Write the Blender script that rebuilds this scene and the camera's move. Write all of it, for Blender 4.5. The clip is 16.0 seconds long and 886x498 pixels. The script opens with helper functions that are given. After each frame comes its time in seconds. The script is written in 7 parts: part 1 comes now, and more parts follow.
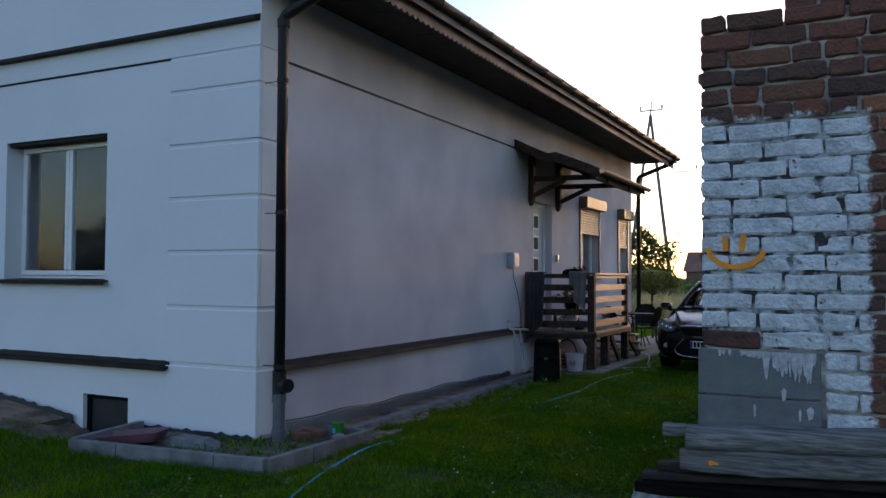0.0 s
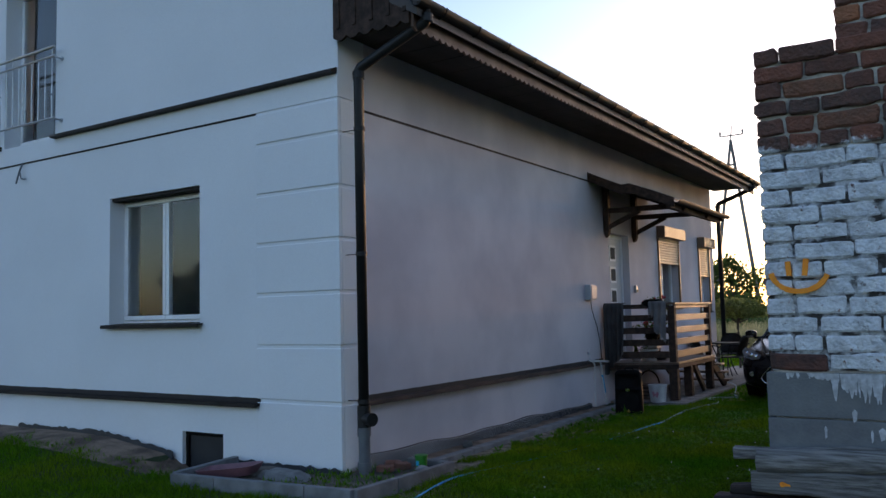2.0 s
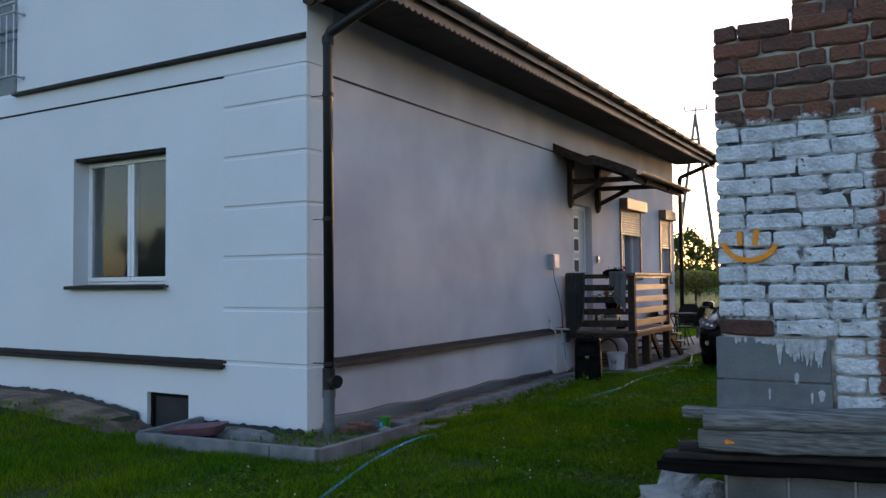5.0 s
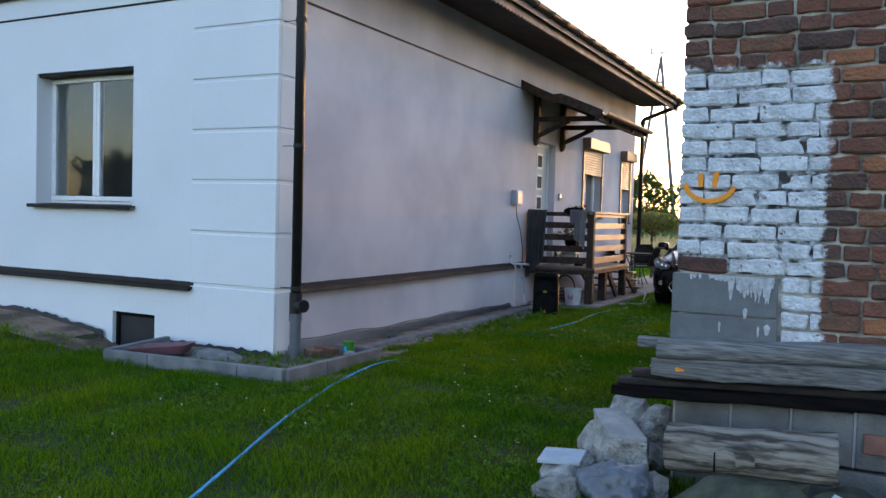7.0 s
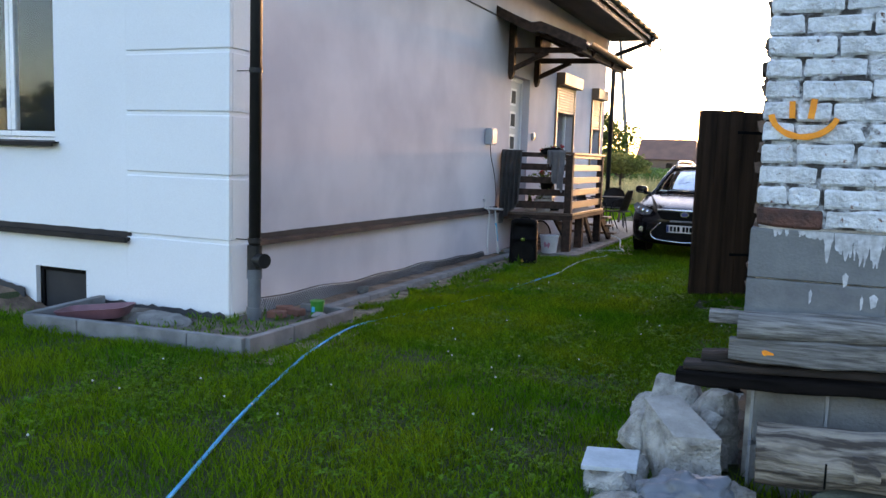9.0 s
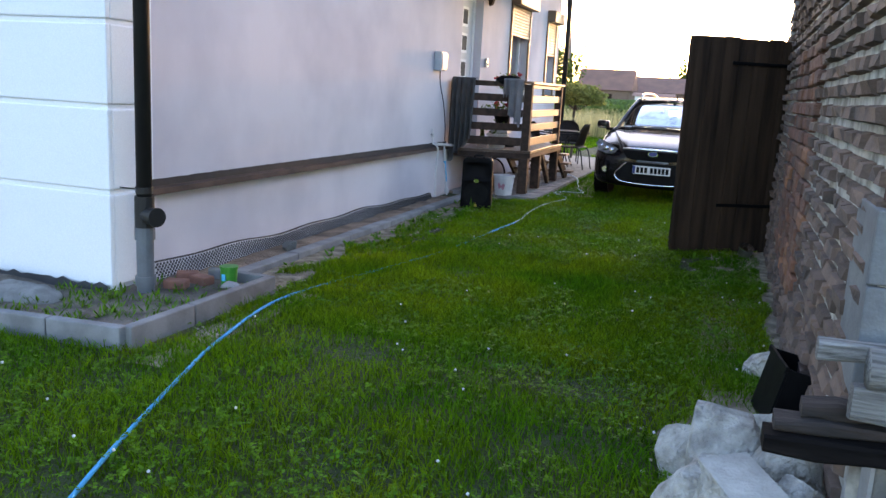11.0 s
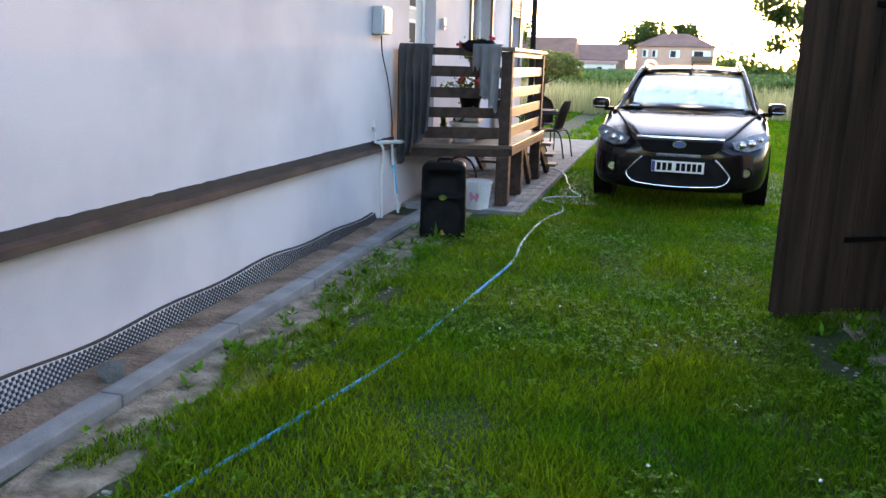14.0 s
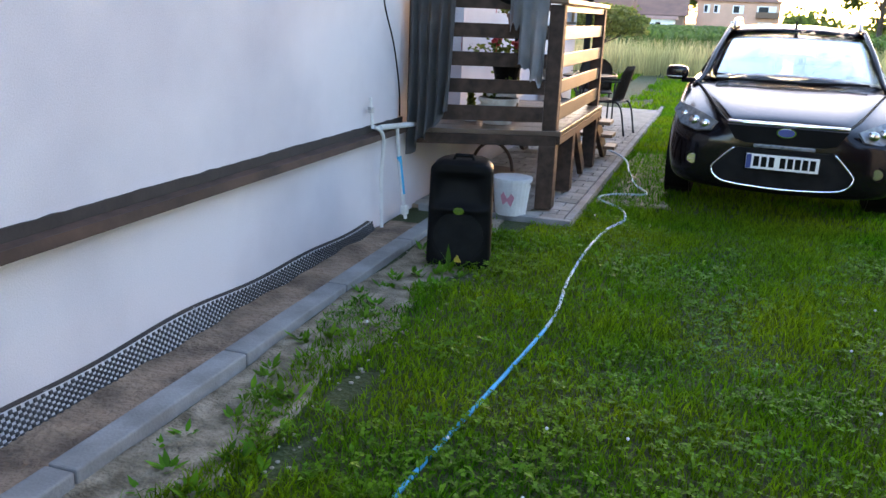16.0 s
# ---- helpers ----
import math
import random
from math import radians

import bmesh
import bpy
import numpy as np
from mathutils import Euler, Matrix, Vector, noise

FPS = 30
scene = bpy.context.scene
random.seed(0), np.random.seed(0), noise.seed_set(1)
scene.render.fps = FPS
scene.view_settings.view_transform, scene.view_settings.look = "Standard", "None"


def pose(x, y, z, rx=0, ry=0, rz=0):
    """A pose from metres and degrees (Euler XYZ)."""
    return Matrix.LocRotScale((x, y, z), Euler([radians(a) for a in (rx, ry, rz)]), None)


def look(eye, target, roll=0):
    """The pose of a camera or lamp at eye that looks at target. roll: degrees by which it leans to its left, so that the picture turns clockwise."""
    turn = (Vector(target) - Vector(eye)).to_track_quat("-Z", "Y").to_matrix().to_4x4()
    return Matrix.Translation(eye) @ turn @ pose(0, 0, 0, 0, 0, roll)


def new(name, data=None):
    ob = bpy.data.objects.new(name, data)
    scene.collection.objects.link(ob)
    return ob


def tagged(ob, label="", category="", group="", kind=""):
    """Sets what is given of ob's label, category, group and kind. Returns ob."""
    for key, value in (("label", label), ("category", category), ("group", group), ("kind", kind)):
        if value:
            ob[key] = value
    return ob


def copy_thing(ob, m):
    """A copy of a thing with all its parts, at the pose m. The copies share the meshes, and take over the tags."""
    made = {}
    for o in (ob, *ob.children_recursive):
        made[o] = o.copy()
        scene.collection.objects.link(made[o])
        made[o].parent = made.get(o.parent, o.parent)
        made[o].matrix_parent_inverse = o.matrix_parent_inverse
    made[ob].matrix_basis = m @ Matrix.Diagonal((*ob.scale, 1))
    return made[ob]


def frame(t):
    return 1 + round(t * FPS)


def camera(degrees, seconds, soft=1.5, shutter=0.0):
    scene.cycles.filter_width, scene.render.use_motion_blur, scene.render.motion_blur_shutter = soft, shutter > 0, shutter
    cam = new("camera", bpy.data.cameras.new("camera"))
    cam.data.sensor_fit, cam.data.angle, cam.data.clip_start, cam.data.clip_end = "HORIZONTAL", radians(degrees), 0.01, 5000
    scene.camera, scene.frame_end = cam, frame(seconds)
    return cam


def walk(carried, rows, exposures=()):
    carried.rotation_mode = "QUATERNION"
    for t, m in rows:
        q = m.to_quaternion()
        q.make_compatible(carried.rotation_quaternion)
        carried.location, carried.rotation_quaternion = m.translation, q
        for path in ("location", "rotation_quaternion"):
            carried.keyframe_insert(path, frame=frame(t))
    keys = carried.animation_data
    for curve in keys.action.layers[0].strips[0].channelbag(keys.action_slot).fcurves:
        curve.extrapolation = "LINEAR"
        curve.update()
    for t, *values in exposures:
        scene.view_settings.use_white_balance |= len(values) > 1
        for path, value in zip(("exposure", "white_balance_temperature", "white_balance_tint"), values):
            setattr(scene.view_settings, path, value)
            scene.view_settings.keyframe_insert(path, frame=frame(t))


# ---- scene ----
cam = camera(57.0, 16.0)
PATH = [
    (0, (0.532, 0.169, 1.535), (-0.38, 1.947, 1.602), 0.3),
    (0.5, (0.711, 0.081, 1.523), (-0.324, 1.784, 1.695), -0.6),
    (1, (0.72, 0.078, 1.533), (-0.4, 1.726, 1.708), -0.5),
    (1.5, (0.711, 0.023, 1.536), (-0.407, 1.675, 1.689), -1.0),
    (2, (0.706, -0.02, 1.521), (-0.374, 1.656, 1.678), -1.4),
    (2.5, (0.776, 0.028, 1.505), (-0.301, 1.706, 1.666), -1.8),
    (3, (0.758, 0.022, 1.498), (-0.317, 1.703, 1.638), -1.8),
    (3.5, (0.739, 0.026, 1.502), (-0.316, 1.723, 1.589), -1.8),
    (4, (0.721, 0.018, 1.496), (-0.305, 1.733, 1.574), -1.7),
    (6.3, (0.83, -0.305, 1.478), (-0.143, 1.441, 1.552), 1.7),
    (6.5, (0.823, -0.301, 1.473), (-0.13, 1.457, 1.495), 1.6),
    (7, (0.776, -0.31, 1.464), (-0.146, 1.463, 1.383), 1.6),
    (7.5, (0.662, -0.186, 1.441), (-0.257, 1.585, 1.314), 1.7),
    (8, (0.495, 0.069, 1.438), (-0.42, 1.839, 1.261), 0.4),
    (8.5, (0.197, 0.287, 1.414), (-0.701, 2.064, 1.22), 1.1),
    (9, (-0.006, 0.511, 1.442), (-0.801, 2.333, 1.222), 1.9),
    (9.5, (-0.099, 0.886, 1.441), (-0.833, 2.727, 1.177), 2.1),
    (9.7, (-0.144, 1.001, 1.458), (-0.866, 2.846, 1.182), 2.3),
    (12, (-1.112, 2.643, 1.464), (-1.691, 4.507, 1.028), 2.6),
    (12.5, (-1.328, 3.191, 1.466), (-1.914, 5.057, 1.047), 1.4),
    (13, (-1.515, 3.79, 1.465), (-2.07, 5.669, 1.064), 2.0),
    (13.5, (-1.7, 4.385, 1.401), (-2.21, 6.273, 0.986), 1.6),
    (14, (-1.793, 4.906, 1.452), (-2.294, 6.789, 1.005), 1.6),
    (14.5, (-1.895, 5.424, 1.504), (-2.404, 7.303, 1.045), 2.5),
    (15, (-1.906, 5.916, 1.523), (-2.459, 7.785, 1.077), 1.6),
    (15.5, (-1.99, 6.424, 1.505), (-2.596, 8.269, 1.027), 1.7),
    (16, (-2.139, 6.869, 1.475), (-2.739, 8.694, 0.919), 2.3),
]
walk(cam, [(t, look(eye, target, roll)) for t, eye, target, roll in PATH],
     [(0, 1.44, 6600, 26), (2.5, 1.58, 6700, 26), (3.5, 1.88, 6800, 27), (4, 1.9, 6900, 28), (6.5, 2.25, 7200, 28), (7, 2.55, 7200, 28), (9, 2.88, 7500, 29), (12, 3.52, 7450, 29), (13.5, 3.6, 7500, 26), (14.5, 3.65, 7500, 25), (15, 3.38, 7400, 25), (16, 3.72, 7400, 25)])

# ---- light ----
SUN_AZ, SUN_EL = 4.6, 2.4          # degrees right of +y, above the horizon
world = bpy.data.worlds.new("evening_sky")
scene.world = world
world.use_nodes = True
wn = world.node_tree.nodes
sky = wn.new("ShaderNodeTexSky")
sky.sky_type = "NISHITA"
sky.sun_disc = False
sky.sun_elevation = radians(SUN_EL + 3.8)
sky.sun_rotation = radians(SUN_AZ)
sky.air_density, sky.dust_density, sky.ozone_density = 1.0, 1.0, 2.5
world.node_tree.links.new(sky.outputs[0], wn["Background"].inputs[0])
wn["Background"].inputs[1].default_value = 0.15
sun = new("sun", bpy.data.lights.new("sun", "SUN"))
sun.data.energy, sun.data.angle, sun.data.color = 0.3, radians(1.2), (1.0, 0.62, 0.30)
az, el = radians(SUN_AZ), radians(SUN_EL)
sun.matrix_world = look((0, 0, 30), Vector((0, 0, 30)) - Vector((math.sin(az) * math.cos(el), math.cos(az) * math.cos(el), math.sin(el))))


# ---- materials ----
def material(name, color, color2=None, rough=0.8, scale=4.0, fine=60.0, bump=0.15, metal=0.0, vary=0.0, island=False, stretch=None, spec=0.5, mixlow=0.35, mixhigh=0.65, coat=0.0, bumpdist=0.004):
    m = bpy.data.materials.new(name)
    m.use_nodes = True
    nt = m.node_tree
    n, l = nt.nodes, nt.links
    bsdf = n["Principled BSDF"]
    color2 = color2 or tuple(c * 0.7 for c in color)
    tc = n.new("ShaderNodeNewGeometry")
    vec = tc.outputs["Position"]
    if stretch:
        mp = n.new("ShaderNodeMapping")
        mp.inputs["Scale"].default_value = stretch
        l.new(vec, mp.inputs[0])
        vec = mp.outputs[0]
    big = n.new("ShaderNodeTexNoise")
    big.inputs["Scale"].default_value, big.inputs["Detail"].default_value = scale, 6
    small = n.new("ShaderNodeTexNoise")
    small.inputs["Scale"].default_value, small.inputs["Detail"].default_value = fine, 4
    l.new(vec, big.inputs[0]), l.new(vec, small.inputs[0])
    ramp = n.new("ShaderNodeMapRange")
    ramp.inputs["From Min"].default_value, ramp.inputs["From Max"].default_value = mixlow, mixhigh
    l.new(big.outputs[0], ramp.inputs[0])
    mix = n.new("ShaderNodeMix")
    mix.data_type = "RGBA"
    mix.inputs[6].default_value, mix.inputs[7].default_value = (*color, 1), (*color2, 1)
    l.new(ramp.outputs[0], mix.inputs[0])
    hsv = n.new("ShaderNodeHueSaturation")
    l.new(mix.outputs[2], hsv.inputs["Color"])
    val = n.new("ShaderNodeMapRange")
    val.inputs["To Min"].default_value, val.inputs["To Max"].default_value = 0.86, 1.14
    l.new(small.outputs[0], val.inputs[0])
    out = val.outputs[0]
    if vary:
        rnd = tc.outputs["Random Per Island"] if island else n.new("ShaderNodeObjectInfo").outputs["Random"]
        vr = n.new("ShaderNodeMapRange")
        vr.inputs["To Min"].default_value, vr.inputs["To Max"].default_value = 1 - vary, 1 + vary
        l.new(rnd, vr.inputs[0])
        mul = n.new("ShaderNodeMath")
        mul.operation = "MULTIPLY"
        l.new(out, mul.inputs[0]), l.new(vr.outputs[0], mul.inputs[1])
        out = mul.outputs[0]
    l.new(out, hsv.inputs["Value"])
    l.new(hsv.outputs[0], bsdf.inputs["Base Color"])
    rr = n.new("ShaderNodeMapRange")
    rr.inputs["To Min"].default_value, rr.inputs["To Max"].default_value = max(0.02, rough - 0.1), min(1, rough + 0.1)
    l.new(big.outputs[0], rr.inputs[0]), l.new(rr.outputs[0], bsdf.inputs["Roughness"])
    bsdf.inputs["Metallic"].default_value = metal
    bsdf.inputs["Specular IOR Level"].default_value = spec
    bsdf.inputs["Coat Weight"].default_value = coat
    if bump:
        bp = n.new("ShaderNodeBump")
        bp.inputs["Strength"].default_value, bp.inputs["Distance"].default_value = bump, bumpdist
        l.new(small.outputs[0], bp.inputs["Height"]), l.new(bp.outputs[0], bsdf.inputs["Normal"])
    return m


M = {}
M["stucco_front"] = material("stucco_front", (0.74, 0.76, 0.78), (0.70, 0.72, 0.74), 0.9, 0.8, 160, 0.35, spec=0.2)
M["stucco_side"] = material("stucco_side", (0.60, 0.56, 0.585), (0.47, 0.44, 0.475), 0.9, 1.1, 160, 0.35, spec=0.2)
M["paint_white"] = material("paint_white", (0.82, 0.82, 0.80), (0.76, 0.76, 0.74), 0.45, 3, 40, 0.03)
M["pvc"] = material("white_pvc", (0.80, 0.81, 0.82), (0.76, 0.77, 0.78), 0.3, 3, 40, 0.0)
M["dark_brown"] = material("dark_brown_metal", (0.022, 0.016, 0.015), (0.014, 0.011, 0.010), 0.6, 6, 50, 0.05, spec=0.2)
M["black_pipe"] = material("black_pipe", (0.010, 0.010, 0.011), (0.016, 0.015, 0.015), 0.5, 6, 60, 0.05, spec=0.3)
M["grey_pipe"] = material("grey_pvc_pipe", (0.115, 0.13, 0.145), (0.09, 0.10, 0.115), 0.5, 6, 60, 0.05)
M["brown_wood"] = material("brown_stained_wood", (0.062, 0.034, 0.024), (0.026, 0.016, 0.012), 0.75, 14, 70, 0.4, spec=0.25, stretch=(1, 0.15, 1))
M["soffit"] = material("soffit_boards", (0.048, 0.032, 0.028), (0.030, 0.020, 0.018), 0.8, 4, 60, 0.2, stretch=(1, 0.2, 1))
M["valance"] = material("valance_wood", (0.15, 0.085, 0.06), (0.10, 0.055, 0.04), 0.6, 6, 60, 0.2)
M["trough"] = material("rusty_trough", (0.070, 0.036, 0.027), (0.028, 0.016, 0.013), 0.8, 5, 60, 0.3)
M["tar"] = material("tarred_felt", (0.020, 0.016, 0.016), (0.036, 0.028, 0.026), 0.85, 9, 60, 0.5)
M["tile"] = material("roof_tile", (0.07, 0.05, 0.045), (0.045, 0.035, 0.03), 0.6, 4, 60, 0.3, vary=0.15, island=True)
M["concrete"] = material("concrete", (0.33, 0.33, 0.33), (0.25, 0.25, 0.25), 0.9, 5, 90, 0.5)
M["kerb_clean"] = material("bed_kerb_concrete", (0.20, 0.205, 0.21), (0.13, 0.132, 0.135), 0.92, 6, 120, 0.5, vary=0.08)
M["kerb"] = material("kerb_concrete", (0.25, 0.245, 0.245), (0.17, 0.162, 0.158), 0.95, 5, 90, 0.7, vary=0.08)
M["mortar"] = material("lime_mortar", (0.56, 0.53, 0.47), (0.22, 0.195, 0.17), 0.95, 9, 70, 0.8, bumpdist=0.01)
M["cement_render"] = material("cement_render", (0.17, 0.18, 0.18), (0.13, 0.135, 0.14), 0.9, 7, 70, 0.7, bumpdist=0.006)
M["soil"] = material("sandy_soil", (0.31, 0.205, 0.140), (0.11, 0.070, 0.047), 0.97, 4, 30, 1.0, bumpdist=0.035)
M["bed_soil"] = material("grey_bed_soil", (0.185, 0.150, 0.120), (0.075, 0.060, 0.048), 0.97, 7, 40, 1.0, bumpdist=0.03)
M["membrane"] = material("dimpled_membrane", (0.60, 0.60, 0.62), (0.42, 0.42, 0.44), 0.45, 8, 60, 0.2)
# Near-black colour for the darkness of rooms; backing sheets and opaque panes use it
M["glass_dark"] = material("dark_interior_shade", (0.02, 0.02, 0.022), (0.015, 0.015, 0.017), 0.7, 3, 30, 0.0)
M["gate_wood"] = material("old_gate_wood", (0.052, 0.031, 0.020), (0.022, 0.014, 0.010), 0.95, 12, 90, 0.7, vary=0.18, stretch=(1, 1, 0.08), bumpdist=0.008, spec=0.1)
M["grey_timber"] = material("weathered_timber", (0.25, 0.242, 0.23), (0.10, 0.094, 0.088), 0.9, 90, 220, 1.0, stretch=(0.045, 1, 1), vary=0.12, bumpdist=0.01)
M["dark_timber"] = material("dark_timber", (0.034, 0.022, 0.018), (0.010, 0.008, 0.007), 0.95, 30, 60, 0.8, stretch=(0.15, 1, 1), vary=0.15, bumpdist=0.008)
# Nearly black: deep shadow under the stack is put into this colour
M["black_timber"] = material("shade_black_timber", (0.0035, 0.003, 0.003), (0.010, 0.008, 0.0075), 0.95, 24, 60, 0.8, stretch=(0.15, 1, 1), bumpdist=0.008, spec=0.08)
M["rubble"] = material("broken_concrete", (0.46, 0.44, 0.40), (0.24, 0.225, 0.20), 0.95, 14, 60, 1.0, vary=0.18, bumpdist=0.03)
M["chrome"] = material("chrome", (0.8, 0.8, 0.82), (0.7, 0.7, 0.72), 0.12, 6, 60, 0.0, metal=1.0)
M["steel"] = material("brushed_steel", (0.45, 0.46, 0.48), (0.38, 0.39, 0.41), 0.3, 6, 60, 0.02, metal=1.0)
M["rubber"] = material("black_rubber", (0.008, 0.008, 0.008), (0.014, 0.014, 0.014), 0.9, 9, 80, 0.3, spec=0.1)
M["black_plastic"] = material("black_plastic", (0.0035, 0.0035, 0.004), (0.006, 0.006, 0.0065), 0.5, 9, 200, 0.2, spec=0.07)
M["car_paint"] = material("dark_car_paint", (0.0045, 0.0032, 0.0045), (0.006, 0.0045, 0.006), 0.18, 3, 400, 0.0, coat=0.15, spec=0.28)
M["paver"] = material("grey_paver", (0.27, 0.25, 0.23), (0.20, 0.185, 0.17), 0.92, 9, 90, 0.6, vary=0.18)
M["grass"] = material("lawn_grass", (0.035, 0.137, 0.003), (0.110, 0.180, 0.005), 0.7, 0.9, 30, 0.0, vary=0.6, island=True, spec=0.10)
M["lawn_soil"] = material("lawn_ground", (0.020, 0.042, 0.005), (0.045, 0.050, 0.012), 0.95, 1.2, 45, 1.0, bumpdist=0.03)
M["dry_grass"] = material("dry_grass", (0.55, 0.44, 0.22), (0.36, 0.34, 0.15), 0.8, 0.4, 20, 0.0, vary=0.35, island=True, spec=0.2)
M["corn"] = material("maize_leaf", (0.055, 0.12, 0.022), (0.085, 0.15, 0.03), 0.6, 0.3, 20, 0.0, vary=0.35, island=True, spec=0.25)
M["leaf"] = material("tree_leaf", (0.05, 0.09, 0.02), (0.08, 0.11, 0.025), 0.6, 0.5, 20, 0.0, vary=0.4, island=True, spec=0.25)
def backlit(m, share):
    """Leaves let light through."""
    nt = m.node_tree
    bsdf, out = nt.nodes["Principled BSDF"], nt.nodes["Material Output"]
    tr, mx = nt.nodes.new("ShaderNodeBsdfTranslucent"), nt.nodes.new("ShaderNodeMixShader")
    gain = nt.nodes.new("ShaderNodeHueSaturation")
    gain.inputs["Value"].default_value = 1.5
    nt.links.new(bsdf.inputs["Base Color"].links[0].from_socket, gain.inputs["Color"])
    nt.links.new(gain.outputs[0], tr.inputs["Color"])
    mx.inputs[0].default_value = share
    nt.links.new(bsdf.outputs[0], mx.inputs[1]), nt.links.new(tr.outputs[0], mx.inputs[2]), nt.links.new(mx.outputs[0], out.inputs["Surface"])


for k_, share_ in (("grass", 0.55), ("dry_grass", 0.4), ("corn", 0.4), ("leaf", 0.6)):
    backlit(M[k_], share_)
# Small tree's leaf: colour raised to hold the light behind its crown
M["leaf_pale"] = material("pale_lit_tree_leaf", (0.13, 0.17, 0.045), (0.19, 0.20, 0.06), 0.6, 0.9, 20, 0.0, vary=0.4, island=True, spec=0.25)
backlit(M["leaf_pale"], 0.45)
M["bark"] = material("bark", (0.10, 0.075, 0.055), (0.06, 0.045, 0.035), 0.95, 8, 50, 0.8)


def glass(name, tint=(1, 1, 1), rough=0.0):
    m = bpy.data.materials.new(name)
    m.use_nodes = True
    b = m.node_tree.nodes["Principled BSDF"]
    b.inputs["Base Color"].default_value = (*tint, 1)
    b.inputs["Roughness"].default_value = rough
    b.inputs["Transmission Weight"].default_value = 1.0
    b.inputs["IOR"].default_value = 1.5
    return m


M["glass"] = glass("window_glass", (0.9, 0.93, 0.93))
M["glass"].node_tree.nodes["Principled BSDF"].inputs["IOR"].default_value = 1.35
M["car_glass"] = glass("tinted_car_glass", (0.24, 0.30, 0.35))
M["car_glass"].node_tree.nodes["Principled BSDF"].inputs["IOR"].default_value = 1.27


def brick_material(name, dark, red, pale, paint=None):
    """Old fired brick, each piece of its own colour; paint: whitewash that has worn off in flakes."""
    m = material(name, red, dark, 0.92, 18, 55, 1.0, vary=0.35, bumpdist=0.02)
    nt = m.node_tree
    n, l = nt.nodes, nt.links
    bsdf = n["Principled BSDF"]
    old = bsdf.inputs["Base Color"].links[0].from_socket
    info = n.new("ShaderNodeObjectInfo")
    ramp = n.new("ShaderNodeValToRGB")
    for k, (p, c) in enumerate(((0.0, dark), (0.45, red), (0.8, dark), (1.0, pale))):
        e = ramp.color_ramp.elements[k] if k < 2 else ramp.color_ramp.elements.new(p)
        e.position, e.color = p, (*c, 1)
    l.new(info.outputs["Random"], ramp.inputs[0])
    mix = n.new("ShaderNodeMix")
    mix.data_type, mix.blend_type = "RGBA", "MIX"
    mix.inputs[0].default_value = 0.72
    l.new(old, mix.inputs[6]), l.new(ramp.outputs[0], mix.inputs[7])
    src = mix.outputs[2]
    if paint:
        geo = n.new("ShaderNodeNewGeometry")
        wear = n.new("ShaderNodeTexNoise")
        wear.inputs["Scale"].default_value, wear.inputs["Detail"].default_value, wear.inputs["Roughness"].default_value = 22, 8, 0.7
        l.new(geo.outputs["Position"], wear.inputs[0])
        cut = n.new("ShaderNodeMapRange")
        cut.inputs["From Min"].default_value, cut.inputs["From Max"].default_value = 0.60, 0.67
        l.new(wear.outputs[0], cut.inputs[0])
        tone = n.new("ShaderNodeMix")
        tone.data_type = "RGBA"
        tone.inputs[6].default_value, tone.inputs[7].default_value = (*paint, 1), (*[c * 0.45 for c in paint], 1)
        dirt = n.new("ShaderNodeTexNoise")
        dirt.inputs["Scale"].default_value, dirt.inputs["Detail"].default_value, dirt.inputs["Roughness"].default_value = 9, 9, 0.75
        l.new(geo.outputs["Position"], dirt.inputs[0])
        dr = n.new("ShaderNodeMapRange")
        dr.inputs["From Min"].default_value, dr.inputs["From Max"].default_value = 0.42, 0.72
        l.new(dirt.outputs[0], dr.inputs[0]), l.new(dr.outputs[0], tone.inputs[0])
        # the painted field ends in a ragged line
        xyz = n.new("ShaderNodeSeparateXYZ")
        l.new(geo.outputs["Position"], xyz.inputs[0])
        def edge(axis, limit, soft, sway):
            add = n.new("ShaderNodeMath")
            add.operation = "MULTIPLY_ADD"
            add.inputs[1].default_value = sway
            l.new(dirt.outputs[0], add.inputs[0]), l.new(xyz.outputs[axis], add.inputs[2])
            rg = n.new("ShaderNodeMapRange")
            rg.inputs["From Min"].default_value, rg.inputs["From Max"].default_value = limit, limit + soft
            l.new(add.outputs[0], rg.inputs[0])
            return rg.outputs[0]
        both = n.new("ShaderNodeMath")
        both.operation = "MAXIMUM"
        l.new(edge(0, 0.66, 0.025, 0.20), both.inputs[0]), l.new(edge(2, 2.42, 0.025, 0.22), both.inputs[1])
        all3 = n.new("ShaderNodeMath")
        all3.operation = "MAXIMUM"
        l.new(both.outputs[0], all3.inputs[0]), l.new(cut.outputs[0], all3.inputs[1])
        cut = all3
        over = n.new("ShaderNodeMix")
        over.data_type = "RGBA"
        l.new(cut.outputs[0], over.inputs[0]), l.new(tone.outputs[2], over.inputs[6]), l.new(src, over.inputs[7])
        src = over.outputs[2]
    l.new(src, bsdf.inputs["Base Color"])
    return m


M["brick"] = brick_material("old_brick", (0.085, 0.058, 0.048), (0.24, 0.10, 0.062), (0.42, 0.17, 0.075))
M["brick_white"] = brick_material("whitewashed_brick", (0.070, 0.050, 0.043), (0.24, 0.085, 0.052), (0.44, 0.16, 0.065), (0.72, 0.75, 0.78))
M["mortar_white"] = material("whitewashed_mortar", (0.52, 0.54, 0.56), (0.05, 0.045, 0.042), 0.95, 16, 70, 1.0, bumpdist=0.02, mixlow=0.40, mixhigh=0.56)


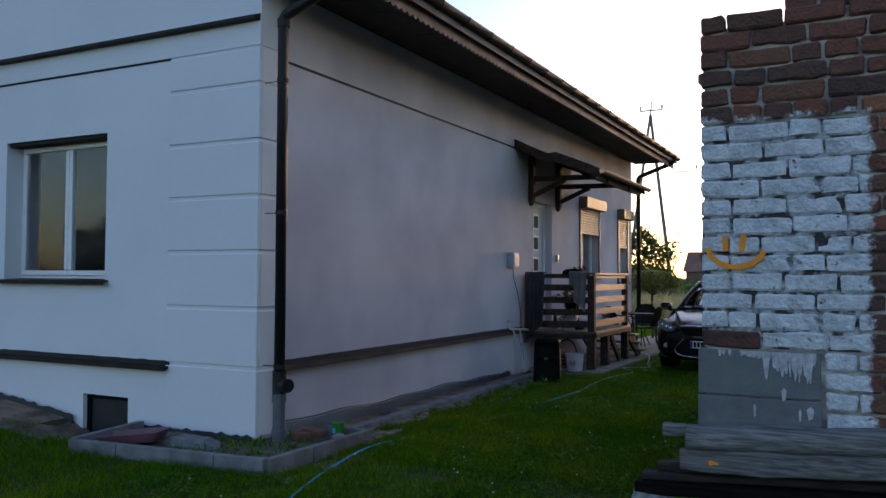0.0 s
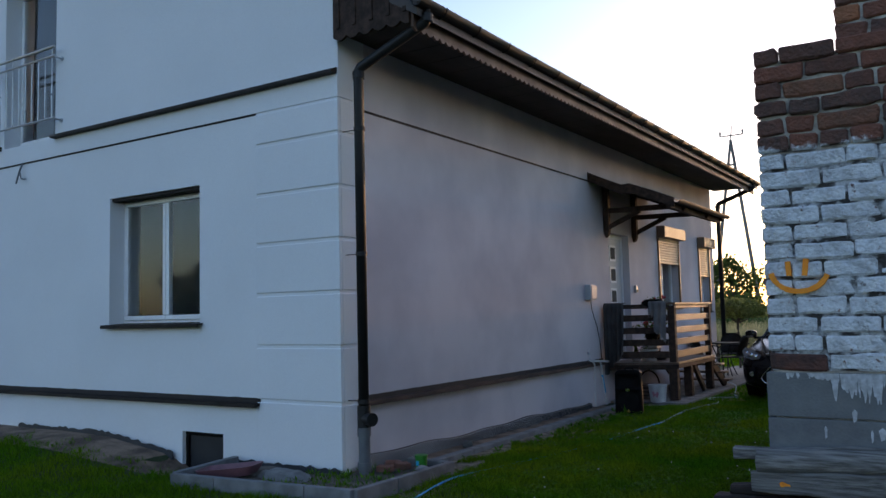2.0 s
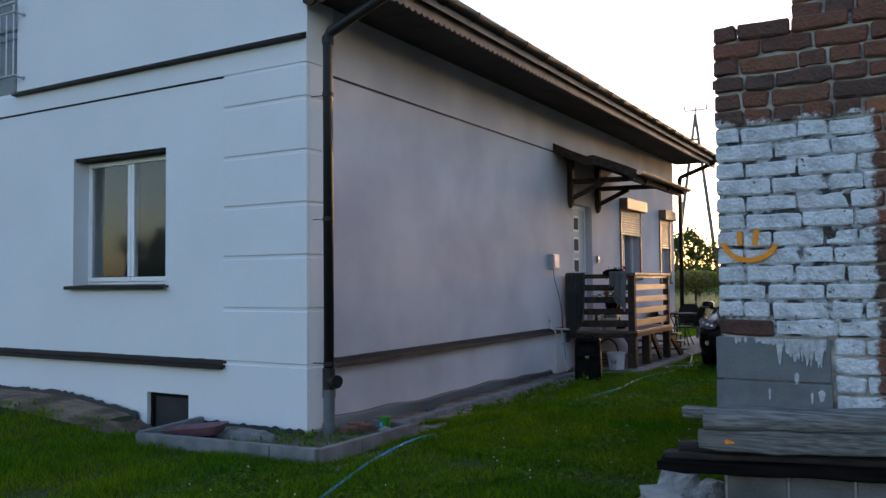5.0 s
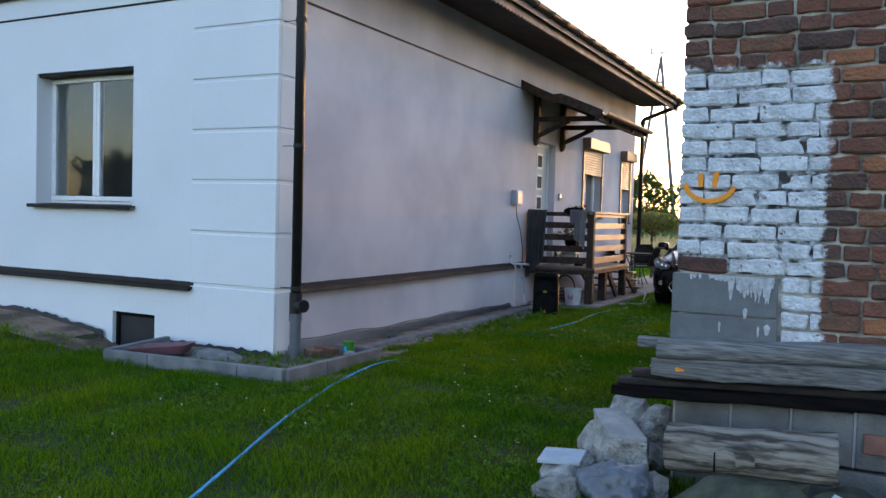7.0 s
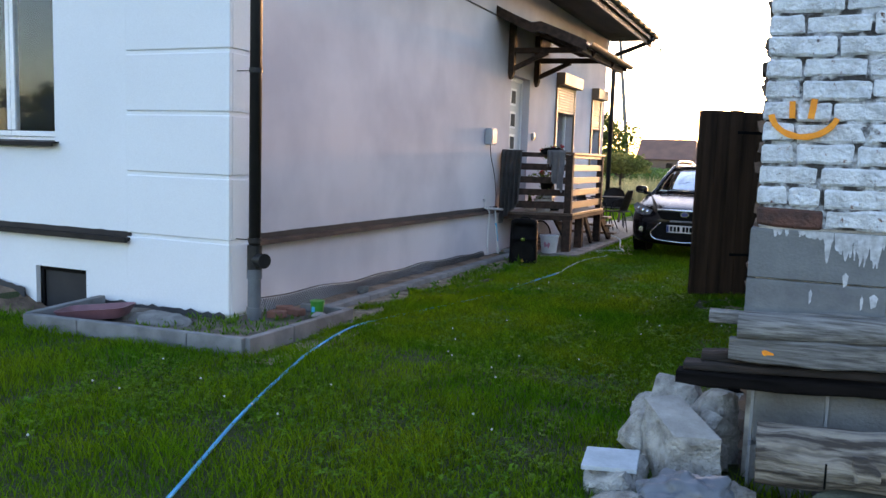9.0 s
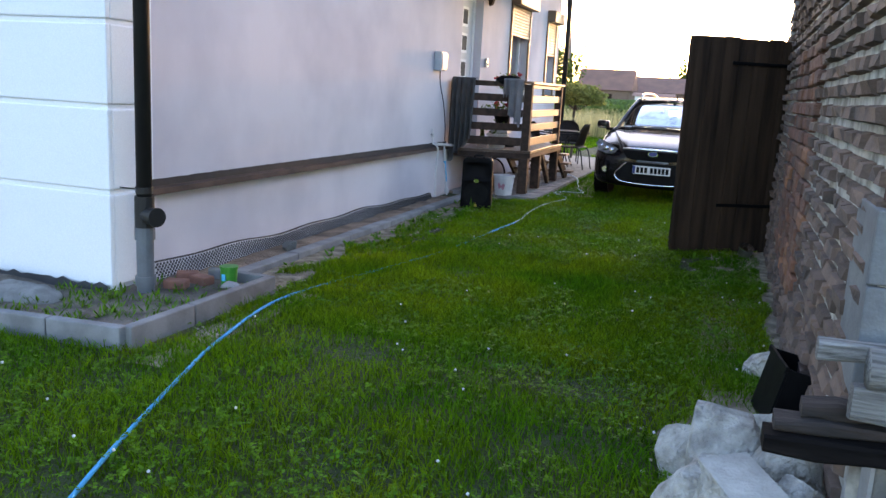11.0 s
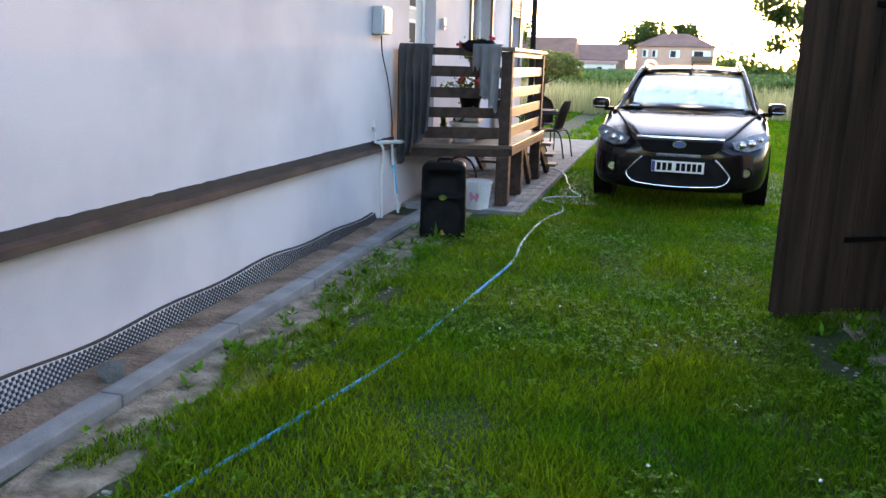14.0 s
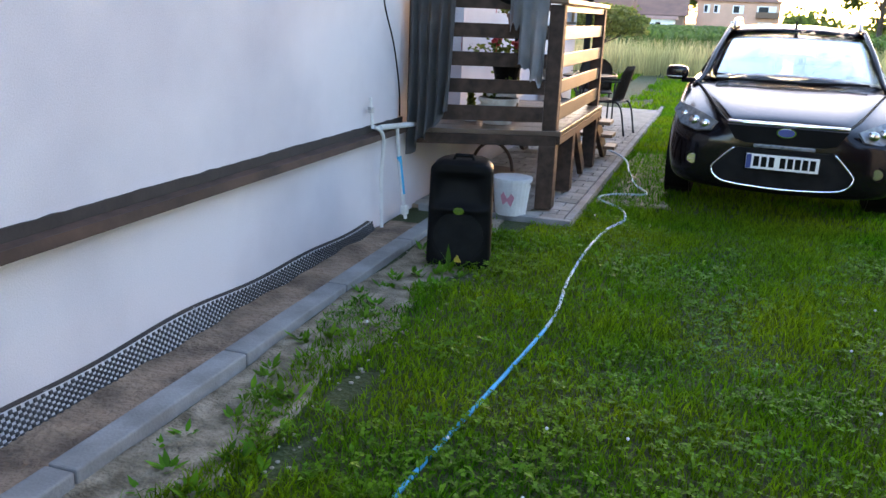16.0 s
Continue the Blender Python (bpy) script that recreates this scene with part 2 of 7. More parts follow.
# ---- building blocks ----
def link(name, bm, mat, parent=None, label="", smooth=False):
    me = bpy.data.meshes.new(name)
    bm.to_mesh(me)
    bm.free()
    me.materials.append(mat)
    if smooth:
        me.polygons.foreach_set("use_smooth", [True] * len(me.polygons))
    ob = new(name, me)
    if parent:
        ob.parent = parent
        ob.matrix_parent_inverse = parent.matrix_basis.inverted() if parent.type == "EMPTY" else Matrix()
    if label:
        ob["label"] = label
    return ob


def part(name, bm, mat, parent, label="", smooth=False):
    return link(name, bm, mat, parent, label, smooth)


def thing(name, base, label, category, group="", kind=""):
    ob = new(name)
    ob.location = base
    ob.empty_display_size = 0.1
    bpy.context.view_layer.update()
    return tagged(ob, label, category, group, kind)


def setting(name, bm, mat, label, category, smooth=False):
    return tagged(link(name, bm, mat, smooth=smooth), label, category, kind="structure")


def box(x0, y0, z0, x1, y1, z1, bevel=0.0, bm=None):
    own = bmesh.new()
    bmesh.ops.create_cube(own, size=1, matrix=Matrix.LocRotScale(((x0 + x1) / 2, (y0 + y1) / 2, (z0 + z1) / 2), None, (abs(x1 - x0), abs(y1 - y0), abs(z1 - z0))))
    if bevel:
        bmesh.ops.bevel(own, geom=own.edges[:], offset=bevel, segments=2, affect="EDGES", profile=0.5)
    return join(bm, own)


def join(bm, own):
    if bm is None:
        return own
    me = bpy.data.meshes.new("tmp")
    own.to_mesh(me)
    own.free()
    bm.from_mesh(me)
    bpy.data.meshes.remove(me)
    return bm


def turned(bm, m):
    bmesh.ops.transform(bm, matrix=m, verts=bm.verts[:])
    return bm


def rod(a, b, r, r2=None, seg=12, bm=None, caps=True):
    a, b = Vector(a), Vector(b)
    own = bmesh.new()
    d = b - a
    bmesh.ops.create_cone(own, cap_ends=caps, segments=seg, radius1=r, radius2=r if r2 is None else r2, depth=d.length,
                          matrix=Matrix.Translation((a + b) / 2) @ d.to_track_quat("Z", "Y").to_matrix().to_4x4())
    return join(bm, own)


def tube(points, r, seg=8, bm=None):
    """A bent pipe along points."""
    own = bmesh.new()
    pts = [Vector(p) for p in points]
    rings = []
    for i, p in enumerate(pts):
        d = (pts[min(i + 1, len(pts) - 1)] - pts[max(i - 1, 0)]).normalized()
        q = d.to_track_quat("Z", "Y")
        rings.append([own.verts.new(p + q @ Vector((r * math.cos(a), r * math.sin(a), 0))) for a in [2 * math.pi * k / seg for k in range(seg)]])
    for a, b in zip(rings, rings[1:]):
        for k in range(seg):
            own.faces.new((a[k], a[(k + 1) % seg], b[(k + 1) % seg], b[k]))
    own.faces.new(rings[0][::-1]), own.faces.new(rings[-1])
    return join(bm, own)


def smooth_line(points, steps=6):
    """Points along a Catmull-Rom curve."""
    p = [Vector(q) for q in points]
    p = [2 * p[0] - p[1], *p, 2 * p[-1] - p[-2]]
    out = []
    for i in range(1, len(p) - 2):
        for s in range(steps):
            t = s / steps
            out.append(0.5 * (2 * p[i] + (p[i + 1] - p[i - 1]) * t + (2 * p[i - 1] - 5 * p[i] + 4 * p[i + 1] - p[i + 2]) * t * t + (3 * p[i] - p[i - 1] - 3 * p[i + 1] + p[i + 2]) * t ** 3))
    return out + [p[-2]]


def prism(profile, axis, a, b, bm=None):
    """A profile of (u, v) pushed along an axis from a to b; x: (y, z), y: (x, z), z: (x, y)."""
    own = bmesh.new()
    put = {"x": lambda u, v, w: (w, u, v), "y": lambda u, v, w: (u, w, v), "z": lambda u, v, w: (u, v, w)}[axis]
    r0, r1 = ([own.verts.new(put(u, v, w)) for u, v in profile] for w in (a, b))
    n = len(profile)
    for k in range(n):
        own.faces.new((r0[k], r0[(k + 1) % n], r1[(k + 1) % n], r1[k]))
    own.faces.new(r0[::-1]), own.faces.new(r1)
    bmesh.ops.recalc_face_normals(own, faces=own.faces[:])
    return join(bm, own)


def bar(a, b, w, h, bevel=0.004, bm=None, up=(0, 0, 1)):
    """A beam of width w and height h from a to b."""
    a, b = Vector(a), Vector(b)
    d = (b - a).normalized()
    side = d.cross(Vector(up)).normalized()
    top = side.cross(d)
    own = box(-w / 2, 0, -h / 2, w / 2, (b - a).length, h / 2, bevel)
    m = Matrix((side, d, top)).transposed().to_4x4()
    turned(own, Matrix.Translation(a) @ m)
    return join(bm, own)


def wall_with_holes(axis, at, thick, u0, u1, z0, z1, holes):
    """A wall slab in the plane axis=at (its outer face), cut by openings (u0, u1, z0, z1)."""
    bm = bmesh.new()
    us = sorted({u0, u1, *[h[k] for h in holes for k in (0, 1)]})
    zs = sorted({z0, z1, *[h[k] for h in holes for k in (2, 3)]})
    inside = lambda u, z: u0 < u < u1 and z0 < z < z1 and not any(h[0] < u < h[1] and h[2] < z < h[3] for h in holes)
    P = (lambda u, w, z: (w, u, z)) if axis == "x" else (lambda u, w, z: (u, w, z))
    def quad(c):
        bm.faces.new([bm.verts.new(v) for v in c])
    w0, w1 = at, at + thick
    for a, b in zip(us, us[1:]):
        for c, d in zip(zs, zs[1:]):
            if not inside((a + b) / 2, (c + d) / 2):
                continue
            for w in (w0, w1):
                quad([P(a, w, c), P(b, w, c), P(b, w, d), P(a, w, d)])
            e = 1e-4
            if not inside(a - e, (c + d) / 2): quad([P(a, w0, c), P(a, w1, c), P(a, w1, d), P(a, w0, d)])
            if not inside(b + e, (c + d) / 2): quad([P(b, w0, c), P(b, w1, c), P(b, w1, d), P(b, w0, d)])
            if not inside((a + b) / 2, c - e): quad([P(a, w0, c), P(b, w0, c), P(b, w1, c), P(a, w1, c)])
            if not inside((a + b) / 2, d + e): quad([P(a, w0, d), P(b, w0, d), P(b, w1, d), P(a, w1, d)])
    bmesh.ops.remove_doubles(bm, verts=bm.verts[:], dist=1e-4)
    bmesh.ops.recalc_face_normals(bm, faces=bm.faces[:])
    return bm


# ---- the ground ----
def ground_height(x, y):
    """Level lawn, a sandy rise in front of the house, the far fields nearly level."""
    h = 0.012 * noise.noise((x * 1.3, y * 1.3, 0)) + 0.02 * noise.noise((x * 0.3, y * 0.3, 5))
    rise = max(0.0, min(1.0, (-6.35 - x) / 1.6)) * max(0.0, min(1.0, (y - 4.5) / 1.1)) * max(0.0, min(1.0, (7 - y)))
    if -6.62 < x < -5.7 and 5.4 < y < 6.2:
        h -= 0.14
    return h + 0.19 * rise


def ground_sheet():
    bm = bmesh.new()
    far = [-1500, -700, -300, -120, -60, -35]
    xs = far + [-22 + 0.25 * k for k in range(145)] + [-f for f in far[::-1]]
    ys = [-1500, -500, -150, -50, -20] + [-8 + 0.25 * k for k in range(145)] + [34, 42, 60, 90, 140, 250, 500, 1000, 3000]
    grid = [[bm.verts.new((x, y, ground_height(x, y) if abs(x) < 24 and -9 < y < 29 else 0)) for x in xs] for y in ys]
    for j in range(len(ys) - 1):
        for i in range(len(xs) - 1):
            bm.faces.new((grid[j][i], grid[j][i + 1], grid[j + 1][i + 1], grid[j + 1][i]))
    return bm


setting("ground", ground_sheet(), M["lawn_soil"], "mown lawn ground with bare patches, running out to fields", "ground", smooth=True)

# ---- the house ----
WX, FY, BY, LX = -4.325, 5.965, 19.45, -13.5      # long wall, front wall, back wall, far side
SOFFIT, EAVE_X = 4.27, -3.40
RIDGE_X = -8.9
RIDGE_Z = 4.27 + 0.6 * (EAVE_X + 0.07 - RIDGE_X)
WIN = (-7.87, -6.29, 1.48, 2.98)
FRENCH = (-10.21, -9.02, 3.88, 6.1)
BASEMENT = (-6.57, -5.93, -0.25, 0.32)
DOOR = (12.88, 13.84, 0.66, 2.80)
SIDE1 = (15.45, 16.70, 1.52, 2.98)
SIDE2 = (18.22, 19.02, 1.42, 2.94)

front = wall_with_holes("y", FY, 0.42, LX, WX, -0.4, 4.3, [WIN, BASEMENT, (FRENCH[0], FRENCH[1], FRENCH[2], 4.3)])
w_front = setting("wall_front", front, M["stucco_front"], "smooth pale stucco front wall of the house", "wall")
up = bmesh.new()
# gable above, cut for the upper window
slope = -0.6
roof_z = lambda x: RIDGE_Z + slope * (x - RIDGE_X) if x > RIDGE_X else RIDGE_Z + slope * (RIDGE_X - x)
for prof in ([(WX, 4.3), (FRENCH[1], 4.3), (FRENCH[1], roof_z(FRENCH[1])), (WX, roof_z(WX))],
             [(FRENCH[1], FRENCH[3]), (FRENCH[0], FRENCH[3]), (FRENCH[0], roof_z(FRENCH[0])), (RIDGE_X, RIDGE_Z), (FRENCH[1], roof_z(FRENCH[1]))],
             [(FRENCH[0], 4.3), (LX, 4.3), (FRENCH[0], roof_z(FRENCH[0]))]):
    prism(prof, "y", FY, FY + 0.42, up)
setting("wall_gable", up, M["stucco_front"], "pale stucco gable wall above the string course", "wall")
side = wall_with_holes("x", WX, -0.42, FY + 0.42, BY, -0.4, SOFFIT, [DOOR, SIDE1, SIDE2])
setting("wall_side", side, M["stucco_side"], "long unpainted grey-mauve stucco side wall", "wall")
setting("wall_back", box(LX, BY - 0.42, -0.4, WX - 0.42, BY, SOFFIT), M["stucco_side"], "plain stucco back wall", "wall")
setting("wall_far_side", box(LX, FY + 0.42, -0.4, LX + 0.42, BY - 0.42, SOFFIT), M["stucco_side"], "plain stucco far wall", "wall")
setting("house_ceiling", box(LX + 0.42, FY + 0.42, SOFFIT - 0.2, WX - 0.42, BY - 0.42, SOFFIT), M["paint_white"], "plain white ceiling inside the house", "ceiling")
setting("house_floor", box(LX + 0.42, FY + 0.42, 0.4, WX - 0.42, BY - 0.42, 0.6), M["brown_wood"], "dark floor inside the house", "floor")


def roof():
    t = thing("house_roof", (EAVE_X, FY, SOFFIT), "brown tiled pitched roof with wide boxed eaves", "roof", kind="structure")
    part("soffit", box(WX + 0.002, FY - 0.02, SOFFIT, EAVE_X - 0.03, BY + 0.35, SOFFIT + 0.025), M["soffit"], t, "dark brown boarded soffit")
    bm = bmesh.new()
    for y in [FY + 0.45 * k for k in range(1, 30)]:
        box(WX + 0.004, y, SOFFIT - 0.006, EAVE_X - 0.03, y + 0.44, SOFFIT - 0.001, bm=bm)
    part("soffit_board", bm, M["soffit"], t)
    # scalloped valance along the eave
    bm = bmesh.new()
    y, step = FY - 0.02, 0.11
    prof = []
    while y < BY + 0.35:
        for k in range(5):
            a = math.pi * k / 5
            prof.append((y + step * k / 5, 4.10 + 0.035 * (1 - math.sin(a))))
        y += step
    prof += [(y, SOFFIT + 0.06), (FY - 0.02, SOFFIT + 0.06)]
    prism(prof, "x", EAVE_X - 0.025, EAVE_X, bm)
    part("valance", bm, M["valance"], t, "scalloped wooden valance board")
    # boxed end of the eave on the front
    bm = bmesh.new()
    prof, x, step = [], WX, 0.16
    while x < EAVE_X - 0.03:
        for k in range(5):
            a = math.pi * k / 5
            prof.append((min(x + step * k / 5, EAVE_X - 0.03), 4.16 + 0.04 * (1 - math.sin(a))))
        x += step
    prof += [(EAVE_X - 0.03, 4.31), (WX, roof_z(WX) - 0.02)]
    prism(prof, "y", FY - 0.05, FY - 0.02, bm)
    part("eave_box_end", bm, M["brown_wood"], t)
    for x in (-4.26, -4.06, -3.86, -3.66, -3.47):
        part("batten", box(x - 0.02, FY - 0.065, 4.28, x + 0.02, FY - 0.05, roof_z(x) - 0.03), M["brown_wood"], t)
    # roof slab, both pitches, and tile courses
    th = 0.12
    dz = 0.062
    ex, ez = EAVE_X + 0.07, roof_z(EAVE_X + 0.07) + dz
    part("roof_deck", prism([(ex, ez), (RIDGE_X, RIDGE_Z + dz), (LX - 0.9, roof_z(LX - 0.9) + dz), (LX - 0.9, roof_z(LX - 0.9) + dz - th), (RIDGE_X, RIDGE_Z + dz - th), (ex, ez - th)], "y", FY - 0.06, BY + 0.38), M["tile"], t)
    bm = bmesh.new()
    n = Vector((-slope, 0, 1)).normalized()
    d = Vector((-1, 0, -slope)).normalized()
    y = FY - 0.06
    while y < BY + 0.36:
        for r in range(3):
            a = Vector((ex + 0.02, y + 0.11, ez + 0.004)) + d * 0.32 * r
            own = rod(a, a + d * 0.36 + n * 0.0, 0.105, 0.10, 8)
            bmesh.ops.scale(own, vec=(1, 1, 0.45), space=Matrix.Translation(-a), verts=own.verts[:])
            join(bm, own)
        y += 0.22
    tagged(part("roof_tiles", bm, M["tile"], t), kind="stuff")
    return t


roof()


def gutter():
    t = thing("gutter", (EAVE_X + 0.08, FY, 4.2), "black half-round gutter along the eave", "gutter")
    bm = bmesh.new()
    cx, cz, r = EAVE_X + 0.085, 4.36, 0.075
    prof = [(cx + r * math.cos(a), cz + r * math.sin(a)) for a in [math.pi + math.pi * k / 10 for k in range(11)]]
    prof += [(cx + (r - 0.008) * math.cos(a), cz + (r - 0.008) * math.sin(a)) for a in [2 * math.pi - math.pi * k / 10 for k in range(11)]]
    prism(prof, "y", FY - 0.1, BY + 0.38, bm)
    part("trough", bm, M["black_pipe"], t)
    y = FY + 0.3
    while y < BY + 0.3:
        part("gutter_bracket", tube([(cx + 0.085 * math.cos(a), y, cz + 0.085 * math.sin(a)) for a in [math.pi + math.pi * k / 8 for k in range(9)]], 0.008, 5), M["black_pipe"], t)
        y += 0.62
    return cx, cz


GX, GZ = gutter()


def downpipe(y, name_label, bend_z=3.86, wall_x=-4.12):
    t = thing("downpipe", (wall_x, y, 0), name_label, "downpipe", "downpipes")
    pts = [(GX, y, GZ - 0.03), (GX, y, GZ - 0.14), (GX - 0.02, y, GZ - 0.18), (wall_x + 0.03, y, bend_z + 0.04), (wall_x, y, bend_z), (wall_x, y, bend_z - 0.06), (wall_x, y, 0.5)]
    part("pipe", tube(pts, 0.05, 14), M["black_pipe"], t, smooth=True)
    for z in (0.72, 2.1, 3.3):
        bm = tube([(wall_x, y, z - 0.02), (wall_x, y, z + 0.02)], 0.056, 14)
        rod((wall_x - 0.05, y, z), (WX, y, z), 0.004, bm=bm)
        part("clamp", bm, M["black_pipe"], t)
    for z in (GZ - 0.14, bend_z - 0.03, 0.56):
        part("collar", tube([(wall_x if z < 4 else GX, y, z - 0.04), (wall_x if z < 4 else GX, y, z + 0.03)], 0.058, 14), M["black_pipe"], t)
    return t


dp = downpipe(6.04, "black downpipe with an inspection cap and grey foot")
bm = tube([(-4.12, 6.04, 0.68), (-4.12, 6.04, 0.47)], 0.062, 16)
part("inspection_tee", bm, M["black_pipe"], dp)
bm = rod((-4.12, 6.04, 0.56), (-4.0, 6.0, 0.56), 0.055, seg=18)
part("inspection_cap", rod((-4.005, 6.0, 0.56), (-3.985, 5.993, 0.56), 0.062, seg=18, bm=bm), M["black_pipe"], dp)
bm = tube([(-4.12, 6.04, 0.48), (-4.12, 6.04, -0.05)], 0.055, 16)
tube([(-4.12, 6.04, 0.48), (-4.12, 6.04, 0.40)], 0.064, 16, bm)
tube([(-4.12, 6.04, 0.16), (-4.12, 6.04, 0.10)], 0.066, 16, bm)
part("foot_pipe", bm, M["grey_pipe"], dp, "grey plastic drain pipe foot")
downpipe(19.3, "dark brown downpipe at the far end of the wall")


# ---- front wall trim ----
QZ = (0.69, 1.23, 1.75, 2.26, 2.77, 3.29, 3.63)
def quoins():
    t = thing("corner_quoin", (WX, FY, 0), "raised stucco corner blocks with shadow joints", "wall trim", kind="structure")
    lows = (0.06,) + QZ[:-1]
    for z0, z1 in zip(lows, QZ):
        bm = box(-5.42, FY - 0.018, z0 + 0.016, WX + 0.016, FY + 0.02, z1 - 0.016, 0.010)
        part("quoin_block", bm, M["stucco_front"], t)
        bm = box(WX - 0.02, FY + 0.021, z0 + 0.016, WX + 0.016, FY + 0.33, z1 - 0.016, 0.010)
        part("quoin_block", bm, M["stucco_front"], t)
    part("frieze", box(LX, FY - 0.012, 3.64, WX + 0.012, FY - 0.001, 3.86), M["stucco_front"], t)
    part("frieze", box(WX + 0.001, FY, 3.64, WX + 0.012, FY + 0.33, SOFFIT - 0.01), M["stucco_front"], t)
    part("groove", box(LX, FY - 0.006, 3.618, -5.425, FY + 0.004, 3.638), M["dark_brown"], t)
    part("groove", box(WX - 0.002, FY + 0.34, 3.56, WX + 0.010, 12.3, 3.582), M["dark_brown"], t)


quoins()


def string_course():
    t = thing("string_course", (-6, FY, 3.9), "dark brown metal string course along the gable", "wall trim", kind="structure")
    for a, b in ((FRENCH[1] + 0.02, WX - 0.0), (LX, FRENCH[0] - 0.06)):
        bm = prism([(FY - 0.03, 3.86), (FY - 0.09, 3.865), (FY - 0.09, 3.895), (FY, 3.93), (FY, 3.86)], "x", a, b)
        part("cap_strip", bm, M["dark_brown"], t)


string_course()


def trough_rail(name, axis, a, b, at, z, sign, label):
    """A pressed metal channel fixed along the wall: a back flange, a ledge and a drip lip, in lengths that overlap."""
    t = thing(name, (WX, FY, z), label, "wall trim")
    n = max(1, round((b - a) / 1.85))
    for k in range(n):
        u0, u1 = a + (b - a) * k / n, a + (b - a) * (k + 1) / n + (0.04 if k < n - 1 else 0)
        dz = 0.004 * (k % 2)
        s = sign
        prof = [(at + s * 0.004, z - 0.002), (at + s * 0.018, z - 0.002), (at + s * 0.070, z - 0.022 + dz), (at + s * 0.072, z - 0.006 + dz), (at + s * 0.080, z - 0.006 + dz), (at + s * 0.083, z - 0.046), (at + s * 0.060, z - 0.046), (at + s * 0.004, z - 0.018)]
        part("channel_length", prism(prof, "y" if axis == "y" else "x", u0, u1), M["trough"] if axis == "y" else M["dark_brown"], t)
    # tarred flashing behind, its upper edge uneven
    top = [(a + (b - a) * k / 90, z + 0.048 + 0.007 * noise.noise((k * 0.9, z, 3)) + 0.004 * noise.noise((k * 3.1, z, 5))) for k in range(91)]
    ring = top + [(b, z - 0.001), (a, z - 0.001)]
    put_ = (lambda u, v, w: (w, u, v)) if axis == "y" else (lambda u, v, w: (u, w, v))
    bm = bmesh.new()
    fr, bk = ([bm.verts.new(put_(u, v, w)) for u, v in ring] for w in (at + sign * 0.012, at + sign * 0.001))
    for k in range(len(ring)):
        bm.faces.new((fr[k], fr[(k + 1) % len(ring)], bk[(k + 1) % len(ring)], bk[k]))
    bm.faces.new(fr), bm.faces.new(bk[::-1])
    bmesh.ops.recalc_face_normals(bm, faces=bm.faces[:])
    part("flashing", bm, M["tar"], t, "black tarred flashing")
    return t


trough_rail("base_channel", "y", 6.28, 12.42, WX, 0.692, 1, "rusty brown metal channel along the side wall")
trough_rail("base_channel", "x", LX, -5.38, FY, 0.665, -1, "dark brown metal channel along the front wall")


def front_window(t, x0, x1, z0, z1, y, sashes):
    """A white plastic window of several sashes, set at y in an opening of the front wall."""
    f = 0.042
    for nm, b in (("frame_head", (x0, z1 - f, x1, z1)), ("frame_sill", (x0, z0, x1, z0 + f)), ("frame_jamb", (x0, z0 + f, x0 + f, z1 - f)), ("frame_jamb", (x1 - f, z0 + f, x1, z1 - f))):
        part(nm, box(b[0], y, b[1], b[2], y + 0.07, b[3], 0.005), M["pvc"], t)
    w = (x1 - x0 - 2 * f) / sashes
    for k in range(sashes):
        a, b = x0 + f + k * w, x0 + f + (k + 1) * w
        bm = bmesh.new()
        g = 0.058
        for c in ((a, z0 + f, b, z0 + f + g), (a, z1 - f - g, b, z1 - f), (a, z0 + f + g, a + g, z1 - f - g), (b - g, z0 + f + g, b, z1 - f - g)):
            box(c[0] + 0.003, y - 0.022, c[1] + 0.003, c[2] - 0.003, y + 0.045, c[3] - 0.003, 0.006, bm)
        s = part("sash", bm, M["pvc"], t)
        part("pane", box(a + g - 0.01, y + 0.0, z0 + f + g - 0.01, b - g + 0.01, y + 0.012, z1 - f - g + 0.01), M["glass"], s)


